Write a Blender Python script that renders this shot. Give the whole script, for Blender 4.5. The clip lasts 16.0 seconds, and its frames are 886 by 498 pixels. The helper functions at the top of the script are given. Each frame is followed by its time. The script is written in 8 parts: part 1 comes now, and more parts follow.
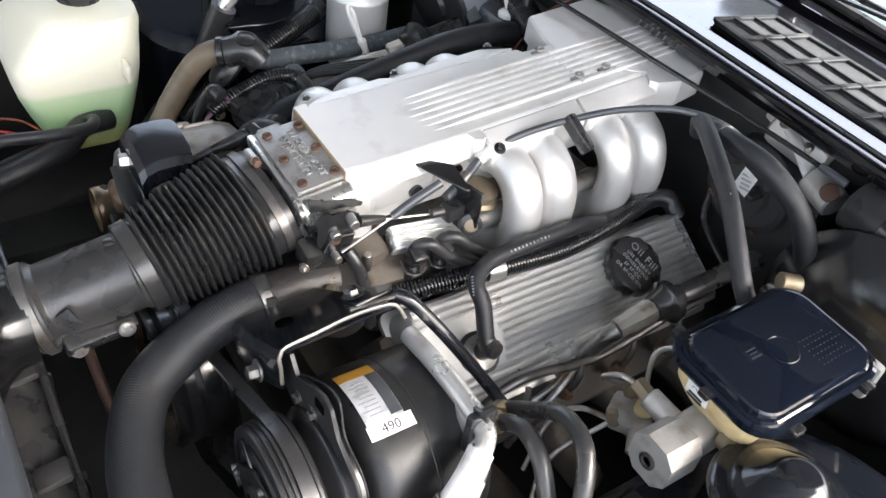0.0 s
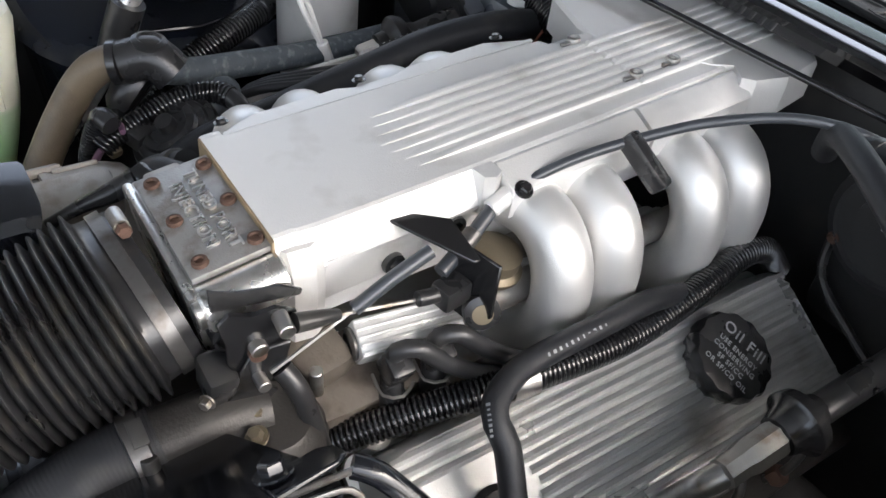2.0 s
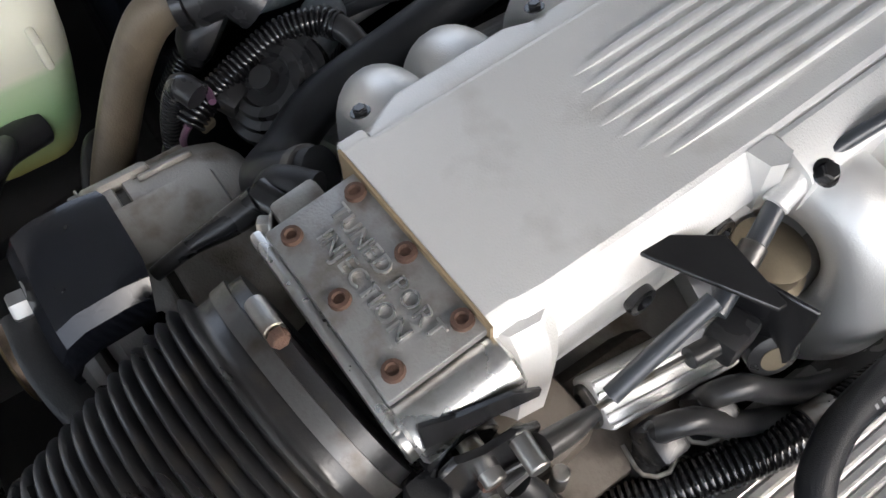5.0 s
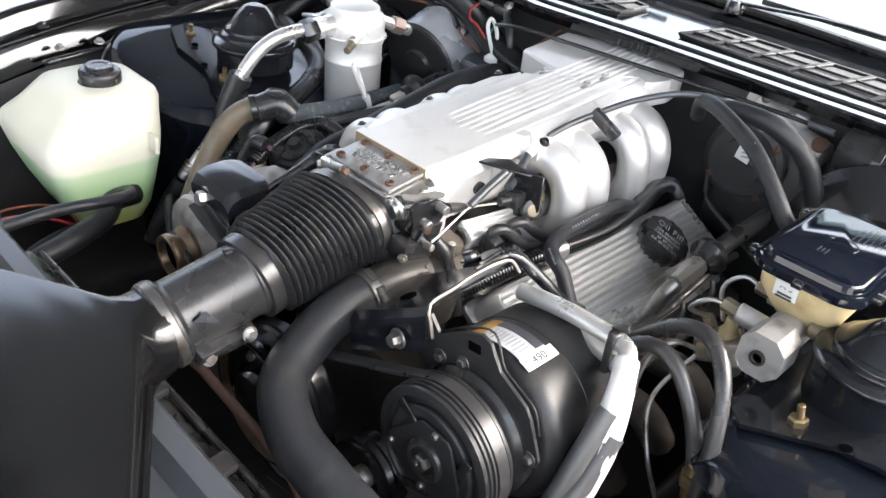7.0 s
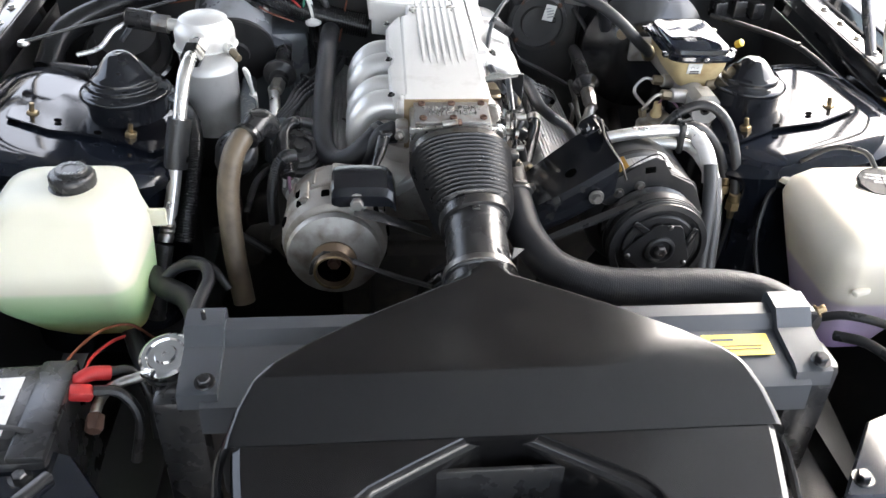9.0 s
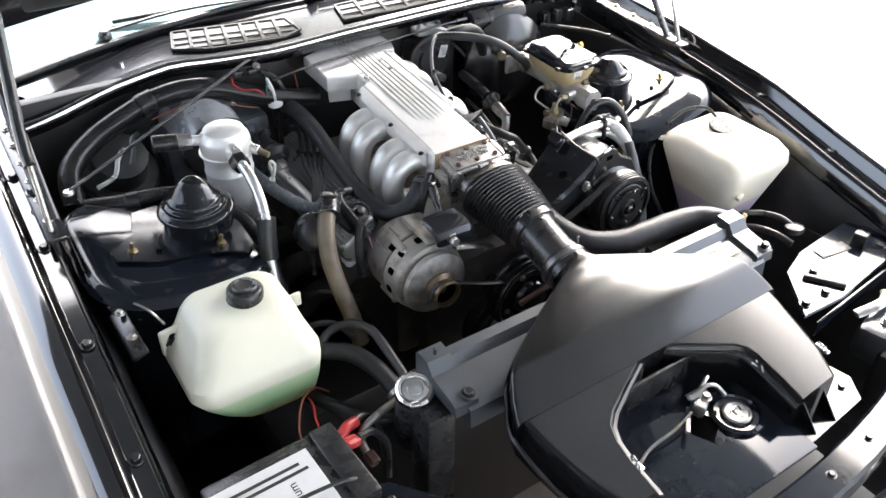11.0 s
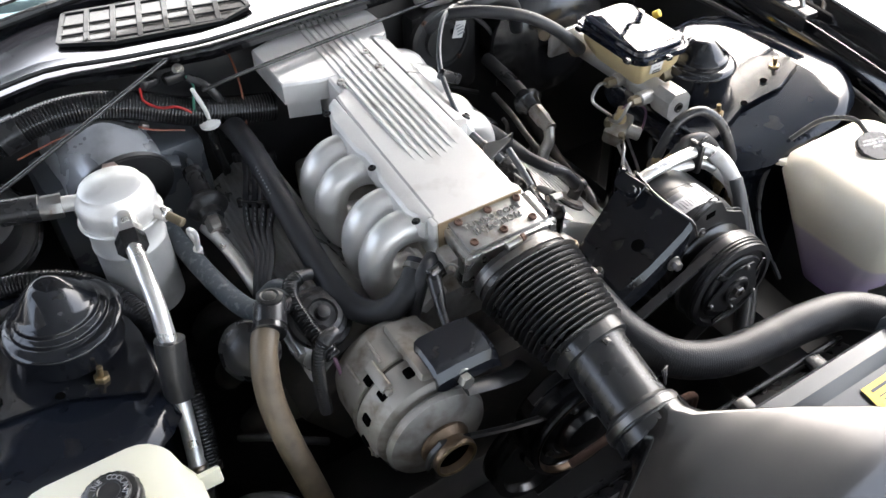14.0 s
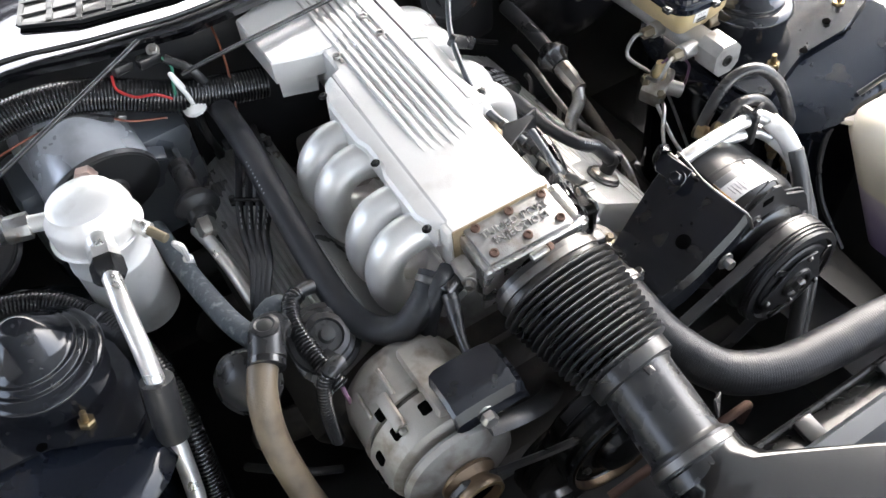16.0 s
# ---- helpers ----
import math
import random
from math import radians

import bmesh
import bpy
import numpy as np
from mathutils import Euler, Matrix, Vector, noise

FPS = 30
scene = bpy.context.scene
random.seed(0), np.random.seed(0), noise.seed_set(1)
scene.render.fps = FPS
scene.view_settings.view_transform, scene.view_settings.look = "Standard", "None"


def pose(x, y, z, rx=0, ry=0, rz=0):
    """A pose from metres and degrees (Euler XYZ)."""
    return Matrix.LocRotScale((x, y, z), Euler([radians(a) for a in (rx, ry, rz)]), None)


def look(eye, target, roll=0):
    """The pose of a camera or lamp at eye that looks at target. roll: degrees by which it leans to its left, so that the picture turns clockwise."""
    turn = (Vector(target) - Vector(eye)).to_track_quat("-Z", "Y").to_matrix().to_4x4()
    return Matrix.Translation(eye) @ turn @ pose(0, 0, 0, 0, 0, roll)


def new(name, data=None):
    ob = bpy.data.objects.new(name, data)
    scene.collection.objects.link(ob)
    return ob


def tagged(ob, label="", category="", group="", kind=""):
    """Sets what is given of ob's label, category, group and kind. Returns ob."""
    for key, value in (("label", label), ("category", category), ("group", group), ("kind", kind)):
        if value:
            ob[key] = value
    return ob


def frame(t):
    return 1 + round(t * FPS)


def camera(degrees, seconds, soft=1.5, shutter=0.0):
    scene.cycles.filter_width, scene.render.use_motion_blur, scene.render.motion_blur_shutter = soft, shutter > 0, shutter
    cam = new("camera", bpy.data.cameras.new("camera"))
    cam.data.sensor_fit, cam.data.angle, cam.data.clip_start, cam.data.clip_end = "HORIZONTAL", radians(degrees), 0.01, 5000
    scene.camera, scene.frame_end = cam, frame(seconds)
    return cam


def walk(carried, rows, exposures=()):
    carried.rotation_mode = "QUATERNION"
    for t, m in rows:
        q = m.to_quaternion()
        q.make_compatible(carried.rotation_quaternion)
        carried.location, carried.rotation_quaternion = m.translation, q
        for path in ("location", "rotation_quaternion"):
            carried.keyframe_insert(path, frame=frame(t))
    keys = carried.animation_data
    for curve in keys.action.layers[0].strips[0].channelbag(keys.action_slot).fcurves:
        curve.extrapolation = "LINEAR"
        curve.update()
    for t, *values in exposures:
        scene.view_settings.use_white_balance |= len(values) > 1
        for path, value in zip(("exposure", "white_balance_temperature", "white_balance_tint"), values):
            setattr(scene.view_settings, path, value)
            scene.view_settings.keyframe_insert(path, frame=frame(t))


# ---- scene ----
cam = camera(57.0, 16.0)
PATH = [
    (0, (0.667, -0.339, 1.429), (-0.479, 0.601, 0.086), 10.4),
    (0.5, (0.584, -0.224, 1.324), (-0.671, 0.684, 0.059), 7.8),
    (1, (0.521, -0.192, 1.285), (-0.754, 0.725, 0.047), 7.6),
    (1.5, (0.472, -0.168, 1.253), (-0.769, 0.764, -0.008), 7.1),
    (2, (0.435, -0.15, 1.237), (-0.755, 0.794, -0.064), 7.8),
    (2.5, (0.349, -0.146, 1.224), (-0.696, 0.772, -0.213), 7.8),
    (3, (0.25, -0.127, 1.205), (-0.705, 0.69, -0.351), 5.0),
    (3.5, (0.184, -0.1, 1.189), (-0.728, 0.545, -0.47), -2.2),
    (3.7, (0.165, -0.084, 1.183), (-0.733, 0.483, -0.512), -6.0),
    (5.8, (0.285, -0.152, 1.215), (-0.804, 0.633, -0.268), 2.2),
    (6, (0.343, -0.198, 1.216), (-0.802, 0.681, -0.168), 3.6),
    (6.5, (0.552, -0.409, 1.258), (-0.643, 0.674, 0.074), 6.4),
    (7, (0.671, -0.614, 1.321), (-0.478, 0.636, 0.264), 6.7),
    (7.5, (0.628, -0.862, 1.36), (-0.25, 0.627, 0.355), 3.6),
    (8, (0.444, -0.964, 1.348), (-0.151, 0.665, 0.353), 5.8),
    (8.5, (0.179, -1.038, 1.385), (-0.046, 0.634, 0.31), 5.2),
    (9, (-0.134, -1.168, 1.413), (0.039, 0.47, 0.279), 2.1),
    (9.2, (-0.251, -1.214, 1.454), (0.023, 0.344, 0.231), 1.7),
    (11.3, (-0.919, -1.205, 1.753), (0.024, 0.095, 0.562), 0.9),
    (11.5, (-0.938, -1.218, 1.756), (0.028, 0.091, 0.593), 0.8),
    (12, (-0.964, -1.235, 1.757), (0.017, 0.103, 0.639), 0.5),
    (12.5, (-0.967, -1.225, 1.755), (0.019, 0.125, 0.657), -0.3),
    (13, (-0.884, -1.146, 1.714), (0.091, 0.179, 0.577), -1.3),
    (13.5, (-0.673, -0.9, 1.642), (0.216, 0.377, 0.385), 0.1),
    (14, (-0.48, -0.685, 1.586), (0.259, 0.578, 0.223), -1.9),
    (14.5, (-0.425, -0.583, 1.556), (0.157, 0.599, 0.052), -4.7),
    (15, (-0.406, -0.555, 1.565), (0.095, 0.6, 0.011), -7.6),
    (15.5, (-0.388, -0.539, 1.573), (0.14, 0.65, 0.054), -8.0),
    (16, (-0.362, -0.536, 1.58), (0.21, 0.627, 0.056), -7.2),
]
walk(cam, [(t, look(eye, target, roll)) for t, eye, target, roll in PATH], [(0.0, 3.27), (0.5, 3.05), (1.0, 2.90), (1.5, 2.88), (2.5, 2.70), (3.5, 2.62), (6.0, 2.87), (6.5, 3.24), (7.0, 3.50), (9.0, 3.62), (11.5, 3.50), (12.5, 3.44), (14.0, 3.48), (16.0, 3.90)])

# ---- world and light ----
world = bpy.data.worlds.new("sky")
scene.world = world
world.use_nodes = True
wn = world.node_tree.nodes
sky = wn.new("ShaderNodeTexSky")
sky.sky_type, sky.sun_disc = "NISHITA", False
sky.sun_elevation, sky.sun_rotation = radians(48), radians(51)
sky.air_density, sky.dust_density, sky.ozone_density = 1.0, 7.0, 1.0
soft_sky = wn.new("ShaderNodeHueSaturation")
soft_sky.inputs["Saturation"].default_value = 0.62
world.node_tree.links.new(sky.outputs[0], soft_sky.inputs["Color"])
world.node_tree.links.new(soft_sky.outputs[0], wn["Background"].inputs["Color"])
wn["Background"].inputs["Strength"].default_value = 0.15

sun_data = bpy.data.lights.new("sun", "SUN")
sun_data.energy, sun_data.angle, sun_data.color = 4.0, radians(0.6), (1.0, 0.985, 0.965)
sun = new("sun", sun_data)
sun.matrix_world = look((5.05, 4.1, 8.0), (0, 0, 0.8))

# ---- materials ----


def mat(name, col, rough=0.5, metal=0.0, var=0.2, scale=30.0, bump=0.15, bscale=350.0, dirt=None, dirt_amount=0.0, dirt_scale=9.0, coat=0.0, spec=0.5, rvar=0.12):
    """A surface with tone that varies at two scales, uneven gloss, fine relief and, if dirt is given, patches of it."""
    m = bpy.data.materials.new(name)
    m.use_nodes = True
    n, l = m.node_tree.nodes, m.node_tree.links
    b = n["Principled BSDF"]
    tc = n.new("ShaderNodeTexCoord")

    def noise_at(s, detail=4.0):
        t = n.new("ShaderNodeTexNoise")
        t.inputs["Scale"].default_value, t.inputs["Detail"].default_value = s, detail
        l.new(tc.outputs["Object"], t.inputs["Vector"])
        return t

    def mixed(fac, a, c):
        x = n.new("ShaderNodeMix")
        x.data_type = "RGBA"
        for sock, v in ((x.inputs["Factor"], fac), (x.inputs["A"], a), (x.inputs["B"], c)):
            if isinstance(v, (int, float)):
                sock.default_value = v
            elif isinstance(v, tuple):
                sock.default_value = (*v[:3], 1)
            else:
                l.new(v, sock)
        return x.outputs["Result"]

    big, fine = noise_at(scale), noise_at(scale * 9, 2.0)
    dark, light = tuple(c * (1 - var) for c in col), tuple(min(1.0, c * (1 + var)) for c in col)
    out = mixed(big.outputs["Fac"], dark, light)
    f = n.new("ShaderNodeMath")
    f.operation = "MULTIPLY"
    f.inputs[1].default_value = 0.5
    l.new(fine.outputs["Fac"], f.inputs[0])
    out = mixed(f.outputs[0], out, tuple(c * (1 - var * 0.6) for c in col))
    if dirt:
        d = noise_at(dirt_scale, 8.0)
        r = n.new("ShaderNodeMapRange")
        r.inputs["From Min"].default_value, r.inputs["From Max"].default_value = 0.62 - dirt_amount * 0.4, 0.78 - dirt_amount * 0.2
        l.new(d.outputs["Fac"], r.inputs["Value"])
        out = mixed(r.outputs["Result"], out, dirt)
    l.new(out, b.inputs["Base Color"])
    rr = n.new("ShaderNodeMapRange")
    rr.inputs["To Min"].default_value, rr.inputs["To Max"].default_value = max(0.02, rough - rvar), min(1.0, rough + rvar)
    l.new(big.outputs["Fac"], rr.inputs["Value"])
    l.new(rr.outputs["Result"], b.inputs["Roughness"])
    b.inputs["Metallic"].default_value = metal
    b.inputs["Coat Weight"].default_value = coat
    b.inputs["Coat Roughness"].default_value = 0.08
    b.inputs["Specular IOR Level"].default_value = spec
    if bump:
        bn = noise_at(bscale, 3.0)
        bp = n.new("ShaderNodeBump")
        bp.inputs["Strength"].default_value, bp.inputs["Distance"].default_value = bump, 0.001
        l.new(bn.outputs["Fac"], bp.inputs["Height"])
        l.new(bp.outputs["Normal"], b.inputs["Normal"])
    return m


CAST = mat("cast_aluminium", (0.73, 0.72, 0.70), 0.37, 0.36, 0.09, 14, 0.35, 900, (0.54, 0.52, 0.49), 0.12, 18)
RUNNER = mat("runner_aluminium", (0.76, 0.75, 0.73), 0.38, 0.60, 0.09, 10, 0.25, 900)
MACHINED = mat("machined_aluminium", (0.66, 0.65, 0.63), 0.28, 0.9, 0.10, 40, 0.10, 700, (0.35, 0.32, 0.28), 0.16, 40)
PLATE = mat("worn_plate_aluminium", (0.36, 0.355, 0.345), 0.42, 0.6, 0.22, 60, 0.4, 600, (0.19, 0.165, 0.14), 0.38, 60)
DULL_ALU = mat("grimy_aluminium", (0.42, 0.40, 0.37), 0.48, 0.7, 0.22, 30, 0.3, 500, (0.16, 0.13, 0.10), 0.35, 25)
PIPE_ALU = mat("pipe_aluminium", (0.74, 0.73, 0.71), 0.30, 0.75, 0.08, 25, 0.06, 500, (0.46, 0.44, 0.41), 0.12, 30)
CANISTER = mat("brushed_white_aluminium", (0.80, 0.79, 0.77), 0.42, 0.4, 0.06, 18, 0.15, 700, (0.60, 0.58, 0.55), 0.15, 20)
HEATER = mat("grey_heater_plastic", (0.100, 0.110, 0.124), 0.30, 0.0, 0.2, 12, 0.10, 700, (0.13, 0.132, 0.135), 0.15, 8, spec=0.8)
# dark plastic casing, with its sky reflection painted in as silver
SHEEN_CASE = mat("casing_sky_sheen", (0.58, 0.60, 0.63), 0.28, 0.45, 0.15, 10, 0.12, 600, (0.18, 0.185, 0.19), 0.2, 9)
COVER_ALU = mat("cover_aluminium", (0.62, 0.62, 0.61), 0.30, 0.6, 0.10, 12, 0.2, 600, (0.40, 0.38, 0.35), 0.16, 14)
STEEL = mat("zinc_steel", (0.45, 0.44, 0.42), 0.35, 0.95, 0.2, 60, 0.15, 500, (0.20, 0.15, 0.10), 0.3, 50)
RUST = mat("rusty_steel", (0.115, 0.066, 0.048), 0.7, 0.45, 0.35, 250, 0.5, 900)
PULLEY = mat("bronzed_steel", (0.19, 0.135, 0.09), 0.4, 0.8, 0.25, 40, 0.2, 500, (0.06, 0.05, 0.04), 0.3, 40)
BRASS = mat("yellow_zinc", (0.30, 0.225, 0.125), 0.38, 0.9, 0.3, 80, 0.15, 500, (0.13, 0.10, 0.07), 0.3, 60)
OUTLET = mat("sooty_casting", (0.060, 0.056, 0.052), 0.46, 0.4, 0.3, 22, 0.35, 400, (0.035, 0.032, 0.03), 0.3, 20)
GASKET = mat("gasket_paper", (0.27, 0.20, 0.12), 0.85, 0.0, 0.3, 200, 0.3, 900)
RUBBER = mat("black_rubber", (0.026, 0.026, 0.027), 0.30, 0.0, 0.3, 25, 0.12, 700, (0.045, 0.042, 0.038), 0.2, 30)
BELLOWS = mat("bellows_rubber", (0.019, 0.019, 0.020), 0.30, 0.0, 0.25, 25, 0.10, 500, (0.045, 0.04, 0.033), 0.2, 45, spec=0.6)
HOSE = mat("braided_hose_rubber", (0.020, 0.021, 0.024), 0.40, 0.0, 0.2, 30, 0.35, 1500, (0.045, 0.043, 0.04), 0.10, 24, spec=0.38)
BROWN_HOSE = mat("aged_brown_hose", (0.150, 0.116, 0.078), 0.40, 0.0, 0.35, 18, 0.3, 500, (0.06, 0.048, 0.036), 0.34, 20)
PAD = mat("brown_insulation_pad", (0.035, 0.030, 0.027), 0.9, 0.0, 0.25, 20, 0.6, 200)
BLUE_HOSE = mat("aged_blue_hose", (0.070, 0.084, 0.095), 0.55, 0.0, 0.5, 60, 0.4, 400, (0.20, 0.215, 0.225), 0.24, 110)
PLASTIC = mat("black_plastic", (0.021, 0.021, 0.022), 0.28, 0.0, 0.25, 30, 0.12, 900, (0.04, 0.038, 0.034), 0.14, 30)
SATIN = mat("satin_black_steel", (0.014, 0.014, 0.015), 0.20, 0.0, 0.25, 25, 0.10, 600, (0.035, 0.033, 0.03), 0.1, 30, spec=0.7)
DUCT = mat("duct_plastic", (0.006, 0.006, 0.0065), 0.17, 0.0, 0.25, 9, 0.0, 900, (0.010, 0.010, 0.010), 0.2, 12, spec=0.5, rvar=0.02)
SHROUD = mat("grey_shroud_plastic", (0.048, 0.053, 0.061), 0.30, 0.0, 0.10, 60, 0.10, 700, None, 0, 15, spec=0.7, rvar=0.03)
GREY_HOSE = mat("dusty_grey_hose", (0.066, 0.066, 0.067), 0.34, 0.0, 0.2, 30, 0.2, 500, (0.075, 0.072, 0.068), 0.2, 25)
PAINT = mat("black_car_paint", (0.004, 0.004, 0.005), 0.10, 0.0, 0.2, 8, 0.0, 300, None, 0, 9, 1.0, rvar=0.04)
BAYPAINT = mat("engine_bay_paint", (0.007, 0.009, 0.014), 0.09, 0.0, 0.3, 12, 0.03, 200, (0.03, 0.029, 0.028), 0.08, 20, 0.05, spec=0.3, rvar=0.05)
DARK = mat("grimy_cast_iron", (0.038, 0.034, 0.030), 0.7, 0.2, 0.4, 20, 0.5, 250, (0.085, 0.07, 0.055), 0.3, 18)
SEALER = mat("dusty_black_metal", (0.032, 0.032, 0.033), 0.40, 0.0, 0.3, 15, 0.3, 300, (0.05, 0.046, 0.042), 0.2, 12)
WHITE = mat("white_plastic", (0.72, 0.71, 0.68), 0.42, 0.0, 0.06, 30, 0.06, 400)
TAPE = mat("white_foam_tape", (0.62, 0.61, 0.59), 0.5, 0.0, 0.10, 60, 0.4, 200, (0.40, 0.38, 0.35), 0.18, 40)
LABEL = mat("label_paper", (0.66, 0.66, 0.65), 0.45, 0.0, 0.08, 50, 0.05, 300)
INK = mat("black_ink", (0.03, 0.03, 0.03), 0.5, 0.0, 0.1, 50, 0.0)
# near-black without gloss: the shade inside holes, painted on solid inserts
HOLE_SHADE = mat("hole_shade", (0.002, 0.002, 0.002), 1.0, 0.0, 0.1, 50, 0.0, spec=0.0)
GREY_INK = mat("worn_grey_print", (0.30, 0.31, 0.32), 0.5, 0.0, 0.25, 80, 0.0)
YELLOW = mat("yellow_label", (0.66, 0.47, 0.05), 0.40, 0.0, 0.08, 40, 0.05, 300)
CREAM = mat("cream_reservoir_plastic", (0.55, 0.44, 0.24), 0.4, 0.0, 0.18, 20, 0.06, 400, (0.30, 0.20, 0.09), 0.2, 20)
RED = mat("red_plastic", (0.45, 0.03, 0.03), 0.4, 0.0, 0.2, 40, 0.05)
ORANGE = mat("orange_wire", (0.20, 0.06, 0.03), 0.45, 0.0, 0.2, 40, 0.0)
AMBER = mat("amber_strip", (0.42, 0.22, 0.03), 0.4, 0.0, 0.2, 40, 0.05, 300)
CLAMP = mat("hose_clamp_steel", (0.17, 0.165, 0.16), 0.38, 0.85, 0.25, 50, 0.15, 500, (0.09, 0.075, 0.06), 0.3, 50)
ENAMEL = mat("gloss_black_enamel", (0.009, 0.010, 0.013), 0.14, 0.0, 0.2, 20, 0.05, 400, (0.03, 0.029, 0.027), 0.06, 40, spec=0.5, rvar=0.04)
LID = mat("navy_gloss_lid", (0.004, 0.006, 0.012), 0.05, 0.0, 0.2, 20, 0.0, 400, None, 0, 9, spec=0.6, rvar=0.02)
MC_CAST = mat("grimy_brake_casting", (0.44, 0.43, 0.41), 0.40, 0.45, 0.15, 30, 0.3, 500, (0.24, 0.22, 0.19), 0.25, 30)
# tone of the added overhead slab, chosen for what the black parts mirror
ROOF = mat("unseen_roof_tone", (0.076, 0.086, 0.097), 0.85, 0.0, 0.2, 3, 0.4, 60)
DULL_BRASS = mat("dull_brass", (0.24, 0.20, 0.14), 0.5, 0.7, 0.25, 60, 0.2, 400)
GRIME = mat("dusty_brown_casting", (0.125, 0.105, 0.085), 0.7, 0.15, 0.35, 45, 0.6, 300, (0.05, 0.036, 0.026), 0.38, 35)
AGED_LABEL = mat("aged_white_label", (0.40, 0.41, 0.43), 0.35, 0.0, 0.25, 60, 0.05, 300, (0.22, 0.23, 0.25), 0.25, 80)
GREY_LABEL = mat("grey_label_paper", (0.24, 0.25, 0.27), 0.4, 0.0, 0.3, 50, 0.05, 300, (0.14, 0.145, 0.15), 0.3, 60)
DULL_BLACK = mat("dull_black_steel", (0.020, 0.020, 0.021), 0.33, 0.0, 0.3, 25, 0.2, 400, (0.04, 0.037, 0.033), 0.15, 40, spec=0.35)
ALT = mat("alternator_casting", (0.36, 0.335, 0.30), 0.48, 0.45, 0.16, 40, 0.45, 600, (0.15, 0.12, 0.09), 0.26, 30)
# grey for the added walls on the passenger side
PLASTER = mat("unseen_wall_grey", (0.20, 0.20, 0.205), 0.9, 0.0, 0.15, 2, 0.4, 60)
GREEN_W = mat("green_wire", (0.02, 0.16, 0.10), 0.45, 0.0, 0.2, 40, 0.0)
COPPERY = mat("copper_tinted_nut", (0.52, 0.40, 0.35), 0.38, 0.8, 0.15, 60, 0.1, 400)
GLOSSY = mat("glossy_loom_plastic", (0.014, 0.014, 0.015), 0.18, 0.0, 0.2, 30, 0.05, 600, (0.025, 0.024, 0.022), 0.12, 30, spec=0.8)
PALE_W = mat("purple_wire", (0.16, 0.08, 0.13), 0.45, 0.0, 0.2, 40, 0.0)
# two tones of concrete: shade in the darker colour, sunshine in the paler
CONCRETE = mat("concrete", (0.17, 0.168, 0.166), 0.85, 0.0, 0.2, 5, 0.5, 90, (0.12, 0.115, 0.11), 0.25, 3)
SUNLIT_CONC = mat("sunlit_tone_concrete", (0.78, 0.78, 0.785), 0.75, 0.0, 0.05, 2, 0.2, 60)
CHROME = mat("bright_steel", (0.70, 0.70, 0.70), 0.12, 1.0, 0.08, 20, 0.03, 300)
MESHGRILL = mat("grille_mesh", (0.008, 0.009, 0.010), 0.7, 0.0, 0.3, 200, 0.8, 700)
GRILLBAR = mat("grille_bar_plastic", (0.011, 0.012, 0.013), 0.62, 0.0, 0.2, 20, 0.2, 700, (0.04, 0.04, 0.04), 0.2, 20, spec=0.2)
CORE = mat("radiator_core_dark", (0.035, 0.028, 0.024), 0.7, 0.2, 0.3, 120, 0.6, 500)


def liquid_bottle(name, wall, liquid, low, level, stain):
    """Milky wall of a bottle, with the liquid showing through below its level."""
    m = mat(name, wall, 0.42, 0.0, 0.05, 9, 0.05, 300)
    n, l = m.node_tree.nodes, m.node_tree.links
    b = n["Principled BSDF"]
    was = b.inputs["Base Color"].links[0].from_socket
    geo = n.new("ShaderNodeNewGeometry")
    sep = n.new("ShaderNodeSeparateXYZ")
    l.new(geo.outputs["Position"], sep.inputs[0])

    def stepped(hi, lo, col, amount, src):
        r = n.new("ShaderNodeMapRange")
        r.inputs["From Min"].default_value, r.inputs["From Max"].default_value = hi, lo
        r.inputs["To Max"].default_value = amount
        l.new(sep.outputs["Z"], r.inputs["Value"])
        x = n.new("ShaderNodeMix")
        x.data_type = "RGBA"
        l.new(r.outputs["Result"], x.inputs["Factor"])
        l.new(src, x.inputs["A"])
        x.inputs["B"].default_value = (*col, 1)
        return x.outputs["Result"]

    out = stepped(level + 0.005, level - 0.004, liquid, 0.55, was)
    out = stepped(level - 0.004, level - 0.045, liquid, 0.65, out)
    out = stepped(low + 0.05, low, stain, 0.7, out)
    l.new(out, b.inputs["Base Color"])
    b.inputs["Subsurface Weight"].default_value = 0.25
    b.inputs["Subsurface Radius"].default_value = (0.02, 0.02, 0.015)
    return m


GLASS = bpy.data.materials.new("windscreen_glass")
GLASS.use_nodes = True
gb = GLASS.node_tree.nodes["Principled BSDF"]
gb.inputs["Base Color"].default_value = (0.12, 0.17, 0.18, 1)
gb.inputs["Roughness"].default_value = 0.03
gb.inputs["IOR"].default_value = 1.5
gb.inputs["Coat Weight"].default_value = 0.0

# ---- builders ----
BASE = {}


def thing(name, label, category, at, group="", kind=""):
    e = new(name)
    e.location = at
    e.empty_display_size = 0.02
    BASE[e] = Vector(at)
    return tagged(e, label, category, group, kind)


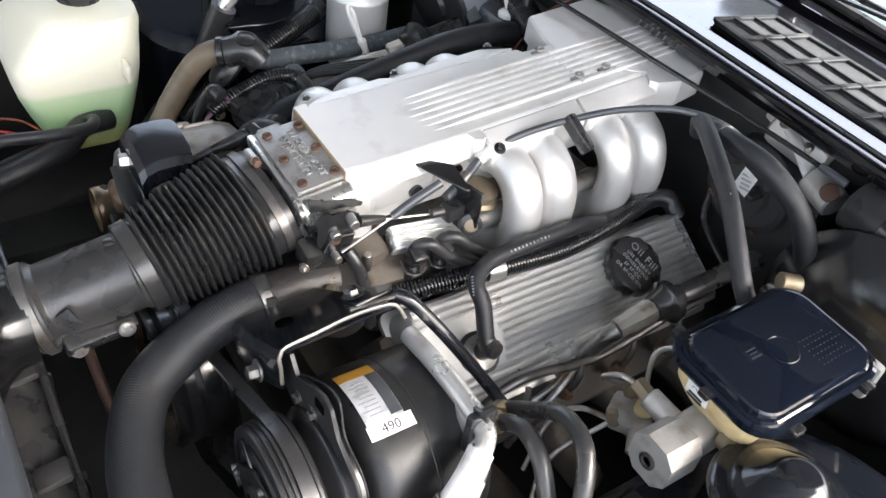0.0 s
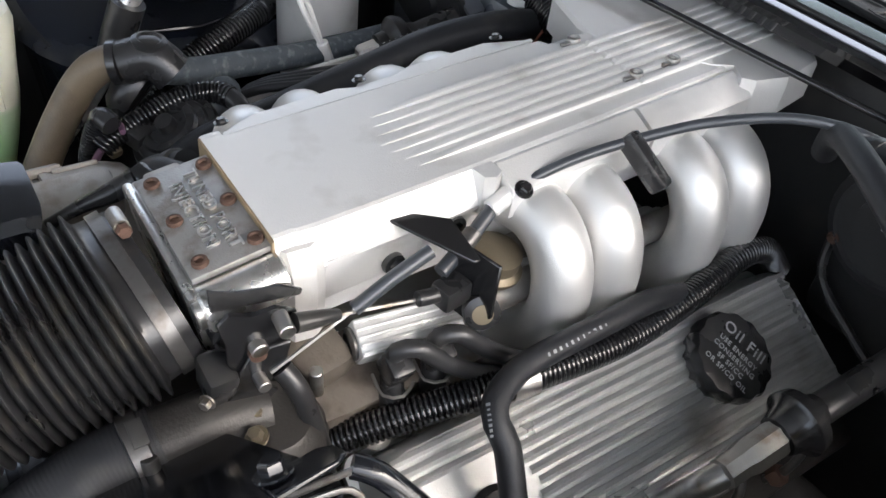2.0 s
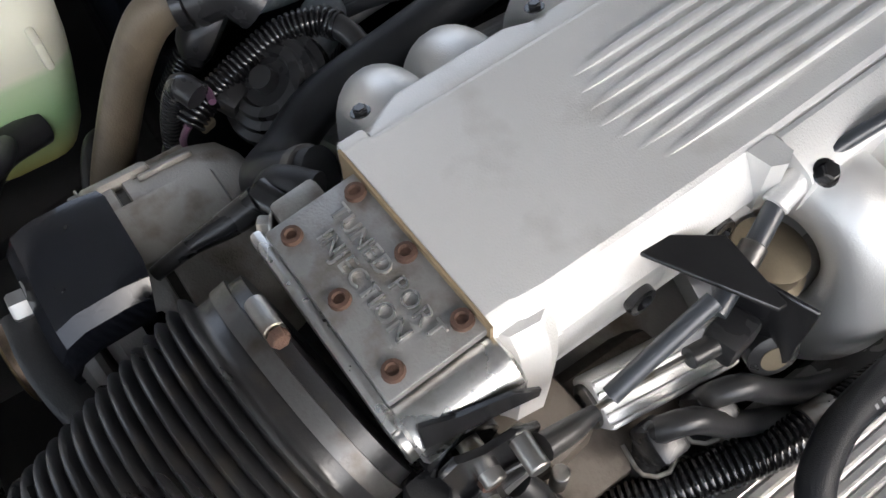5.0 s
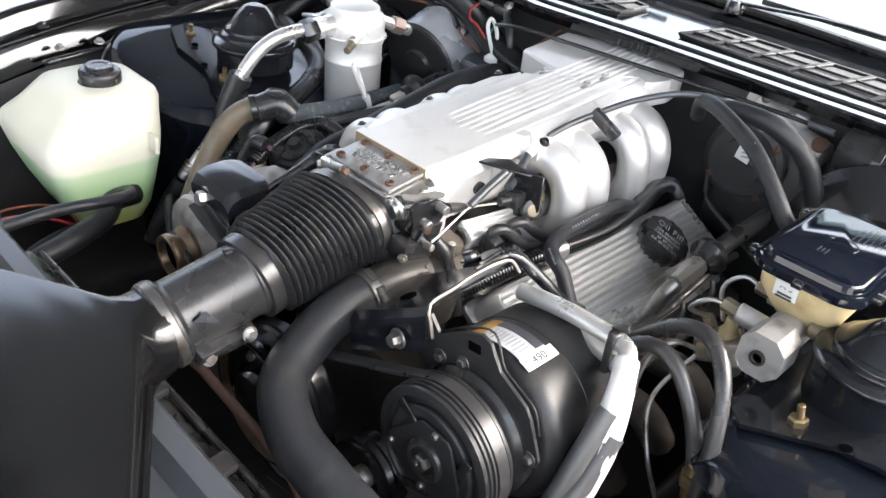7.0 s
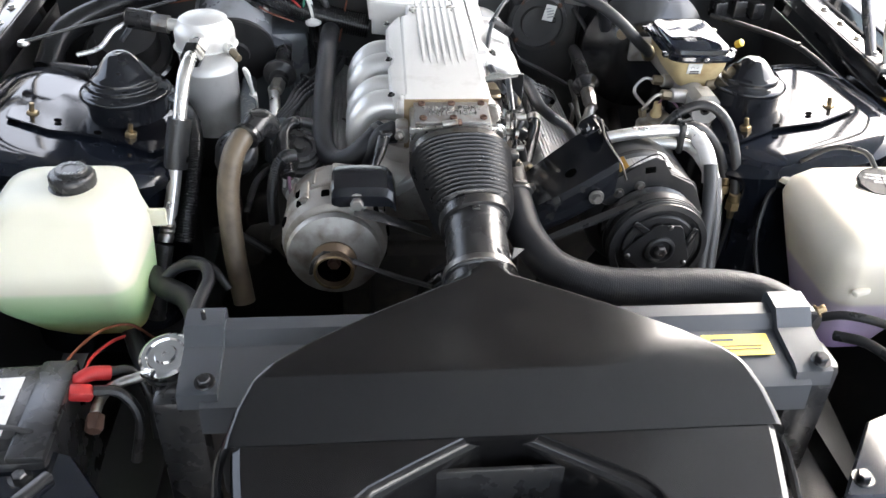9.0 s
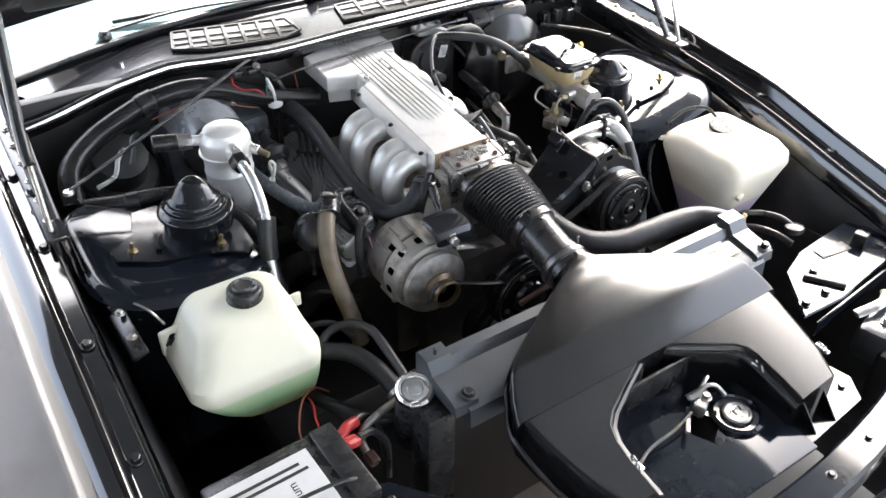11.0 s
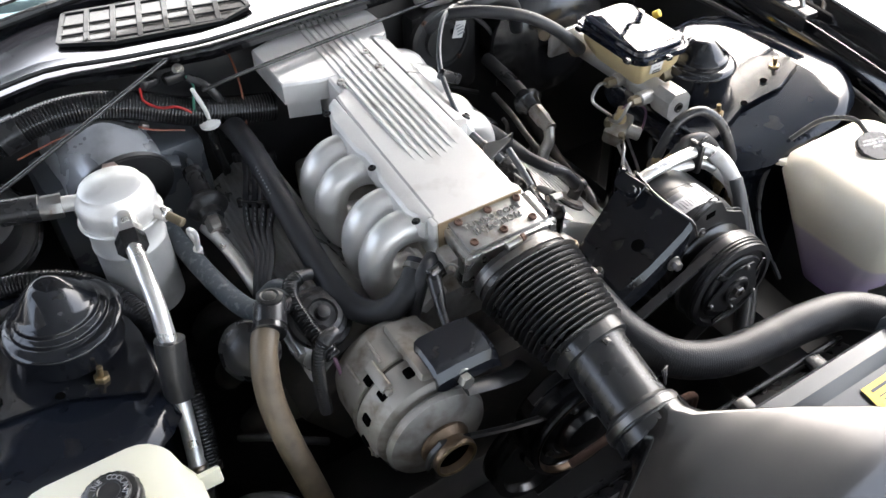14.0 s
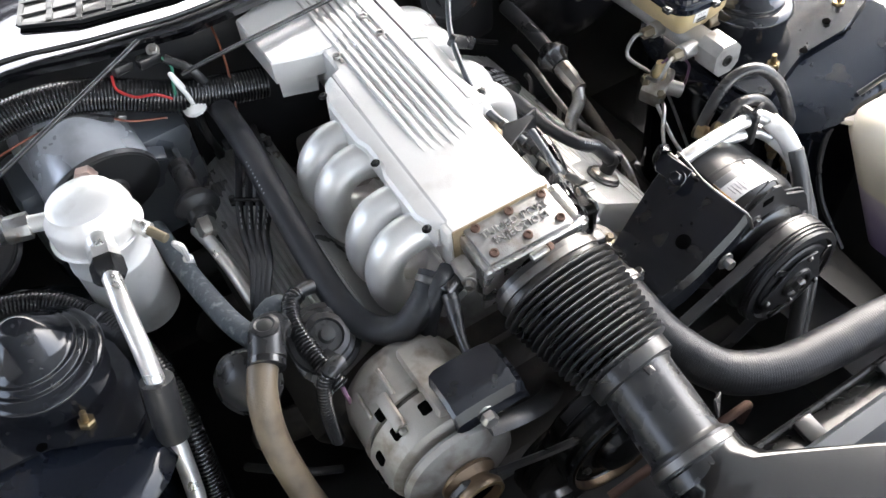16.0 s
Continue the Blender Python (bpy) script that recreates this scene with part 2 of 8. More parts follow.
def part(name, bm, material, parent=None, label="", angle=38):
    """Links a bmesh, made in world coordinates, as one mesh object under a thing or a part."""
    me = bpy.data.meshes.new(name)
    bmesh.ops.recalc_face_normals(bm, faces=bm.faces)
    bm.to_mesh(me)
    bm.free()
    me.materials.append(material)
    me.polygons.foreach_set("use_smooth", [True] * len(me.polygons))
    me.set_sharp_from_angle(angle=radians(angle))
    ob = new(name, me)
    if parent:
        ob.parent = parent
        if parent in BASE:
            ob.matrix_parent_inverse = Matrix.Translation(-BASE[parent])
    if label:
        ob["label"] = label
    return ob


def solid(name, bm, material, label, category, group="", kind="", angle=38):
    """A thing, or a piece of the setting, of one mesh."""
    return tagged(part(name, bm, material, None, "", angle), label, category, group, kind)


def spline(pts, step):
    """A smooth line through points (x, y, z, r), sampled about every step metres."""
    p = np.array(pts, float)
    p = np.vstack([2 * p[0] - p[1], p, 2 * p[-1] - p[-2]])
    out = []
    for i in range(1, len(p) - 2):
        n = max(2, int(np.linalg.norm(p[i + 1, :3] - p[i, :3]) / step))
        for k in range(n):
            t = k / n
            a, b, c, d = p[i - 1], p[i], p[i + 1], p[i + 2]
            out.append(0.5 * (2 * b + (c - a) * t + (2 * a - 5 * b + 4 * c - d) * t * t + (3 * b - a - 3 * c + d) * t**3))
    out.append(p[-2])
    return np.array(out)


def tube(pts, r, seg=12, step=0.008, rib=None, bm=None, flat=1.0, straight=False):
    """A pipe along a smooth line. r: radius, or points carry it as a fourth number. rib: (pitch, depth) of corrugation."""
    bm = bm or bmesh.new()
    q = [(*p[:3], p[3] if len(p) > 3 else r) for p in pts]
    if rib:
        step = rib[0] / 4
    line = np.array(q, float) if straight else spline(q, step)
    if rib:
        d = np.r_[0, np.cumsum(np.linalg.norm(np.diff(line[:, :3], axis=0), axis=1))]
        grid = np.arange(0, d[-1], rib[0] / 4)
        line = np.array([[np.interp(g, d, line[:, c]) for c in range(4)] for g in grid])
        line[:, 3] += rib[1] * np.array([(0.7, 1, 0.7, -1)[i % 4] for i in range(len(line))])
    tang = np.gradient(line[:, :3], axis=0)
    tang /= np.linalg.norm(tang, axis=1)[:, None] + 1e-12
    up = np.array([0, 0, 1.0]) if abs(tang[0][2]) < 0.9 else np.array([1.0, 0, 0])
    rings = []
    u = np.cross(tang[0], up)
    for c, t in zip(line, tang):
        u = u - t * (u @ t)
        u /= np.linalg.norm(u) + 1e-12
        v = np.cross(t, u)
        rings.append([bm.verts.new(c[:3] + c[3] * (math.cos(a) * u + flat * math.sin(a) * v)) for a in np.linspace(0, 2 * math.pi, seg, endpoint=False)])
    for a, b in zip(rings, rings[1:]):
        for k in range(seg):
            bm.faces.new((a[k], a[(k + 1) % seg], b[(k + 1) % seg], b[k]))
    bm.faces.new(rings[0][::-1])
    bm.faces.new(rings[-1])
    return bm


def frame_of(axis):
    z = Vector(axis).normalized()
    x = Vector((0, 0, 1)).cross(z)
    x = x.normalized() if x.length > 1e-3 else Vector((1, 0, 0))
    return x, z.cross(x), z


def lathe(profile, at, axis=(0, 0, 1), seg=28, bm=None, wave=None, caps=True):
    """A turned body: profile of (radius, height along the axis). wave: (count, depth) of knurls on the rim."""
    bm = bm or bmesh.new()
    x, y, z = frame_of(axis)
    at = Vector(at)
    rings = []
    for r, h in profile:
        ring = []
        for k in range(seg):
            a = 2 * math.pi * k / seg
            w = 1 + (wave[1] * (0.5 + 0.5 * math.cos(wave[0] * a)) if wave else 0)
            ring.append(bm.verts.new(at + z * h + (x * math.cos(a) + y * math.sin(a)) * max(r, 1e-4) * w))
        rings.append(ring)
    for a, b in zip(rings, rings[1:]):
        for k in range(seg):
            bm.faces.new((a[k], a[(k + 1) % seg], b[(k + 1) % seg], b[k]))
    if caps:
        bm.faces.new(rings[0][::-1])
        bm.faces.new(rings[-1])
    return bm


def cyl(a, b, r, seg=20, bm=None, ease=0.0):
    """A round bar from a to b, its rims eased."""
    a, b = Vector(a), Vector(b)
    h = (b - a).length
    e = ease or min(r * 0.12, h * 0.2)
    return lathe([(r - e, 0), (r, e), (r, h - e), (r - e, h)], a, b - a, seg, bm)


def box(c, s, rot=(0, 0, 0), bevel=0.003, bm=None, m=None):
    """A box of centre c and size s, turned by rot degrees, its edges rounded."""
    bm = bm or bmesh.new()
    m = m or pose(*c, *rot)
    made = bmesh.ops.create_cube(bm, size=1.0, matrix=m @ Matrix.Diagonal((*s, 1)))
    if bevel:
        edges = list({e for v in made["verts"] for e in v.link_edges})
        bmesh.ops.bevel(bm, geom=edges, offset=min(bevel, min(s) * 0.4), segments=2, affect="EDGES", profile=0.5)
    return bm


def plate(outline, thick, m, bevel=0.0015, bm=None):
    """A flat sheet: an outline in its own plane, thickened along the plane's z and laid by the pose m."""
    bm = bm or bmesh.new()
    low = [bm.verts.new(m @ Vector((x, y, 0))) for x, y in outline]
    top = [bm.verts.new(m @ Vector((x, y, thick))) for x, y in outline]
    n = len(outline)
    faces = [bm.faces.new(low[::-1]), bm.faces.new(top)]
    for k in range(n):
        faces.append(bm.faces.new((low[k], low[(k + 1) % n], top[(k + 1) % n], top[k])))
    if bevel:
        bmesh.ops.bevel(bm, geom=list({e for f in faces for e in f.edges}), offset=min(bevel, thick * 0.4), segments=1, affect="EDGES")
    return bm


def loft(rings, bm=None, caps=True, closed=True):
    """Skin over rings of as many points each."""
    bm = bm or bmesh.new()
    vs = [[bm.verts.new(p) for p in ring] for ring in rings]
    n = len(vs[0])
    for a, b in zip(vs, vs[1:]):
        for k in range(n if closed else n - 1):
            bm.faces.new((a[k], a[(k + 1) % n], b[(k + 1) % n], b[k]))
    if caps:
        bm.faces.new(vs[0][::-1])
        bm.faces.new(vs[-1])
    return bm


def rounded(cx, cy, w, h, r, k=4):
    """A rectangle with round corners, as points (x, y)."""
    r = min(r, w / 2 - 1e-4, h / 2 - 1e-4)
    out = []
    for sx, sy, a0 in ((1, 1, 0), (-1, 1, 90), (-1, -1, 180), (1, -1, 270)):
        for i in range(k + 1):
            a = radians(a0 + 90 * i / k)
            out.append((cx + sx * (w / 2 - r) + r * math.cos(a), cy + sy * (h / 2 - r) + r * math.sin(a)))
    return out


def sheared(ob, about, slope):
    """Lifts the parts of a thing by slope for each metre along y from about."""
    for o in ob.children_recursive:
        for v in o.data.vertices:
            v.co.z += slope * (v.co.y - about)


def hex_bolt(at, axis, r, h, bm=None, washer=True):
    """A hexagon head on a washer."""
    bm = bm or bmesh.new()
    if washer:
        lathe([(r * 1.5, 0), (r * 1.55, h * 0.1), (r * 1.45, h * 0.22)], at, axis, 16, bm)
    lathe([(r, h * 0.2), (r, h * 0.85), (r * 0.82, h)], at, axis, 6, bm)
    return bm


def lines_of_print(c, right, up, widths, height, gap, material, parent, name="print_line", lift=0.0006):
    """Rows of unreadable print as thin bars on a surface, each a part."""
    right, up = Vector(right).normalized(), Vector(up).normalized()
    nrm = right.cross(up)
    for i, w in enumerate(widths):
        o = Vector(c) - up * (i * (height + gap)) + nrm * lift
        m = Matrix((right, up, nrm)).transposed().to_4x4()
        m.translation = o
        part(name, box((0, 0, 0), (w, height, 0.0004), bevel=0, m=m), material, parent)


def lettering(text, size, m, material, parent, depth=0.0006, name="lettering", space=1.0, align="CENTER"):
    """Raised letters of the built-in font, turned into a mesh."""
    cu = bpy.data.curves.new(name, "FONT")
    cu.body, cu.size, cu.extrude, cu.align_x, cu.align_y = text, size, depth, align, "CENTER"
    cu.space_character, cu.resolution_u = space, 3
    tmp = bpy.data.objects.new(name, cu)
    scene.collection.objects.link(tmp)
    bpy.context.view_layer.update()
    me = bpy.data.meshes.new_from_object(tmp)
    bpy.data.objects.remove(tmp)
    me.transform(m)
    me.name = name
    me.materials.clear()
    me.materials.append(material)
    ob = new(name, me)
    ob.parent = parent
    if parent in BASE:
        ob.matrix_parent_inverse = Matrix.Translation(-BASE[parent])
    return ob


def worn_print(a, b, up, material, parent, count=9, size=0.0034):
    """A row of small worn marks of print between two points on a hose."""
    a, b, up = Vector(a), Vector(b), Vector(up).normalized()
    run = (b - a).normalized()
    up = (up - run * up.dot(run)).normalized()
    m = Matrix((run, run.cross(up) * -1, up)).transposed().to_4x4()
    bm = bmesh.new()
    rnd = random.Random(count)
    for k in range(count):
        m.translation = a + (b - a) * (k / (count - 1))
        box((0, 0, 0), (size * rnd.uniform(0.35, 0.8), size * rnd.uniform(0.6, 1.0), 0.0004), bevel=0, bm=bm, m=m)
    part("worn_print", bm, material, parent)

# ---- ground ----
# brightness of shaded and sunlit ground is set by these two colours
solid("ground", box((0, 0, -0.05), (400, 400, 0.1), bevel=0), CONCRETE, "concrete driveway under the car, its grey darkened as in shade", "ground", kind="structure")
solid("pavement", box((7.2, 2.0, -0.02), (12.0, 30, 0.048), bevel=0), SUNLIT_CONC, "concrete apron beside the car, sun glare put into its pale colour", "pavement", kind="structure")

# both walls are unseen additions that limit light from the passenger side
solid("added_wall_rear", box((-3.2, 4.0, 0.75), (0.2, 8.98, 1.5), bevel=0.01), PLASTER, "low unseen wall added further back to shape side reflections", "wall", kind="structure")
wall = solid("added_wall_front", box((-3.2, -3.5, 1.5), (0.2, 6.0, 3.0), bevel=0.01), PLASTER, "unseen grey wall added on the passenger side to block sky light", "wall", kind="structure")
# out of view: added overhead to block sky and darken reflections
solid("ceiling", box((-0.5, -2.2, 2.80), (5.4, 7.6, 0.16), bevel=0.01), ROOF, "unseen slab added over the front of the car to darken reflections", "ceiling", kind="structure")

# ---- car body ----
FZ = [(-1.0, 0.615), (-0.55, 0.712), (-0.3, 0.768), (-0.1, 0.818), (0.24, 0.858), (0.57, 0.885), (1.0, 0.90)]


def fz(y):
    """Height of the fender's inner channel along the car."""
    return float(np.interp(y, [p[0] for p in FZ], [p[1] for p in FZ]))


car = thing("car", "black coupe with its hood open, seen into the engine bay", "car", (0, 0.5, 0))


def sheet(profile, thick):
    """A closed loop from an open profile, thickened inward."""
    p = np.array(profile, float)
    t = np.gradient(p, axis=0)
    n = np.stack([-t[:, 1], t[:, 0]], 1)
    n /= np.linalg.norm(n, axis=1)[:, None]
    return [tuple(v) for v in p] + [tuple(v) for v in (p - n * thick)[::-1]]


FENDER = [(0.790, -0.050), (0.797, -0.012), (0.806, 0.0), (0.832, 0.0), (0.837, 0.006), (0.841, 0.030), (0.845, 0.036), (0.852, 0.039), (0.866, 0.037), (0.890, 0.022), (0.908, -0.012), (0.917, -0.07), (0.920, -0.15), (0.915, -0.30), (0.905, -0.45), (0.890, -0.60)]
APRON = [(0.795, -0.055), (0.785, -0.10), (0.770, -0.20), (0.755, -0.34), (0.735, -0.50)]
for s in (-1, 1):
    rings = []
    for y in np.linspace(-1.0, 1.0, 33):
        z, tuck = fz(y), 0.03 * max(0, -y - 0.5)
        rings.append([(s * (x - tuck), y, z + d) for x, d in sheet(FENDER, 0.004)])
    part("fender", loft(rings), PAINT, car, "gloss black fender")
    rings = [[(s * x, y, fz(y) + d) for x, d in sheet(APRON, 0.006)] for y in np.linspace(-0.75, 0.98, 19)]
    part("inner_fender", loft(rings), SEALER, car, "dusty black inner fender wall")
    for y in (-0.55, -0.32, -0.10, 0.16, 0.40):
        part("fender_bolt", hex_bolt((s * 0.820, y, fz(y) + 0.001), (0, -0.12, 1), 0.008, 0.009), SATIN, car)
    # seam along the channel
    part("fender_seam", tube([(s * 0.802, y, fz(y) + 0.003) for y in np.linspace(-0.9, 0.55, 9)], 0.0025, 6, 0.05), SATIN, car)
    # strut tower
    rings = []
    for z, grow, lift in ((0.40, -0.03, 0.0), (0.60, -0.025, 0.3), (0.725, -0.012, 0.8), (0.757, 0.004, 1.0), (0.771, -0.006, 1.0), (0.777, -0.020, 1.0), (0.778, -0.06, 1.0)):
        rings.append([(s * x, y, z + lift * ((x - 0.53) * 0.20)) for x, y in rounded(0.615, 0.155, 0.335 + 2 * grow, 0.39 + 2 * grow, 0.11 + grow, 6)])
    part("strut_tower", loft(rings), BAYPAINT, car, "gloss black strut tower with grey reflections")

# firewall and cowl
part("firewall", box((0, 0.580, 0.66), (1.54, 0.03, 0.56), bevel=0.004), SEALER, car)
COWL = [(0.512, 0.934), (0.506, 0.946), (0.505, 0.9520), (0.508, 0.9558), (0.516, 0.9570), (0.540, 0.9572), (0.560, 0.9572), (0.566, 0.9545), (0.575, 0.9490), (0.66, 0.9500), (0.744, 0.9520), (0.754, 0.9620), (0.80, 0.967), (0.86, 0.969)]
rings = []
for x in np.linspace(-0.80, 0.80, 41):
    drop = -0.055 * max(0, abs(x) - 0.42) / 0.38
    bow = float(np.interp(x, (-0.8, -0.7, -0.58, -0.45, -0.34, -0.2, 0.0, 0.5, 0.8), (-0.01, -0.01, -0.042, -0.042, -0.008, 0.018, 0.006, 0.0, -0.01)))
    rings.append([(x, y - (bow if y < 0.62 else 0), z + drop) for y, z in sheet(COWL, 0.005)])
part("cowl_panel", loft(rings), PAINT, car, "gloss black cowl panel with a pale reflection", 14)
part("weatherstrip", tube([(x, 0.529 - float(np.interp(x, (-0.8, -0.7, -0.58, -0.45, -0.34, -0.2, 0.0, 0.5, 0.8), (-0.01, -0.01, -0.042, -0.042, -0.008, 0.018, 0.006, 0.0, -0.01))), 0.9588 - 0.055 * max(0, abs(x) - 0.42) / 0.38) for x in np.linspace(-0.76, 0.76, 29)], 0.0028, 8, 0.05), RUBBER, car)

# windscreen
rings = []
for k in range(9):
    t = k / 8
    rings.append([(x, 0.795 + 0.10 * 0 - 0.10 * (x / 0.75) ** 2 + 0.85 * t, 0.972 - 0.03 * (x / 0.75) ** 2 + 0.46 * t + e) for e, xs in ((0, np.linspace(-0.74, 0.74, 17)), (-0.006, np.linspace(0.74, -0.74, 17))) for x in xs])
part("windscreen", loft(rings), GLASS, car, "tinted windscreen mirroring the white sky")
part("windscreen_seal", tube([(x, 0.787 - 0.10 * (x / 0.75) ** 2, 0.974 - 0.03 * (x / 0.75) ** 2) for x in np.linspace(-0.74, 0.74, 13)], 0.008, 8, 0.05), RUBBER, car)
for s in (-1, 1):
    part("windscreen_pillar", tube([(s * 0.76, 0.70, 0.93), (s * 0.76, 1.0, 1.10), (s * 0.73, 1.66, 1.44)], 0.028, 10, 0.05), PAINT, car)
part("roof", box((0, 2.1, 1.42), (1.4, 1.0, 0.05), (-4, 0, 0), 0.02), PAINT, car)
part("cabin", box((0, 1.9, 0.62), (1.5, 2.1, 0.55), (0, 0, 0), 0.05), PAINT, car)

# open hood, hinged at the cowl
HOOD = pose(0, 0.660, 1.080, -60, 0, 0)
rings = []
for k in range(13):
    t = k / 12
    y = -1.60 * t
    w = 0.735 - 0.05 * t
    ring = [(x, y - 0.05 * (1 - (x / w) ** 2) * 0 , 0.070 * (1 - (x / w) ** 2)) for x in np.linspace(-w, w, 13)]
    ring += [(x, y, -0.012 + 0.064 * (1 - (x / w) ** 2)) for x in np.linspace(w, -w, 13)]
    rings.append([HOOD @ Vector(p) for p in ring])
hood = part("hood", loft(rings), PAINT, car, "raised black hood with a bare inner frame")
for x0, x1, y0, y1 in ((-0.68, -0.55, -1.5, -0.04), (0.55, 0.68, -1.5, -0.04), (-0.69, 0.69, -0.16, -0.03), (-0.63, 0.63, -1.55, -1.40), (-0.10, 0.10, -1.45, -0.1)):
    part("hood_rib", box((0, 0, 0), (x1 - x0, y1 - y0, 0.03), bevel=0.012, m=HOOD @ pose((x0 + x1) / 2, (y0 + y1) / 2, -0.012 + 0.012)), SEALER, hood)
part("insulation_pad", plate([(-0.50, -1.36), (0.50, -1.36), (0.52, -0.30), (0.40, -0.20), (0.12, -0.20), (-0.12, -0.20), (-0.40, -0.20), (-0.52, -0.30)], 0.012, HOOD @ pose(0, 0, -0.004), 0.003), PAD, hood, "brown grey insulation pad")
part("rubber_bumper", lathe([(0.024, 0), (0.026, 0.006), (0.012, 0.012), (0.006, 0.014)], HOOD @ Vector((-0.60, -0.09, -0.02)), HOOD.to_3x3() @ Vector((0, 0, -1)), 20), RUBBER, hood)

# hinges and gas struts
for s in (-1, 1):
    arm = part("hinge_arm", tube([(s * 0.79, 0.190, 0.866), (s * 0.79, 0.27, 0.962), (s * 0.785, 0.36, 1.078), (s * 0.76, 0.52, 1.32)], 0.012, 8, 0.05, flat=0.4), SATIN, car, "black hinge arm, holes shown as white discs for daylight")
    # solid white discs paint the daylight that shows through the arm's holes
    for y, z in ((0.235, 0.920), (0.285, 0.981), (0.335, 1.046), (0.385, 1.112)):
        part("hole_daylight", cyl((s * 0.784, y, z), (s * 0.7835, y - 0.0008, z), 0.0042, 12), WHITE, arm)
    part("hinge_arm", tube([(s * 0.79, 0.495, 0.880), (s * 0.788, 0.515, 0.955), (s * 0.78, 0.545, 1.06), (s * 0.75, 0.60, 1.22)], 0.011, 8, 0.05, flat=0.5), SATIN, car)
    part("hinge_bracket", box((s * 0.795, 0.36, 0.884), (0.035, 0.44, 0.012), (4, 0, 0), 0.004), SATIN, car)
    part("hinge_flange", box((s * 0.778, 0.36, 0.872), (0.004, 0.44, 0.030), (4, 0, 0), 0.0015), SATIN, car)
    for y in (0.20, 0.27, 0.34, 0.41, 0.48, 0.55):
        part("hinge_bolt", hex_bolt((s * 0.797, y, 0.890 + 0.07 * (y - 0.36)), (0, 0, 1), 0.006, 0.006), STEEL, car)
    strut = part("gas_strut", tube([(s * 0.80, 0.165, 0.870), (s * 0.795, 0.215, 0.985)], 0.005, 8, 0.1), STEEL, car, "gas strut with a bright rod")
    part("strut_body", tube([(s * 0.795, 0.215, 0.985), (s * 0.79, 0.262, 1.04), (s * 0.74, 0.44, 1.33)], 0.011, 10, 0.1), SATIN, strut)
part("prop_bolt", hex_bolt((-0.80, 0.30, 0.885), (0, 0, 1), 0.010, 0.012), SATIN, car)

# nose, tie bar and front brackets
rings = []
for x in np.linspace(-0.82, 0.82, 25):
    b = 0.05 * (x / 0.8) ** 2
    rings.append([(x, y + b, z - 0.03 * (x / 0.8) ** 2) for y, z in sheet([(-0.930, 0.632), (-0.945, 0.645), (-1.00, 0.640), (-1.10, 0.600), (-1.22, 0.53), (-1.28, 0.42), (-1.28, 0.25)], 0.006)])
part("nose_panel", loft(rings), PAINT, car, "gloss black nose panel")
rings = []
for x in np.linspace(-0.74, 0.74, 21):
    b = 0.16 * (x / 0.74) ** 2
    rings.append([(x, -0.870 + b + dy, 0.640 + dz) for dy, dz in ((-0.03, -0.04), (-0.03, 0.006), (-0.024, 0.012), (0.026, 0.012), (0.032, 0.006), (0.032, -0.04))])
tie = part("tie_bar", loft(rings), BAYPAINT, car, "black upper tie bar with bolts")
for x in (-0.6, -0.45, -0.3, -0.15, 0.0, 0.12, 0.24, 0.36, 0.48, 0.6):
    part("tie_bolt", hex_bolt((x, -0.868 + 0.16 * (x / 0.74) ** 2, 0.652), (0, 0, 1), 0.006, 0.006), SATIN, tie)
for s in (-1, 1):
    br_ = part("corner_brace", plate([(s * x, y) for x, y in ((0.40, -0.60), (0.52, -0.605), (0.78, -0.570), (0.80, -0.50), (0.76, -0.437), (0.575, -0.455), (0.49, -0.485))][::s], 0.010, pose(0, 0, 0.650, 0, 0, 0), 0.003), BAYPAINT, car, "gloss black corner brace with bolts")
    for x, y in ((0.537, -0.518), (0.436, -0.575), (0.740, -0.540), (0.500, -0.575)):
        part("brace_bolt", hex_bolt((s * x, y, 0.659), (0, 0, 1), 0.009, 0.010), SATIN, br_)
    part("brace_block", box((s * 0.712, -0.508, 0.674), (0.026, 0.030, 0.030), (0, 0, s * 15), 0.005), PLASTIC, br_)
    part("brace_recess", box((s * 0.640, -0.492, 0.661), (0.085, 0.030, 0.003), (0, 0, s * -8), 0.001), SEALER, br_)
    part("brace_flange", box((s * 0.600, -0.603, 0.640), (0.38, 0.006, 0.035), (0, 0, s * 6), 0.002), BAYPAINT, br_)
    part("rubber_strip", box((s * 0.528, -0.552, 0.664), (0.014, 0.085, 0.012), (0, 0, s * 35), 0.004), RUBBER, br_)
    lamp = part("headlamp_housing", box((s * 0.600, -0.690, 0.600), (0.20, 0.10, 0.08), (0, 0, s * 12), 0.015), SHROUD, car, "grey headlamp housing")
    part("lamp_arm", tube([(s * 0.52, -0.640, 0.640), (s * 0.56, -0.655, 0.655), (s * 0.60, -0.650, 0.650), (s * 0.64, -0.63, 0.635)], 0.012, 10, 0.01, flat=0.6), STEEL, lamp)
    part("lamp_screw", hex_bolt((s * 0.545, -0.690, 0.641), (0, 0, 1), 0.007, 0.012), STEEL, lamp)
    part("headlamp_bucket", box((s * 0.60, -0.78, 0.55), (0.22, 0.16, 0.14), (0, 0, s * 10), 0.02), SEALER, car)
    part("frame_rail", box((s * 0.50, -0.15, 0.38), (0.10, 1.5, 0.12), bevel=0.01), SEALER, car)
part("cross_member", box((0, 0.05, 0.28), (1.0, 0.14, 0.10), bevel=0.01), SEALER, car)
part("toe_board", box((0, 0.615, 0.30), (1.70, 0.03, 0.34), bevel=0.004), SEALER, car)
for s in (-1, 1):
    part("wheel_house", box((s * 0.79, -0.08, 0.36), (0.05, 1.42, 0.46), bevel=0.01), SEALER, car)
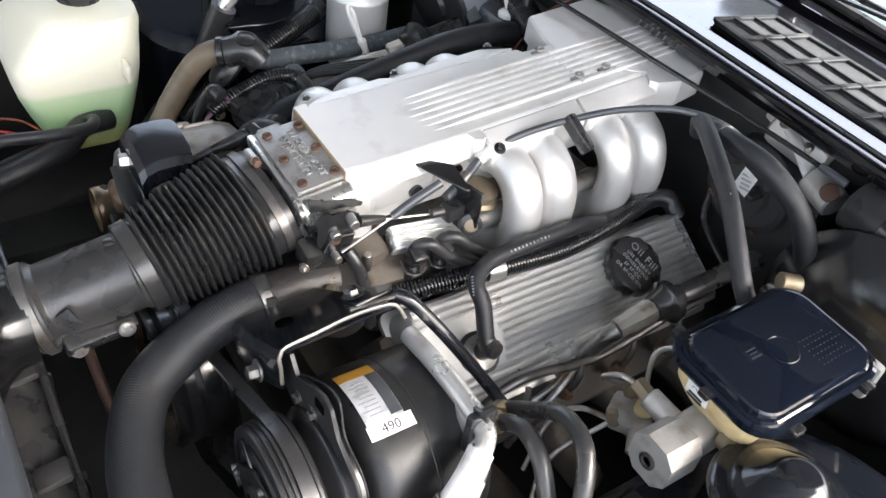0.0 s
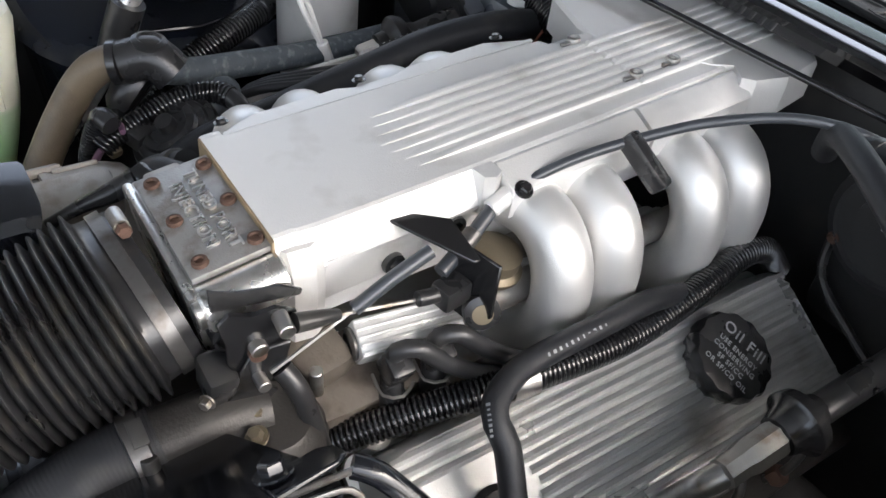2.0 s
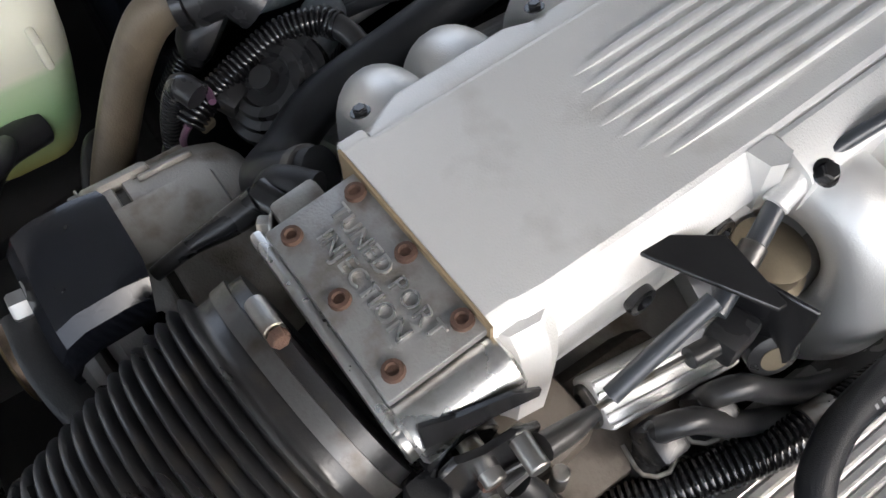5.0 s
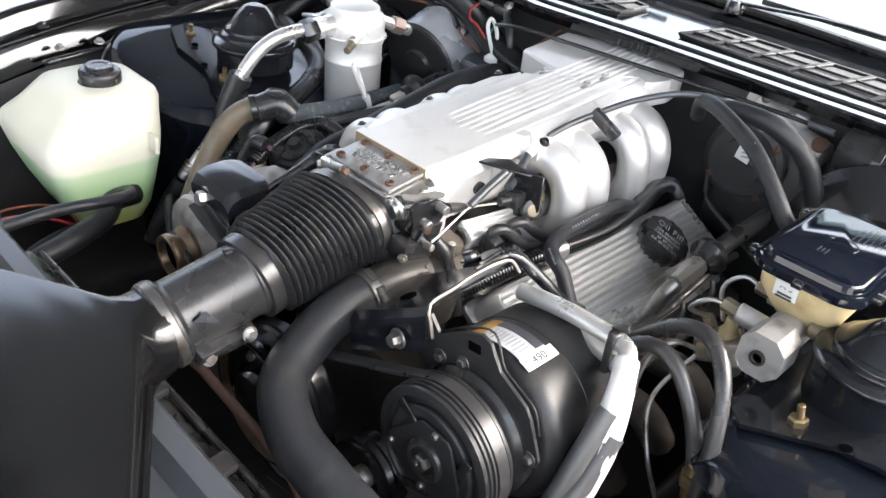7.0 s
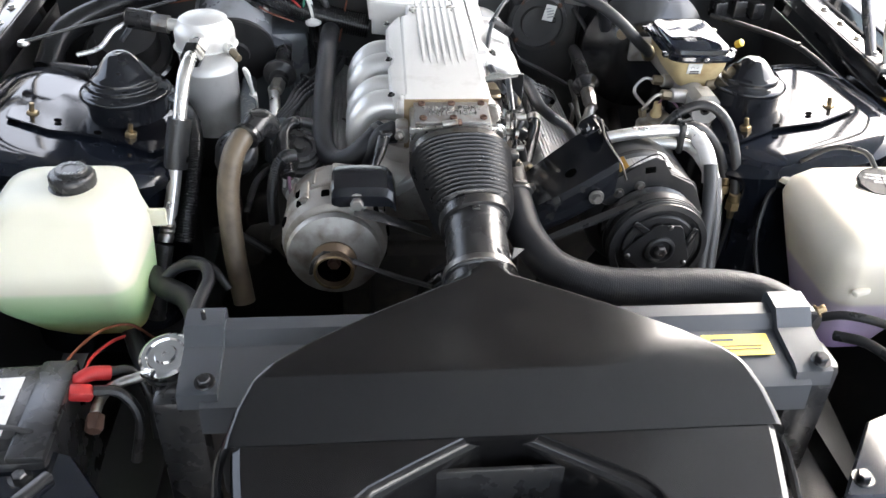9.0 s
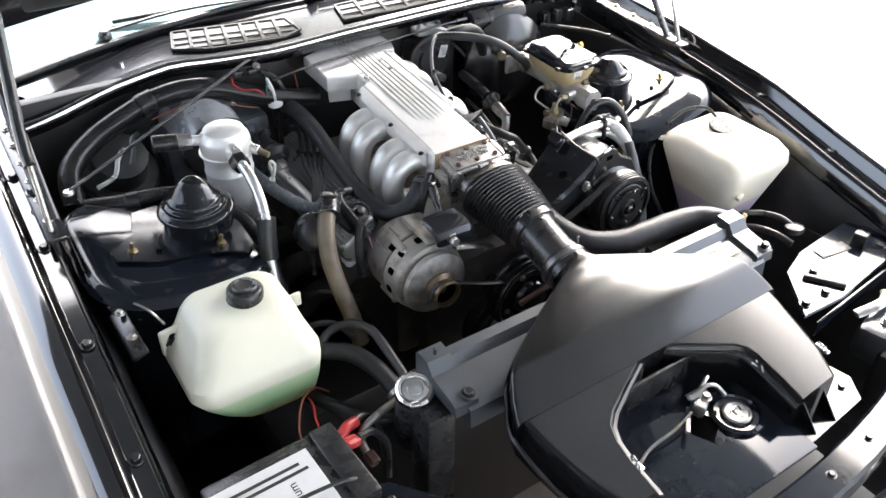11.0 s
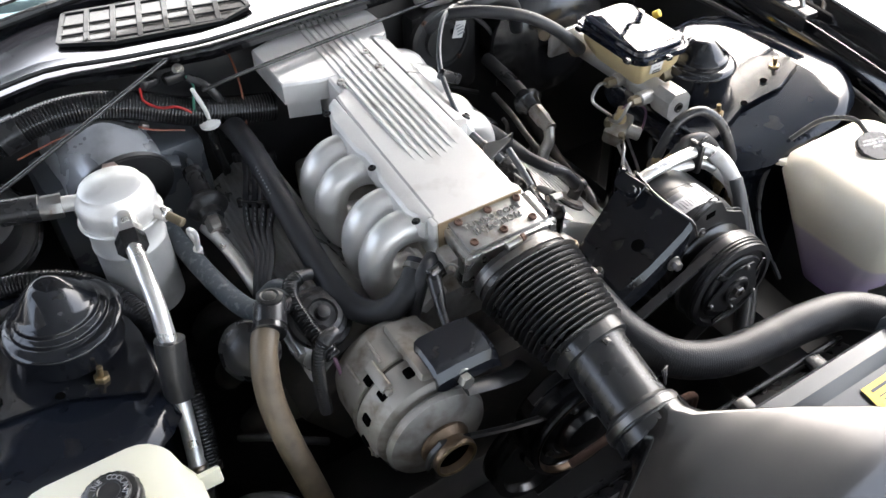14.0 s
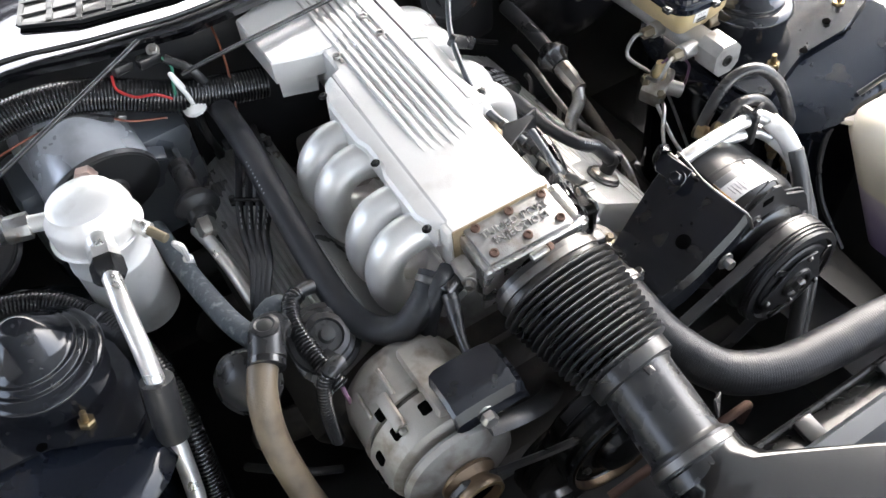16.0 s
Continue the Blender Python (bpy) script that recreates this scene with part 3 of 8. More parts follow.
part("splash_floor", box((0, 0.0, 0.20), (1.5, 1.3, 0.01), bevel=0.002), SEALER, car)


def around(poly, c, k=72):
    """An outline met by k rays from the point c."""
    out, n = [], len(poly)
    for i in range(k):
        a = 2 * math.pi * i / k
        d = (math.cos(a), math.sin(a))
        best = None
        for j in range(n):
            p, q = poly[j], poly[(j + 1) % n]
            ex, ey = q[0] - p[0], q[1] - p[1]
            den = d[0] * ey - d[1] * ex
            if abs(den) < 1e-9:
                continue
            t = ((p[0] - c[0]) * ey - (p[1] - c[1]) * ex) / den
            u = ((p[0] - c[0]) * d[1] - (p[1] - c[1]) * d[0]) / den
            if t > 0 and -1e-6 <= u <= 1 + 1e-6 and (best is None or t > best):
                best = t
        out.append((c[0] + d[0] * best, c[1] + d[1] * best))
    return out


# wipers and cowl grilles
def flat_bar(a, b, w, h=0.0035):
    """A flat moulded bar from a to b with eased upper edges."""
    a, b = Vector(a), Vector(b)
    side = (b - a).cross(Vector((0, 0, 1))).normalized() * (w / 2)
    up = Vector((0, 0, h / 2))
    return loft([[p - side - up, p - side + up * 0.4, p - side * 0.8 + up, p + side * 0.8 + up, p + side + up * 0.4, p + side - up] for p in (a, b)])


for corners in (((-0.400, 0.640), (-0.320, 0.595), (-0.155, 0.565), (-0.098, 0.590), (-0.098, 0.678), (-0.370, 0.740)), ((0.025, 0.590), (0.050, 0.690), (0.440, 0.690), (0.480, 0.610), (0.420, 0.574), (0.160, 0.576))):
    g = thing("cowl_grille", "black slatted cowl air intake grille over mesh", "grille", (corners[0][0], 0.60, 0.955), "cowl grilles")
    part("mesh", plate(corners, 0.004, pose(0, 0, 0.9500), 0), MESHGRILL, g)
    n = len(corners)
    for k in range(n):
        (xa, ya), (xb, yb) = corners[k], corners[(k + 1) % n]
        part("frame_bar", flat_bar((xa, ya, 0.9565), (xb, yb, 0.9565), 0.008), GRILLBAR, g)
    xs, ys = [c[0] for c in corners], [c[1] for c in corners]
    cx, cy = sum(xs) / n, sum(ys) / n
    poly = around(corners, (cx, cy), 24)
    slope = -0.25 if cx < 0 else -0.04

    def across(px, py, dx, dy):
        """Where a line through a point leaves the outline."""
        hits = []
        for k in range(n):
            (xa, ya), (xb, yb) = corners[k], corners[(k + 1) % n]
            den = dx * (yb - ya) - dy * (xb - xa)
            if abs(den) > 1e-9:
                t = ((xa - px) * (yb - ya) - (ya - py) * (xb - xa)) / den
                u = ((xa - px) * dy - (ya - py) * dx) / den
                if 0 <= u <= 1:
                    hits.append(t)
        return [(px + dx * t, py + dy * t, 0.9572) for t in (min(hits), max(hits))] if len(hits) > 1 else None

    for off in (-0.045, -0.012, 0.022):
        ends = across(cx, cy + off, 1, slope)
        if ends:
            part("slat", flat_bar(*ends, 0.004), GRILLBAR, g)
    for k in range(6):
        ends = across(min(xs) + (max(xs) - min(xs)) * (k + 1) / 7, cy, 0.25, 1)
        if ends:
            part("cross_bar", flat_bar(*ends, 0.009), GRILLBAR, g)
for x0, x1, y in ((-0.52, -0.14, 0.755), (0.02, 0.42, 0.765)):
    w = thing("wiper", "black windscreen wiper at rest on the cowl", "wiper", (x0, y, 0.98), "wipers")
    part("arm", tube([(x0, y, 0.985), ((x0 + x1) / 2, y + 0.012, 0.996), (x1, y + 0.005, 0.99)], 0.006, 8, 0.05, flat=0.6), SATIN, w)
    part("blade", box(((x0 + x1) / 2 + 0.03, y + 0.030, 0.990), (x1 - x0, 0.008, 0.010), (0, 0, -2), 0.002), RUBBER, w)
    part("pivot", lathe([(0.016, 0), (0.016, 0.01), (0.010, 0.02)], (x0, y, 0.968), (0, 0, 1), 16), SATIN, w)

# hood weather hose by the hinge
solid("washer_hose", tube([(-0.74, 0.66, 1.12), (-0.775, 0.50, 1.02), (-0.79, 0.36, 0.93), (-0.79, 0.22, 0.885)], 0.010, 8, 0.02), RUBBER, "black hose beside the hood hinge", "hose")

# ---- engine block and heads ----
engine = thing("engine", "grimy dark cast iron engine block and heads", "engine", (-0.01, 0.25, 0.3))
part("block", box((-0.01, 0.25, 0.50), (0.36, 0.50, 0.28), bevel=0.03), DARK, engine)
part("front_cover", box((-0.01, -0.02, 0.50), (0.26, 0.06, 0.26), bevel=0.03), DARK, engine)
for s in (-1, 1):
    part("cylinder_head", box((-0.01 + s * 0.20, 0.26, 0.615), (0.17, 0.50, 0.12), (0, s * 32, 0), 0.012), DARK, engine)
    for k in range(4):
        y = 0.06 + 0.115 * k
        part("exhaust_manifold", tube([(-0.01 + s * 0.27, y, 0.60), (-0.01 + s * 0.33, y + 0.02, 0.585), (-0.01 + s * 0.35, y + 0.06, 0.52)], 0.024, 10, 0.02), DARK, engine)
part("intake_base", box((-0.01, 0.26, 0.665), (0.20, 0.44, 0.09), bevel=0.015), DULL_ALU, engine)

# ---- valve covers ----


def valve_cover(cx, s, y0, y1):
    """A cast cover with long ribs, tilted outward. s: side."""
    m = pose(cx, (y0 + y1) / 2, 0.722, 0, s * 30, 0)
    L = y1 - y0
    v = thing("valve_cover", "ribbed cast aluminium valve cover", "valve cover", (cx, (y0 + y1) / 2, 0.68), "valve covers")
    rings = [[m @ Vector((x, y, z)) for x, y in rounded(0, 0, w, l, r, 4)] for z, w, l, r in ((-0.055, 0.150, L + 0.012, 0.012), (-0.046, 0.150, L + 0.012, 0.012), (-0.045, 0.138, L, 0.02), (-0.008, 0.132, L - 0.008, 0.022), (0.0, 0.122, L - 0.02, 0.02), (0.001, 0.10, L - 0.05, 0.02))]
    part("cover", loft(rings), COVER_ALU, v)
    for k in range(13):
        x = -0.056 + 0.0094 * k
        a, b = -L / 2 + 0.03, L / 2 - 0.03
        if s > 0 and abs(k - 6) < 4:
            a = -L / 2 + 0.125 - 0.01 * abs(k - 6) / 3
        part("rib", tube([m @ Vector((x, a, -0.002)), m @ Vector((x, a + 0.012, 0.001)), m @ Vector((x, b - 0.012, 0.001)), m @ Vector((x, b, -0.002))], 0.0036, 6, 0.2), COVER_ALU, v)
    for y in (-L / 2 + 0.06, L / 2 - 0.06):
        for side in (-1, 1):
            part("cover_bolt", hex_bolt(m @ Vector((side * 0.068, y, -0.046)), m.to_3x3() @ Vector((0, 0, 1)), 0.006, 0.008), STEEL, v)
    return v, m


VL = valve_cover(0.215, 1, 0.03, 0.485)[1]
valve_cover(-0.235, -1, 0.05, 0.50)
up_l = VL.to_3x3() @ Vector((0, 0, 1))

# oil filler cap, lettered
OC = Vector((0.207, 0.352, 0.737))
cap = thing("oil_filler_cap", "round black oil filler cap with pale lettering", "cap", OC)
part("cap_body", lathe([(0.030, -0.012), (0.036, -0.008), (0.038, 0.0), (0.038, 0.010), (0.036, 0.014), (0.031, 0.015)], OC, up_l, 96, wave=(14, 0.05)), PLASTIC, cap)
mcap = VL.to_3x3().to_4x4() @ Matrix.Rotation(radians(22), 4, "Z")
for row, (txt, sz) in enumerate((("Oil Fill", 0.0150), ("USE ENERGY", 0.0068), ("CONSERVING", 0.0068), ("SF SF/CC", 0.0068), ("OR SF/CD OIL", 0.0068))):
    off = (0.016, 0.003, -0.005, -0.013, -0.021)[row]
    m = mcap.copy()
    m.translation = OC + up_l * 0.0153 + (mcap.to_3x3() @ Vector((0, off, 0)))
    lettering(txt, sz, m, GREY_INK, cap, 0.0003, space=1.12)

# breather grommet on the front of the left cover
G = VL @ Vector((0.012, -0.155, 0.0))
gr = thing("breather_elbow", "black rubber breather elbow in a steel ring on the valve cover", "hose elbow", G)
part("grommet", lathe([(0.026, -0.002), (0.026, 0.004), (0.020, 0.006)], G, up_l, 24), RUBBER, gr)
part("ring", lathe([(0.021, 0.004), (0.021, 0.009), (0.014, 0.011)], G, up_l, 24), STEEL, gr)
part("elbow", tube([tuple(G + up_l * 0.006), tuple(G + up_l * 0.024), tuple(G + up_l * 0.034 + Vector((-0.003, -0.001, 0.001))), tuple(G + up_l * 0.036 + Vector((-0.014, -0.003, 0.007)))], 0.0105, 14, 0.003), RUBBER, gr)
part("elbow_cap", lathe([(0.011, 0), (0.012, 0.002), (0.010, 0.008), (0.004, 0.010)], G + up_l * 0.034 + Vector((0.002, 0, 0)), (0.8, 0.1, 0.2), 14), RUBBER, gr)

# ---- plenum ----
ZT = 0.881
plen = thing("plenum", "cast aluminium intake plenum with a ribbed top", "plenum", (-0.012, 0.26, 0.80))
rings = []
for y, xl, xr, d in ((0.0125, -0.081, 0.047, 0.0), (0.026, -0.082, 0.047, 0.0), (0.030, -0.0785, 0.0485, 0.0), (0.044, -0.078, 0.050, 0.0), (0.10, -0.077, 0.051, 0.0), (0.184, -0.076, 0.052, 0.0), (0.30, -0.073, 0.051, 0.0), (0.326, -0.071, 0.050, 0.0), (0.330, -0.062, 0.050, 0.0), (0.44, -0.060, 0.049, 0.0)):
    zt = ZT - d
    rings.append([(xl - 0.003, y, 0.800), (xl - 0.003, y, zt - 0.006), (xl - 0.002, y, zt - 0.002), (xl + 0.002, y, zt), (xr - 0.003, y, zt), (xr, y, zt - 0.0015), (xr + 0.003, y, zt - 0.006), (xr + 0.013, y, zt - 0.027), (xr + 0.012, y, zt - 0.031), (xr + 0.005, y, zt - 0.033), (xr + 0.004, y, 0.800)])
part("plenum_body", loft(rings), CAST, plen, "", 24)
# rear block with a wing to each side
wing = ((-0.133, 0.392), (-0.076, 0.3755), (-0.050, 0.372), (0.040, 0.430), (0.052, 0.447), (0.070, 0.436), (0.080, 0.444), (0.090, 0.474), (0.084, 0.520), (0.060, 0.540), (-0.02, 0.548), (-0.137, 0.505))
part("rear_block", loft([[(x, y, z) for x, y in wing] for z in (0.846, ZT - 0.003)] + [[(x * 0.985, 0.455 + (y - 0.455) * 0.975, ZT + 0.0012) for x, y in wing]]), CAST, plen, "", 24)
part("wing_wall", loft([[(x, y, z) for x, y in ((-0.128, 0.398), (-0.078, 0.383), (-0.070, 0.40), (-0.120, 0.420))] for z in (0.815, 0.847)]), CAST, plen)
# flanges over the runners, each with a fine gap to the top face
bm = bmesh.new()
for ya, yb in ((0.187, 0.325), (0.329, 0.442)):
    loft([[(0.0535, y, ZT - 0.0012), (0.0565, y, ZT - 0.0008), (0.078, y, ZT - 0.0095), (0.0815, y, ZT - 0.013), (0.080, y, ZT - 0.036), (0.055, y, ZT - 0.036)] for y in (ya, ya + 0.002, yb - 0.002, yb)], bm)
part("runner_flange", bm, CAST, plen, "", 24)
part("runner_flange", loft([[(-0.0795 + 0.012 * (y - 0.03), y, ZT - 0.0015), (-0.083 + 0.012 * (y - 0.03), y, ZT - 0.0015), (-0.099 - e, y, ZT - 0.005), (-0.103 - e, y, ZT - 0.009), (-0.104 - e, y, ZT - 0.036), (-0.078, y, ZT - 0.036)] for y, e in ((0.030, -0.012), (0.034, -0.010), (0.060, 0.0), (0.135, 0.0), (0.150, -0.006), (0.190, -0.006), (0.205, 0.0), (0.285, 0.0), (0.320, -0.014), (0.323, -0.016))]), CAST, plen, "", 24)
part("corner_tab", box((-0.083, 0.021, ZT - 0.016), (0.012, 0.018, 0.030), (0, 0, 0), 0.003), CAST, plen)
for y in (0.036, 0.158, 0.300):
    part("flange_screw", hex_bolt((-0.101, y, ZT - 0.005), (-0.2, 0, 1), 0.004, 0.004), SATIN, plen)
part("flange_screw", hex_bolt((0.081, 0.196, ZT - 0.012), (0.5, 0, 1), 0.005, 0.006), SATIN, plen)
# corner post with a scooped top at the front, and the inset side panel
part("corner_post", loft([[(x, y, z) for x, y in ((0.047, 0.0125), (0.058 + e, 0.0125), (0.066 + e, 0.018), (0.068 + e, 0.034), (0.062 + e, 0.043), (0.050, 0.046))] for z, e in ((0.790, 0.0), (0.838, 0.002), (0.856, 0.0), (0.866, -0.004), (ZT - 0.009, -0.010))]), CAST, plen, "", 26)
part("side_panel", box((0.0565, 0.082, 0.838), (0.010, 0.078, 0.040), (0, 6, 0), 0.003), CAST, plen)
part("side_panel", box((0.0545, 0.150, 0.842), (0.010, 0.050, 0.034), (0, 6, 0), 0.003), CAST, plen)
part("stop_block", loft([[(x, y, z) for x, y in ((0.052, 0.168), (0.066, 0.170), (0.070, 0.178), (0.066, 0.1855), (0.052, 0.1855))] for z in (0.846, ZT - 0.010, ZT - 0.0005)]), CAST, plen)
for y, z in ((0.098, 0.830), (0.150, 0.842)):
    part("side_bolt", lathe([(0.0085, 0), (0.009, 0.002), (0.0085, 0.006), (0.005, 0.0065), (0.004, 0.003)], (0.061, y, z), (1, 0, 0.1), 18), SATIN, plen)
for k in range(7):
    x = -0.0425 + 0.0119 * k
    y0 = 0.108 + 0.004 * abs(k - 3)
    prof = ((y0, 0.0006, -0.0012), (y0 + 0.03, 0.0026, 0.0012), (y0 + 0.06, 0.0034, 0.0032), (y0 + 0.09, 0.0036, 0.0040), (0.353, 0.0036, 0.0040), (0.3545, 0.0030, 0.0012), (0.3575, 0.0030, 0.0012), (0.359, 0.0036, 0.0040), (0.515, 0.0036, 0.0040), (0.530, 0.0024, 0.0005))
    bm = loft([[(x - w, y, ZT - 0.002), (x - w * 0.75, y, ZT + h * 0.8), (x - w * 0.3, y, ZT + h), (x + w * 0.3, y, ZT + h), (x + w * 0.75, y, ZT + h * 0.8), (x + w, y, ZT - 0.002)] for y, w, h in prof])
    part("rib", bm, CAST, plen, "", 50)
for x, y in ((-0.052, 0.350), (0.020, 0.359), (0.019, 0.404)):
    part("top_bolt", lathe([(0.0062, -0.001), (0.0064, 0.003), (0.0058, 0.0046), (0.0036, 0.0048), (0.0030, 0.002)], (x, y, ZT + 0.001), (0, 0, 1), 16), STEEL, plen, "dark hollow head bolt")
    part("bolt_slot", box((x + 0.001, y - 0.010, ZT + 0.0022), (0.0046, 0.010, 0.003), (0, 0, 0), 0.001), STEEL, plen)
part("gasket", box((-0.0155, 0.0112, 0.8400), (0.1330, 0.0017, 0.0830), bevel=0), GASKET, plen, "brown paper gasket edge")

sheared(plen, 0.01, 0.085)
plen.location.x += 0.003

# ---- runners ----


def runner_pair(s, ys, axis_x=-0.012):
    r = thing("intake_runner", "pair of curved cast aluminium intake runners", "intake runner", (axis_x + s * 0.12, sum(ys) / 2, 0.70), "intake runners")
    for y in ys:
        p = [(0.050, 0, 0.832), (0.072, 0, 0.843), (0.098, 0.001, 0.846), (0.121, 0.002, 0.835), (0.135, 0.003, 0.810), (0.137, 0.004, 0.776), (0.126, 0.005, 0.742), (0.100, 0.006, 0.716), (0.066, 0.007, 0.704), (0.040, 0.007, 0.700)]
        part("runner", tube([(axis_x + s * a, y + b, z) for a, b, z in p], 0.0240, 24, 0.006), RUNNER, r)
    part("web", box((axis_x + s * 0.066, sum(ys) / 2, 0.846), (0.016, abs(ys[1] - ys[0]) + 0.046, 0.044), (0, s * 10, 0), 0.008), RUNNER, r)
    part("lower_flange", box((axis_x + s * 0.062, sum(ys) / 2, 0.706), (0.05, abs(ys[1] - ys[0]) + 0.05, 0.02), (0, s * 35, 0), 0.005), RUNNER, r)
    sheared(r, 0.01, 0.06)


runner_pair(1, (0.214, 0.266))
runner_pair(1, (0.364, 0.416))
runner_pair(-1, (0.064, 0.116))
runner_pair(-1, (0.203, 0.256))

# ---- throttle body ----
tb = thing("throttle_assembly", "throttle body under a worn stamped cover plate", "throttle body", (-0.01, -0.02, 0.80))
TBM = pose(-0.0055, -0.0145, 0.8710, 8.7, 0, 0)
part("housing", box((0, 0, 0), (0.130, 0.062, 0.072), bevel=0.006, m=TBM @ pose(0.0, 0.0, -0.040)), MACHINED, tb)
part("cover_plate", box((0, 0, 0), (0.116, 0.060, 0.006), bevel=0.0015, m=TBM @ pose(-0.001, 0.0, -0.0005)), PLATE, tb, "worn grey stamped plate")
part("plate_edge", box((0, 0, 0), (0.122, 0.064, 0.003), bevel=0.001, m=TBM @ pose(-0.001, 0.0, -0.006)), MACHINED, tb)
for x in (-0.0465, 0.0, 0.0465):
    for y in (-0.0195, 0.0195):
        part("screw", lathe([(0.0055, 0), (0.0060, 0.0008), (0.0055, 0.0034), (0.0034, 0.0038), (0.0028, 0.0022), (0.0010, 0.0022)], TBM @ Vector((x, y, 0.0025)), TBM.to_3x3() @ Vector((0, 0, 1)), 14), RUST, tb, "rusty socket screw")
for row, txt in enumerate(("TUNED PORT", "INJECTION")):
    lettering(txt, 0.0140, TBM @ pose(0.0, 0.0065 - 0.0130 * row, 0.0030), MACHINED, tb, 0.0016, space=1.10)
part("side_cylinder", cyl(TBM @ Vector((0.066, 0.028, -0.018)), TBM @ Vector((0.066, -0.032, -0.018)), 0.017), MACHINED, tb)
part("side_cap", cyl(TBM @ Vector((0.066, -0.030, -0.018)), TBM @ Vector((0.066, -0.037, -0.018)), 0.012), STEEL, tb)
part("side_block", box((0, 0, 0), (0.02, 0.03, 0.03), bevel=0.004, m=TBM @ pose(-0.078, -0.005, -0.03)), DULL_ALU, tb)
part("front_flange", box((0, 0, 0), (0.136, 0.008, 0.080), bevel=0.008, m=TBM @ pose(0.0, -0.034, -0.042)), MACHINED, tb)
part("throttle_shaft", cyl((0.052, -0.020, 0.842), (0.100, -0.020, 0.836), 0.006), STEEL, tb)
part("return_spring", tube([(0.062 + 0.0016 * k / 4, -0.022 + 0.019 * math.cos(k * math.pi / 2), 0.832 + 0.019 * math.sin(k * math.pi / 2)) for k in range(40)], 0.0019, 6, 0.004), SATIN, tb, "black coil return spring")
lev = part("throttle_lever", plate([(-0.014, -0.030), (0.004, -0.036), (0.016, -0.024), (0.014, -0.008), (0.024, 0.006), (0.026, 0.022), (0.012, 0.030), (-0.004, 0.026), (-0.018, 0.034), (-0.026, 0.026), (-0.020, 0.008), (-0.022, -0.010)], 0.004, pose(0.090, -0.018, 0.836, 90, 0, 84), 0.001), SATIN, tb, "greasy black throttle lever")
part("lever_pivot", lathe([(0.007, 0), (0.007, 0.004), (0.004, 0.005)], (0.094, -0.020, 0.832), (1, 0, 0.1), 14), RUST, lev)
part("lever_pin", cyl((0.090, -0.004, 0.858), (0.112, -0.006, 0.858), 0.0055), STEEL, lev)
part("lever_boot", tube([(0.104, 0.002, 0.856, 0.007), (0.104, 0.020, 0.852, 0.006), (0.103, 0.034, 0.848, 0.004)], 0.006, 10, 0.006), RUBBER, lev)
part("lever_pin", cyl((0.092, -0.022, 0.812), (0.110, -0.022, 0.812), 0.0045), STEEL, lev)
part("lower_lever", plate([(-0.030, -0.030), (-0.006, -0.034), (0.004, -0.024), (-0.006, -0.016), (0.008, -0.004), (0.014, 0.020), (-0.012, 0.020), (-0.022, 0.002), (-0.024, -0.014), (-0.032, -0.022)], 0.003, pose(0.096, -0.012, 0.816, 90, 0, 84), 0.0008), SATIN, tb, "greasy black lower lever")
part("position_sensor", box((0.082, -0.044, 0.806), (0.030, 0.022, 0.030), (0, 10, 0), 0.005), PLASTIC, tb, "black throttle position sensor")
part("sensor_screw", hex_bolt((0.096, -0.056, 0.804), (0.6, -0.8, 0), 0.004, 0.006), STEEL, tb)
part("step_plate", plate([(-0.030, 0), (0.028, 0), (0.030, 0.004), (0.016, 0.010), (-0.012, 0.010), (-0.030, 0.016)], 0.003, pose(0.078, -0.012, 0.858, 70, 0, 80), 0.0008), SATIN, tb)
part("idle_valve", cyl((-0.078, -0.012, 0.832), (-0.118, -0.028, 0.836), 0.011), SATIN, tb)
part("idle_plug", tube([(-0.112, -0.030, 0.836, 0.010), (-0.118, -0.050, 0.824, 0.009), (-0.126, -0.075, 0.812, 0.006), (-0.13, -0.10, 0.80, 0.005)], 0.01, 10, 0.006), PLASTIC, tb)
part("side_bolt", hex_bolt((-0.086, -0.032, 0.842), (-0.6, -0.8, 0), 0.006, 0.01), STEEL, tb)

# ---- intake hose ----
bel = thing("intake_bellows", "ribbed black rubber intake bellows with a steel clamp", "intake hose", (0.0, -0.14, 0.76))
C0, C1 = Vector((0.000, -0.058, 0.828)), Vector((0.012, -0.215, 0.790))
ax = (C1 - C0).normalized()
bx = Vector((0, 0, 1)).cross(ax).normalized() * -1
bz = bx.cross(ax).normalized() * -1
rings = []
N = 15


def oval(c, w, h, k=40):
    return [c + bx * (w * math.copysign(abs(math.cos(a)) ** 0.86, math.cos(a))) + bz * (h * math.copysign(abs(math.sin(a)) ** 0.86, math.sin(a))) for a in np.linspace(0, 2 * math.pi, k, endpoint=False)]


rings.append(oval(C0 - ax * 0.004, 0.0685, 0.0445))
rings.append(oval(C0 + ax * 0.020, 0.0705, 0.0465))
for k in range(N):
    for f, g in ((0.0, -0.0070), (0.16, -0.0045), (0.34, 0.0010), (0.50, 0.0022), (0.66, 0.0010), (0.84, -0.0045)):
        t = (k + f) / N
        w = 0.0765 + (0.0560 - 0.0765) * t**1.15
        h = 0.0560 + (0.0510 - 0.0560) * t
        rings.append(oval(C0 + ax * (0.023 + 0.120 * t), w + g, h + g))
rings.append(oval(C0 + ax * 0.1435, 0.0490, 0.0470))
rings.append(oval(C0 + ax * 0.1445, 0.0505, 0.0490))
rings.append(oval(C0 + ax * 0.1600, 0.0500, 0.0485))
rings.append(oval(C0 + ax * 0.1615, 0.0460, 0.0450))
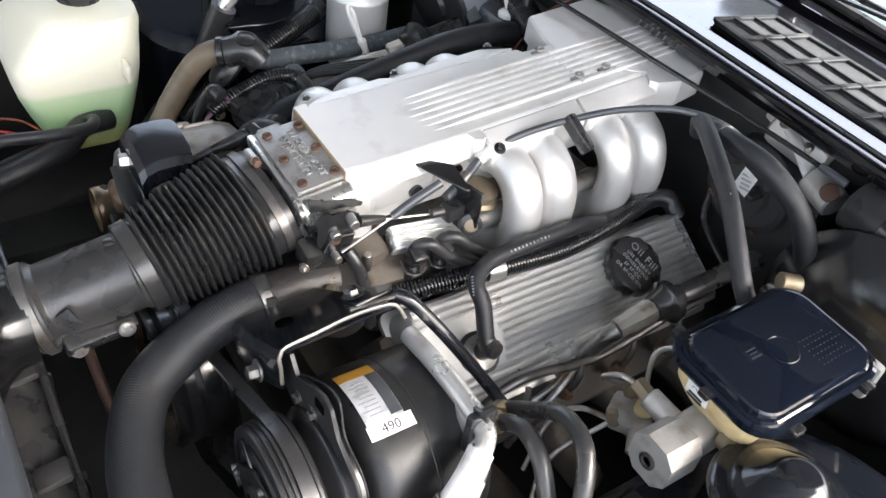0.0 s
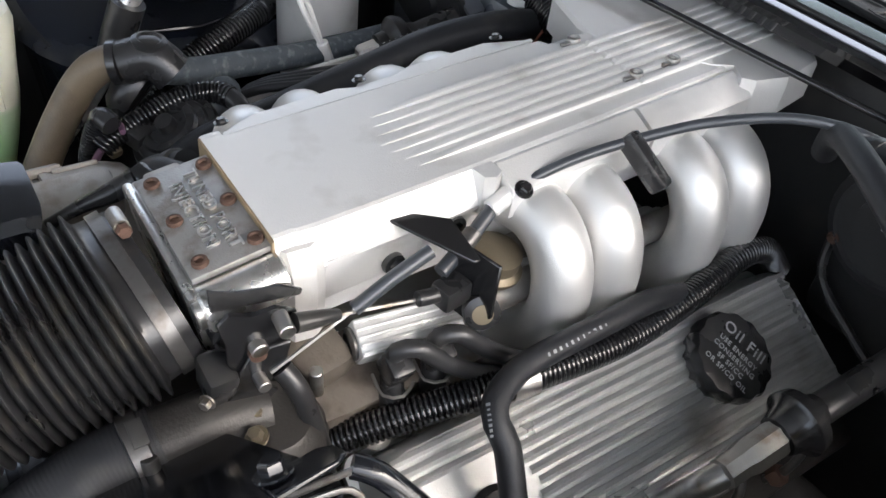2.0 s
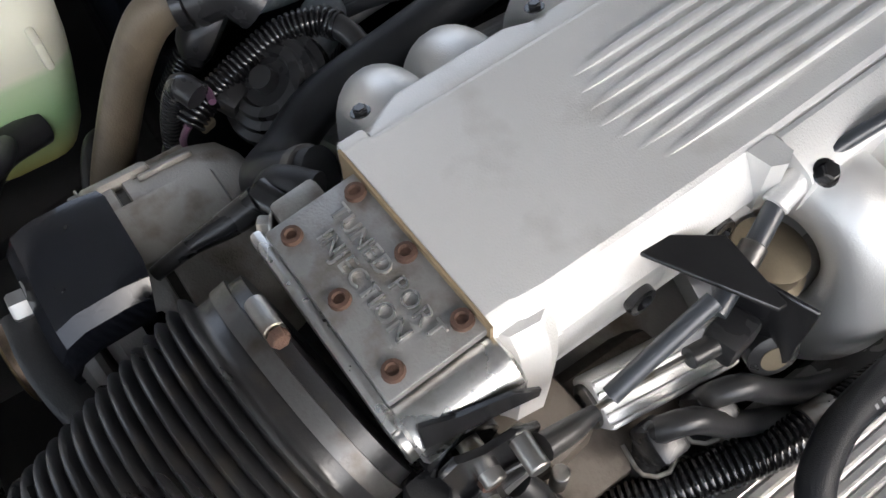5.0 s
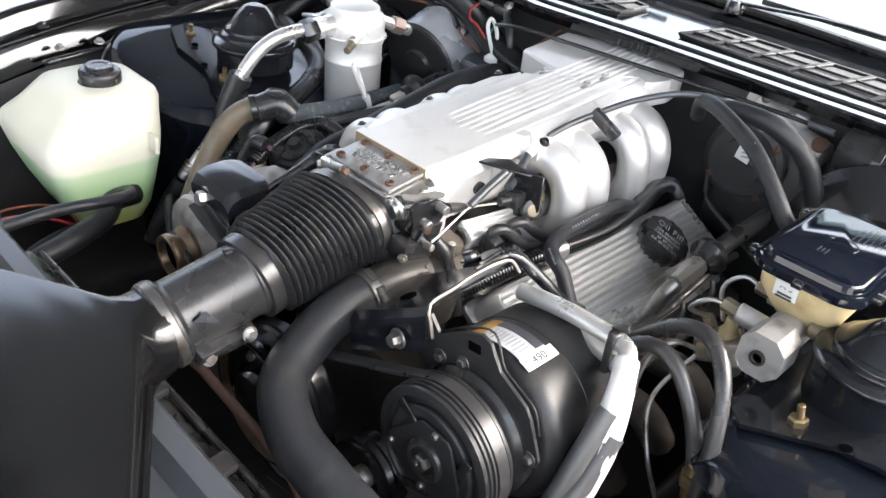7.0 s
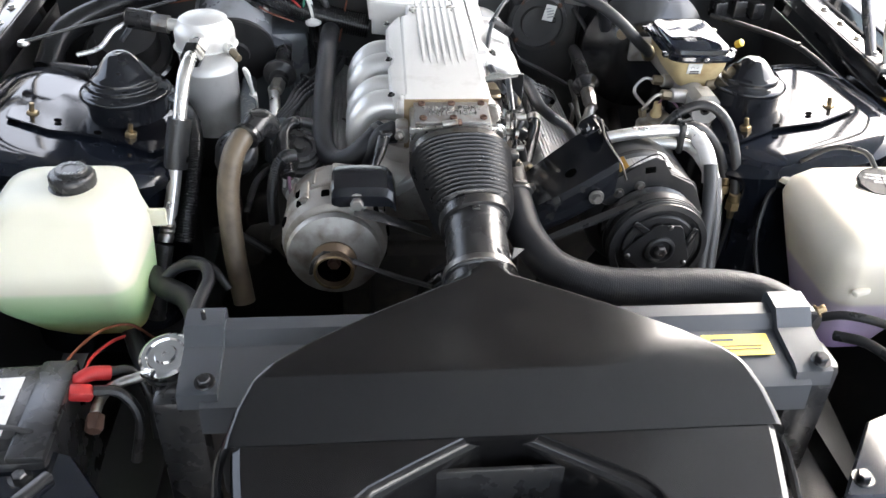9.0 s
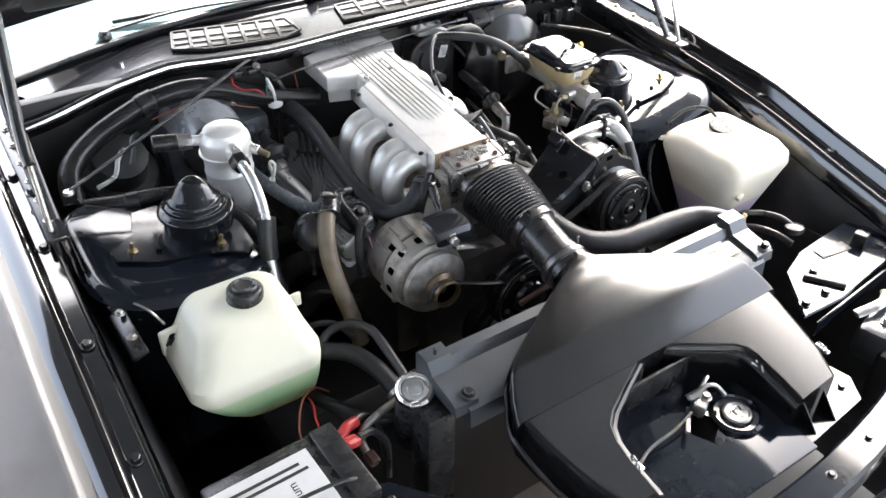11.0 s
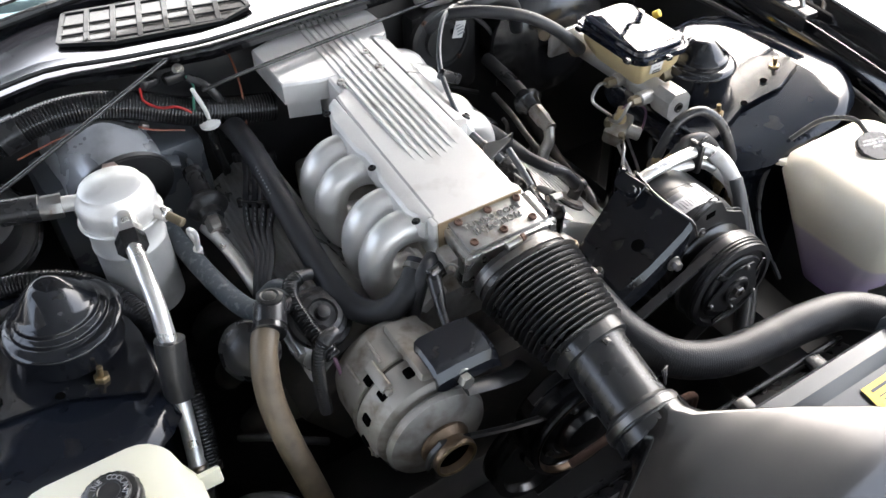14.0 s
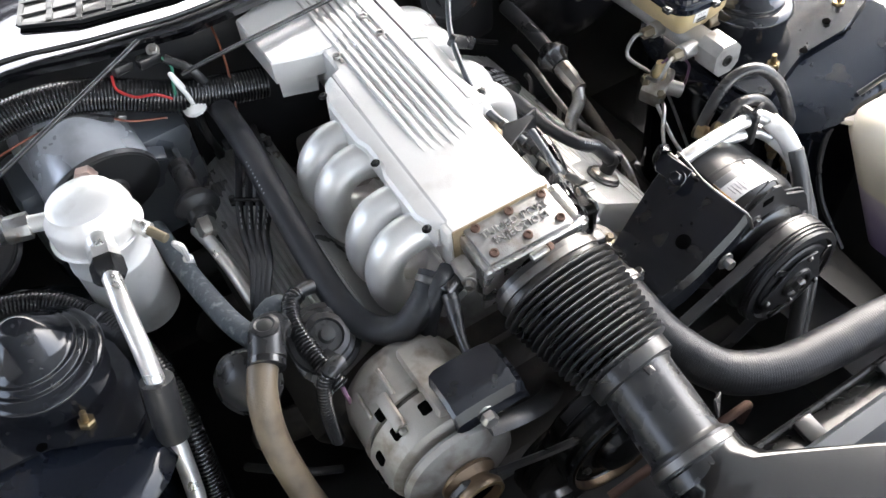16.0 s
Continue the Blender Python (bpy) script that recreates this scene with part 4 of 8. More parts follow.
part("bellows", loft(rings), BELLOWS, bel, "", 50)
# moulding seam along the top
part("mould_seam", tube([C0 + ax * d + bz * h + bx * 0.012 for d, h in ((0.022, 0.0530), (0.05, 0.0540), (0.09, 0.0522), (0.13, 0.0506), (0.143, 0.0495))], 0.0014, 6, 0.01), BELLOWS, bel)
part("clamp_band", loft([oval(C0 + ax * d, 0.0705 + e, 0.0465 + e) for d, e in ((0.004, 0), (0.0041, 0.0015), (0.014, 0.0015), (0.0141, 0))]), CLAMP, bel, "slotted steel hose clamp")
sd = C0 + ax * 0.009
for k in range(26):
    a = radians(40 + 2.6 * k)
    q = sd + bx * (0.0722 * math.copysign(abs(math.cos(a)) ** 0.86, math.cos(a))) + bz * (0.0482 * abs(math.sin(a)) ** 0.86)
    part("clamp_slot", box(q, (0.0013, 0.007, 0.0012), (0, 0, 0), 0), SATIN, bel)
part("clamp_screw", cyl(sd + Vector((-0.026, -0.002, 0.051)), sd + Vector((-0.004, -0.002, 0.054)), 0.0055), STEEL, bel)
part("screw_head", hex_bolt(sd + Vector((-0.004, -0.002, 0.054)), (1, 0, 0.14), 0.0052, 0.007, washer=False), RUST, bel)

tubeb = thing("air_tube", "smooth black plastic air meter tube", "intake tube", (0.015, -0.27, 0.75))
T0, T1 = C0 + ax * 0.150, Vector((0.006, -0.338, 0.764))
td = (T1 - T0).normalized()
TL = (T1 - T0).length
part("tube_body", lathe([(0.0455, 0), (0.0465, 0.003), (0.0465, 0.010), (0.0445, 0.012), (0.0435, 0.016), (0.0430, 0.070), (0.0430, TL - 0.040), (0.0440, TL - 0.038), (0.0490, TL - 0.034), (0.0490, TL - 0.018), (0.0465, TL - 0.016), (0.0480, TL)], T0, td, 44), PLASTIC, tubeb, "", 26)
part("end_clamp", lathe([(0.0492, 0), (0.0506, 0.001), (0.0506, 0.010), (0.0492, 0.011)], T0 + td * (TL - 0.031), td, 44), CLAMP, tubeb, "thin steel clamp band")
lines_of_print(T0 + td * 0.098 + Vector((0.022, 0, 0.0375)), (0.35, -0.9, -0.2), (0.8, 0.35, 0), (0.018, 0.013), 0.003, 0.004, SHROUD, tubeb)
part("clamp_ear", plate([(0, 0), (0.030, 0.004), (0.012, 0.014)], 0.003, pose(*(T0 + td * (TL - 0.040) + Vector((0.040, 0, 0.018))), 60, 0, 40), 0.0005), PLASTIC, tubeb)
part("sensor_housing", box(T0 + td * 0.06 + Vector((0.035, 0, -0.036)), (0.020, 0.075, 0.02), (0, 20, 6), 0.004), PLASTIC, tubeb)
for d in (0.035, 0.085):
    part("housing_screw", hex_bolt(T0 + td * d + Vector((0.046, 0, -0.034)), (1, 0, 0.3), 0.006, 0.006), STEEL, tubeb)
part("lug", box(T0 + td * 0.030 + Vector((-0.002, 0, 0.046)), (0.010, 0.010, 0.004), bevel=0.002), PLASTIC, tubeb)

# ---- air duct over the radiator ----
duct = thing("air_duct", "wide moulded black air cleaner duct over the radiator", "air duct", (0.02, -0.60, 0.62))
XC = 0.012
rings = []
for y, hw, top, drop, rr in ((-0.322, 0.0475, 0.815, 0.095, 0.047), (-0.340, 0.0485, 0.813, 0.097, 0.047), (-0.356, 0.055, 0.811, 0.098, 0.036), (-0.376, 0.085, 0.8085, 0.10, 0.022), (-0.412, 0.150, 0.8040, 0.10, 0.016), (-0.455, 0.225, 0.7975, 0.10, 0.014), (-0.485, 0.268, 0.7925, 0.10, 0.014), (-0.500, 0.281, 0.7895, 0.10, 0.014), (-0.508, 0.286, 0.7865, 0.10, 0.014), (-0.516, 0.290, 0.7818, 0.10, 0.014), (-0.530, 0.299, 0.7720, 0.095, 0.014), (-0.552, 0.308, 0.7560, 0.09, 0.014), (-0.558, 0.310, 0.7515, 0.085, 0.014), (-0.564, 0.312, 0.7475, 0.08, 0.014)):
    rings.append([(XC + x, y, top - drop / 2 + z) for x, z in rounded(0, 0, 2 * hw, drop, rr, 5)])
part("duct_slope", loft(rings), DUCT, duct)
for s in (-1, 1):
    part("edge_lip", tube([(XC + s * (hw + 0.003), y, z) for y, hw, z in ((-0.372, 0.080, 0.776), (-0.412, 0.150, 0.770), (-0.455, 0.225, 0.762), (-0.490, 0.273, 0.752), (-0.515, 0.291, 0.742), (-0.560, 0.313, 0.716), (-0.64, 0.306, 0.690), (-0.72, 0.286, 0.672))], 0.005, 8, 0.01), DUCT, duct)
INNER = [(0.146, -0.760), (0.149, -0.700), (0.149, -0.655), (0.144, -0.636), (0.130, -0.622), (0.080, -0.594), (0.030, -0.566), (0.015, -0.561), (-0.010, -0.561), (-0.024, -0.565), (-0.075, -0.590), (-0.128, -0.618), (-0.150, -0.636), (-0.161, -0.660), (-0.166, -0.700), (-0.166, -0.760)]
OUTER = [(0.262, -0.752), (0.286, -0.700), (0.296, -0.655), (0.303, -0.620), (0.309, -0.590), (0.314, -0.560), (0.150, -0.553), (0.060, -0.552), (-0.040, -0.552), (-0.130, -0.553), (-0.290, -0.560), (-0.287, -0.590), (-0.283, -0.620), (-0.276, -0.655), (-0.266, -0.700), (-0.244, -0.752)]


def deck_z(y):
    """Height of the deck, which falls towards the nose."""
    return 0.746 + 0.18 * (y + 0.565)


rings = []
for (xi, yi), (xo, yo) in zip(INNER, OUTER):
    w = Vector((xo - xi, yo - yi))
    u = w.normalized() if w.length > 0.03 else Vector((0, 0.3))
    row = [(xo + u.x * 0.004, yo + u.y * 0.004, -0.080), (xo, yo, -0.016), (xo - u.x * 0.004, yo - u.y * 0.004, -0.004), (xo - u.x * 0.012, yo - u.y * 0.012, 0.0)]
    row += [(xi + u.x * d, yi + u.y * d, e) for d, e in ((0.017, 0.0), (0.0145, -0.0015), (0.0115, -0.010), (0.0090, -0.0120), (0.0015, -0.0135), (0.0, -0.0165), (-0.001, -0.080))]
    rings.append([(x, y, deck_z(y) + e) for x, y, e in row])
part("duct_deck", loft(rings), DUCT, duct, "", 24)
for s, x0, x1 in ((1, 0.146, 0.262), (-1, -0.166, -0.244)):
    part("front_flange", plate([(x0 - s * 0.004, -0.758), (x1 + s * 0.03, -0.735), (x1 + s * 0.070, -0.690), (x1 + s * 0.082, -0.745), (x1 + s * 0.05, -0.790), (x0, -0.806)][::-s], 0.004, pose(0, 0, 0.646), 0.001), DUCT, duct)
    for f in (0.25, 0.72):
        part("stiffener", plate([(0, 0), (0.040, 0), (0, 0.045)], 0.003, pose(x0 + (x1 - x0) * f, -0.757, 0.650, 90, 0, -90), 0.0008), DUCT, duct)
    part("flange_bolt", hex_bolt((x1 + s * 0.045, -0.752, 0.650), (0, 0, 1), 0.007, 0.006), SATIN, duct)
for x, y, z in ((0.158, -0.668, 0.712), (-0.168, -0.700, 0.706), (0.318, -0.690, 0.690)):
    clip = part("clip", box((x, y, z), (0.010, 0.028, 0.005), (14, 0, 12), 0.0015), CHROME, duct, "bright spring clip")
    part("clip_loop", tube([(x - 0.006, y - 0.014, z + 0.001), (x - 0.002, y - 0.006, z + 0.008), (x + 0.004, y + 0.002, z + 0.003), (x + 0.001, y + 0.009, z + 0.008), (x + 0.006, y + 0.016, z + 0.001)], 0.0022, 6, 0.003), CHROME, clip)

# hood latch seen through the duct's opening
latch = thing("hood_latch", "greasy hood latch behind the duct opening", "latch", (0.02, -0.70, 0.62))
part("latch_plate", box((-0.005, -0.700, 0.652), (0.32, 0.23, 0.008), (3, 0, 0), 0.003), BAYPAINT, latch)
part("back_wall", box((-0.005, -0.585, 0.685), (0.30, 0.006, 0.07), bevel=0.002), PLASTIC, latch)
part("square_hole", box((0.020, -0.683, 0.6570), (0.052, 0.044, 0.0016), (3, 0, 30), 0.0005), HOLE_SHADE, latch)
part("round_boss", lathe([(0.046, 0), (0.047, 0.005), (0.041, 0.009), (0.038, 0.004), (0.029, 0.003), (0.027, 0.006), (0.004, 0.007)], (0.086, -0.695, 0.656), (0, 0, 1), 36), BAYPAINT, latch)
part("boss_disc", lathe([(0.0255, 0.0055), (0.0255, 0.0090), (0.0215, 0.0105), (0.0195, 0.0085), (0.008, 0.0080), (0.006, 0.0095), (0.002, 0.0095)], (0.086, -0.695, 0.656), (0, 0, 1), 32), STEEL, latch, "worn steel disc")
for a in (20, 150, 270):
    part("disc_mark", box((0.086 + 0.012 * math.cos(radians(a)), -0.695 + 0.012 * math.sin(radians(a)), 0.6646), (0.010, 0.003, 0.0008), (0, 0, a + 50), 0), SATIN, latch)
part("latch_hook", tube([(0.030, -0.655, 0.668), (0.050, -0.640, 0.694), (0.072, -0.648, 0.698), (0.085, -0.665, 0.682)], 0.004, 8, 0.006), STEEL, latch)
part("latch_spring", tube([(0.018 + 0.004 * k / 4, -0.640 + 0.007 * math.cos(k * 1.57), 0.690 + 0.007 * math.sin(k * 1.57)) for k in range(40)], 0.0012, 5, 0.004), STEEL, latch)
part("latch_body", box((0.040, -0.650, 0.672), (0.050, 0.026, 0.026), (10, 8, 30), 0.006), CLAMP, latch)
part("latch_arm", box((-0.005, -0.665, 0.672), (0.075, 0.008, 0.006), (0, 12, 40), 0.002), CLAMP, latch)
part("latch_lever", box((0.060, -0.632, 0.690), (0.042, 0.006, 0.014), (20, -15, 20), 0.002), STEEL, latch)
part("latch_pivot", hex_bolt((0.050, -0.652, 0.684), (0, 0, 1), 0.007, 0.009), STEEL, latch)
part("release_cable", tube([(-0.150, -0.690, 0.664), (-0.100, -0.672, 0.668), (-0.040, -0.668, 0.672), (0.010, -0.658, 0.676)], 0.0030, 8, 0.01), CLAMP, latch)

# ---- radiator ----
rad = thing("radiator", "radiator with a grey plastic top shroud and filler neck", "radiator", (0.03, -0.43, 0.30))
part("core", box((0.02, -0.425, 0.52), (0.72, 0.03, 0.38), bevel=0.003), CORE, rad)
rings = [[(x, y, z) for y, z in ((-0.490, 0.690), (-0.487, 0.728), (-0.470, 0.738), (-0.405, 0.748), (-0.392, 0.764), (-0.372, 0.766), (-0.366, 0.758), (-0.366, 0.700))] for x in (-0.335, -0.332, 0.392, 0.395)]
part("top_shroud", loft(rings), SHROUD, rad, "slate grey plastic shroud")
for x in (-0.338, 0.398):
    part("mount_bracket", loft([[(x + dx, y, z) for y, z in ((-0.482, 0.722), (-0.479, 0.742), (-0.468, 0.747), (-0.412, 0.756), (-0.396, 0.776), (-0.366, 0.778), (-0.360, 0.770), (-0.360, 0.722))] for dx in (-0.022, -0.019, 0.021, 0.024)]), SHROUD, rad, "grey mount bracket")
    part("bracket_bolt", hex_bolt((x + 0.010, -0.468, 0.751), (0, -0.2, 1), 0.008, 0.009), SATIN, rad)
part("bracket_pin", lathe([(0.003, 0), (0.003, 0.012), (0.001, 0.014)], (-0.338, -0.385, 0.776), (0, 0, 1), 10), SATIN, rad)
part("right_tank", box((0.42, -0.43, 0.56), (0.06, 0.06, 0.34), bevel=0.012), PLASTIC, rad)
part("left_tank", box((-0.37, -0.43, 0.54), (0.06, 0.06, 0.34), bevel=0.012), PLASTIC, rad)
part("filler_neck", lathe([(0.030, -0.16), (0.030, -0.10), (0.034, -0.095), (0.030, -0.09), (0.030, -0.05), (0.034, -0.045), (0.030, -0.04), (0.029, -0.012), (0.034, -0.008), (0.034, 0.0)], (-0.386, -0.397, 0.722), (-0.10, -0.25, 1), 28), PLASTIC, rad)
part("yellow_label", box((0.318, -0.432, 0.7475), (0.085, 0.034, 0.0008), (8, 0, 0), 0), YELLOW, rad, "yellow warning label")
lines_of_print((0.30, -0.424, 0.7487), (1, 0, 0), (0, 1, 0.14), (0.03,), 0.004, 0.003, INK, rad)
lines_of_print((0.318, -0.434, 0.7474), (1, 0, 0), (0, 1, 0.14), (0.06, 0.055), 0.0015, 0.004, INK, rad)

rcap = part("cap_assembly", cyl((-0.386, -0.397, 0.710), (-0.3865, -0.398, 0.725), 0.028, 24), CHROME, rad, "bright silver radiator cap with two ears")
RA = Vector((-0.10, -0.25, 1)).normalized()
part("cap_disc", lathe([(0.0325, 0.0), (0.0335, 0.003), (0.0330, 0.010), (0.029, 0.013), (0.024, 0.0125), (0.022, 0.010), (0.014, 0.010), (0.012, 0.013), (0.004, 0.013), (0.003, 0.011)], Vector((-0.386, -0.397, 0.724)), RA, 36), CHROME, rcap)
for a in (60, 240):
    part("ear", box(Vector((-0.386 + 0.034 * math.cos(radians(a)), -0.397 + 0.034 * math.sin(radians(a)), 0.729)), (0.012, 0.018, 0.009), (14, -6, a), 0.003), CHROME, rcap)

# ---- battery ----
bat = thing("battery", "dark battery with a silver label top", "battery", (-0.63, -0.44, 0.48))
part("case", box((-0.632, -0.425, 0.585), (0.235, 0.17, 0.175), (0, 0, 2), 0.008), PLASTIC, bat)
part("top_label", box((-0.66, -0.428, 0.6738), (0.17, 0.12, 0.001), (0, 0, 2), 0), LABEL, bat, "silver and white top label")
part("end_cap", box((-0.537, -0.422, 0.672), (0.044, 0.165, 0.014), (0, 0, 2), 0.004), PLASTIC, bat)
lines_of_print((-0.66, -0.39, 0.6746), (1, 0.03, 0), (0, 1, 0), (0.12, 0.14), 0.006, 0.008, INK, bat)
lettering("Platinum", 0.022, pose(-0.625, -0.455, 0.6748, 0, 0, 92), INK, bat, 0.0002)
lettering("7 Year Warranty", 0.008, pose(-0.66, -0.46, 0.6748, 0, 0, 92), INK, bat, 0.0002)
part("strap", tube([(-0.75, -0.462, 0.680), (-0.66, -0.458, 0.686), (-0.56, -0.462, 0.684), (-0.515, -0.470, 0.668)], 0.004, 8, 0.02, flat=0.5), RUBBER, bat)
part("terminal_cover", box((-0.505, -0.388, 0.665), (0.03, 0.022, 0.016), (0, 20, 15), 0.005), RED, bat, "red terminal cover")
part("terminal_lead", tube([(-0.49, -0.385, 0.665), (-0.46, -0.38, 0.655), (-0.44, -0.39, 0.62), (-0.45, -0.41, 0.56)], 0.007, 8, 0.01), RUBBER, bat)

# ---- bottles ----
OVF = liquid_bottle("coolant_bottle_wall", (0.72, 0.70, 0.57), (0.30, 0.54, 0.24), 0.595, 0.704, (0.76, 0.60, 0.14))
WSH = liquid_bottle("washer_bottle_wall", (0.80, 0.74, 0.62), (0.46, 0.36, 0.58), 0.55, 0.662, (0.34, 0.22, 0.50))


def bottle(name, label, wall, sections, mirror=1):
    b = thing(name, label, "bottle", (sections[0][0] * mirror, sections[0][1], sections[0][4]))
    rings = [[(mirror * x, y, z) for x, y in rounded(cx, cy, w, d, r, 5)] for cx, cy, w, d, z, r in sections]
    part("tank", loft(rings), wall, b)
    return b


ovf = bottle("coolant_bottle", "cloudy white coolant bottle, green liquid in its lower part", OVF, (
    (-0.538, -0.140, 0.085, 0.07, 0.592, 0.025), (-0.542, -0.142, 0.122, 0.10, 0.597, 0.03), (-0.552, -0.145, 0.164, 0.13, 0.622, 0.035), (-0.568, -0.147, 0.198, 0.155, 0.658, 0.035), (-0.580, -0.148, 0.222, 0.174, 0.692, 0.034), (-0.588, -0.148, 0.238, 0.184, 0.720, 0.032),
    (-0.586, -0.145, 0.236, 0.183, 0.742, 0.034), (-0.580, -0.130, 0.202, 0.165, 0.768, 0.036), (-0.575, -0.118, 0.180, 0.150, 0.792, 0.036), (-0.573, -0.115, 0.170, 0.140, 0.803, 0.040), (-0.572, -0.114, 0.140, 0.105, 0.810, 0.04), (-0.572, -0.114, 0.06, 0.05, 0.812, 0.02)))
part("side_tab", box((-0.690, -0.085, 0.752), (0.040, 0.012, 0.052), (0, 0, 10), 0.005), OVF, ovf)
part("tab_bolt", hex_bolt((-0.691, -0.091, 0.757), (0, -1, 0.1), 0.009, 0.008), SATIN, ovf)
part("rear_tab", box((-0.462, -0.085, 0.735), (0.035, 0.008, 0.03), (0, 0, 0), 0.004), OVF, ovf)
part("cap", lathe([(0.026, 0), (0.030, 0.001), (0.031, 0.004), (0.031, 0.018), (0.028, 0.022), (0.027, 0.0225)], (-0.557, -0.116, 0.810), (0.05, 0.02, 1), 44, wave=(22, 0.03)), PLASTIC, ovf, "black ribbed coolant cap")
part("cap_top", lathe([(0.022, 0.022), (0.022, 0.026), (0.020, 0.0285), (0.012, 0.0285), (0.011, 0.0275), (0.002, 0.0275)], (-0.557, -0.116, 0.810), (0.05, 0.02, 1), 32), PLASTIC, ovf)
part("cap_collar", lathe([(0.033, -0.006), (0.034, 0), (0.030, 0.003)], (-0.557, -0.116, 0.810), (0.05, 0.02, 1), 32), PLASTIC, ovf)
for k, ch in enumerate("ENGINE COOLANT ONLY "):
    if ch != " ":
        a = radians(200 - 18 * k)
        lettering(ch, 0.0085, pose(-0.557 + 0.0165 * math.cos(a) + 0.0014, -0.116 + 0.0165 * math.sin(a), 0.8388, 0, 3, math.degrees(a) - 90), GREY_INK, ovf, 0.0003)

wsh = bottle("washer_bottle", "cloudy white washer bottle, violet liquid at its bottom", WSH, (
    (0.625, -0.172, 0.06, 0.07, 0.545, 0.02), (0.626, -0.172, 0.095, 0.11, 0.550, 0.03), (0.628, -0.172, 0.125, 0.145, 0.600, 0.032), (0.633, -0.168, 0.160, 0.185, 0.660, 0.034), (0.640, -0.163, 0.196, 0.222, 0.718, 0.035), (0.645, -0.160, 0.214, 0.24, 0.745, 0.035), (0.647, -0.158, 0.206, 0.235, 0.768, 0.035), (0.648, -0.155, 0.180, 0.20, 0.786, 0.035), (0.650, -0.150, 0.13, 0.15, 0.793, 0.03), (0.650, -0.145, 0.05, 0.05, 0.794, 0.02)))
part("rear_tab", box((0.562, -0.030, 0.757), (0.045, 0.03, 0.012), (0, 0, 30), 0.005), WSH, wsh)
part("dimple", box((0.580, -0.274, 0.70), (0.03, 0.012, 0.010), (0, 0, 20), 0.004), WSH, wsh)
CAPM = pose(0.652, -0.126, 0.797, 20, 0, -14)
clover = []
for k in range(48):
    a = 2 * math.pi * k / 48
    r = 0.0245 + 0.0085 * max(0.0, math.cos(a)) ** 3 + 0.0085 * max(0.0, -math.cos(a)) ** 3 + 0.008 * max(0.0, -math.sin(a)) ** 4
    clover.append((r * math.cos(a), r * math.sin(a)))
part("cap", plate(clover, 0.009, CAPM, 0.0025), PLASTIC, wsh, "black washer cap with worn print")
part("cap_skirt", cyl((0.652, -0.128, 0.786), (0.652, -0.1285, 0.797), 0.026, 28), PLASTIC, wsh)
for row, txt in enumerate(("WINDSHIELD", "WASHER FLUID", "ONLY")):
    lettering(txt, 0.0066, CAPM @ pose(0, 0.0075 - 0.0066 * row, 0.0092), LABEL, wsh, 0.0003, space=1.05)
part("cap_tether", tube([(0.655, -0.106, 0.812), (0.645, -0.082, 0.828), (0.612, -0.050, 0.820), (0.575, -0.030, 0.785)], 0.004, 8, 0.008), RUBBER, wsh)
solid("washer_hose", tube([(0.555, -0.025, 0.765), (0.535, -0.03, 0.70), (0.525, -0.06, 0.63), (0.53, -0.12, 0.56)], 0.0045, 8, 0.01), RUBBER, "thin black washer hose with an inline joint", "hose")

# hoses and wires between the coolant bottle and the radiator
ofh = thing("overflow_hose", "thin black overflow hose looped from the filler neck", "hose", (-0.40, -0.25, 0.68))
part("hose", tube([(-0.378, -0.372, 0.708), (-0.374, -0.335, 0.712), (-0.370, -0.275, 0.716), (-0.366, -0.215, 0.712), (-0.385, -0.165, 0.700), (-0.425, -0.150, 0.685), (-0.455, -0.165, 0.660)], 0.0085, 12, 0.008), HOSE, ofh)
part("hose_clip", lathe([(0.010, 0), (0.0115, 0.001), (0.0115, 0.007), (0.010, 0.008)], (-0.377, -0.362, 0.710), (0, 1, 0), 16), STEEL, ofh)
lower = thing("coolant_hose", "thick black coolant hose behind the radiator", "hose", (-0.40, -0.25, 0.62))
part("hose", tube([(-0.47, -0.12, 0.650), (-0.445, -0.165, 0.662), (-0.404, -0.200, 0.662), (-0.380, -0.260, 0.655), (-0.372, -0.325, 0.640), (-0.36, -0.38, 0.62)], 0.017, 16, 0.008), HOSE, lower)
part("hose_clip", lathe([(0.018, 0), (0.0195, 0.001), (0.0195, 0.009), (0.018, 0.010)], (-0.374, -0.310, 0.643), (0.15, -0.9, -0.3), 20), STEEL, lower)
low2 = thing("coolant_hose", "black hose bowed low beside the battery", "hose", (-0.42, -0.28, 0.60))
part("hose", tube([(-0.51, -0.17, 0.59), (-0.490, -0.210, 0.600), (-0.472, -0.252, 0.605), (-0.440, -0.305, 0.605), (-0.385, -0.332, 0.600), (-0.335, -0.310, 0.595)], 0.013, 14, 0.008), HOSE, low2)
spipe = thing("cooler_pipe", "bent steel cooler pipe with a rusty nut", "pipe", (-0.44, -0.36, 0.64))
part("pipe", tube([(-0.385, -0.345, 0.662), (-0.437, -0.356, 0.660), (-0.474, -0.370, 0.655), (-0.486, -0.392, 0.648), (-0.486, -0.420, 0.642)], 0.007, 12, 0.006), STEEL, spipe)
part("pipe_nut", lathe([(0.010, 0), (0.0115, 0.002), (0.0115, 0.020), (0.009, 0.023)], (-0.486, -0.408, 0.644), (0.1, -0.9, -0.2), 6), RUST, spipe)
bw = thing("battery_wires", "red and orange wires beside the battery", "wiring", (-0.52, -0.28, 0.60))
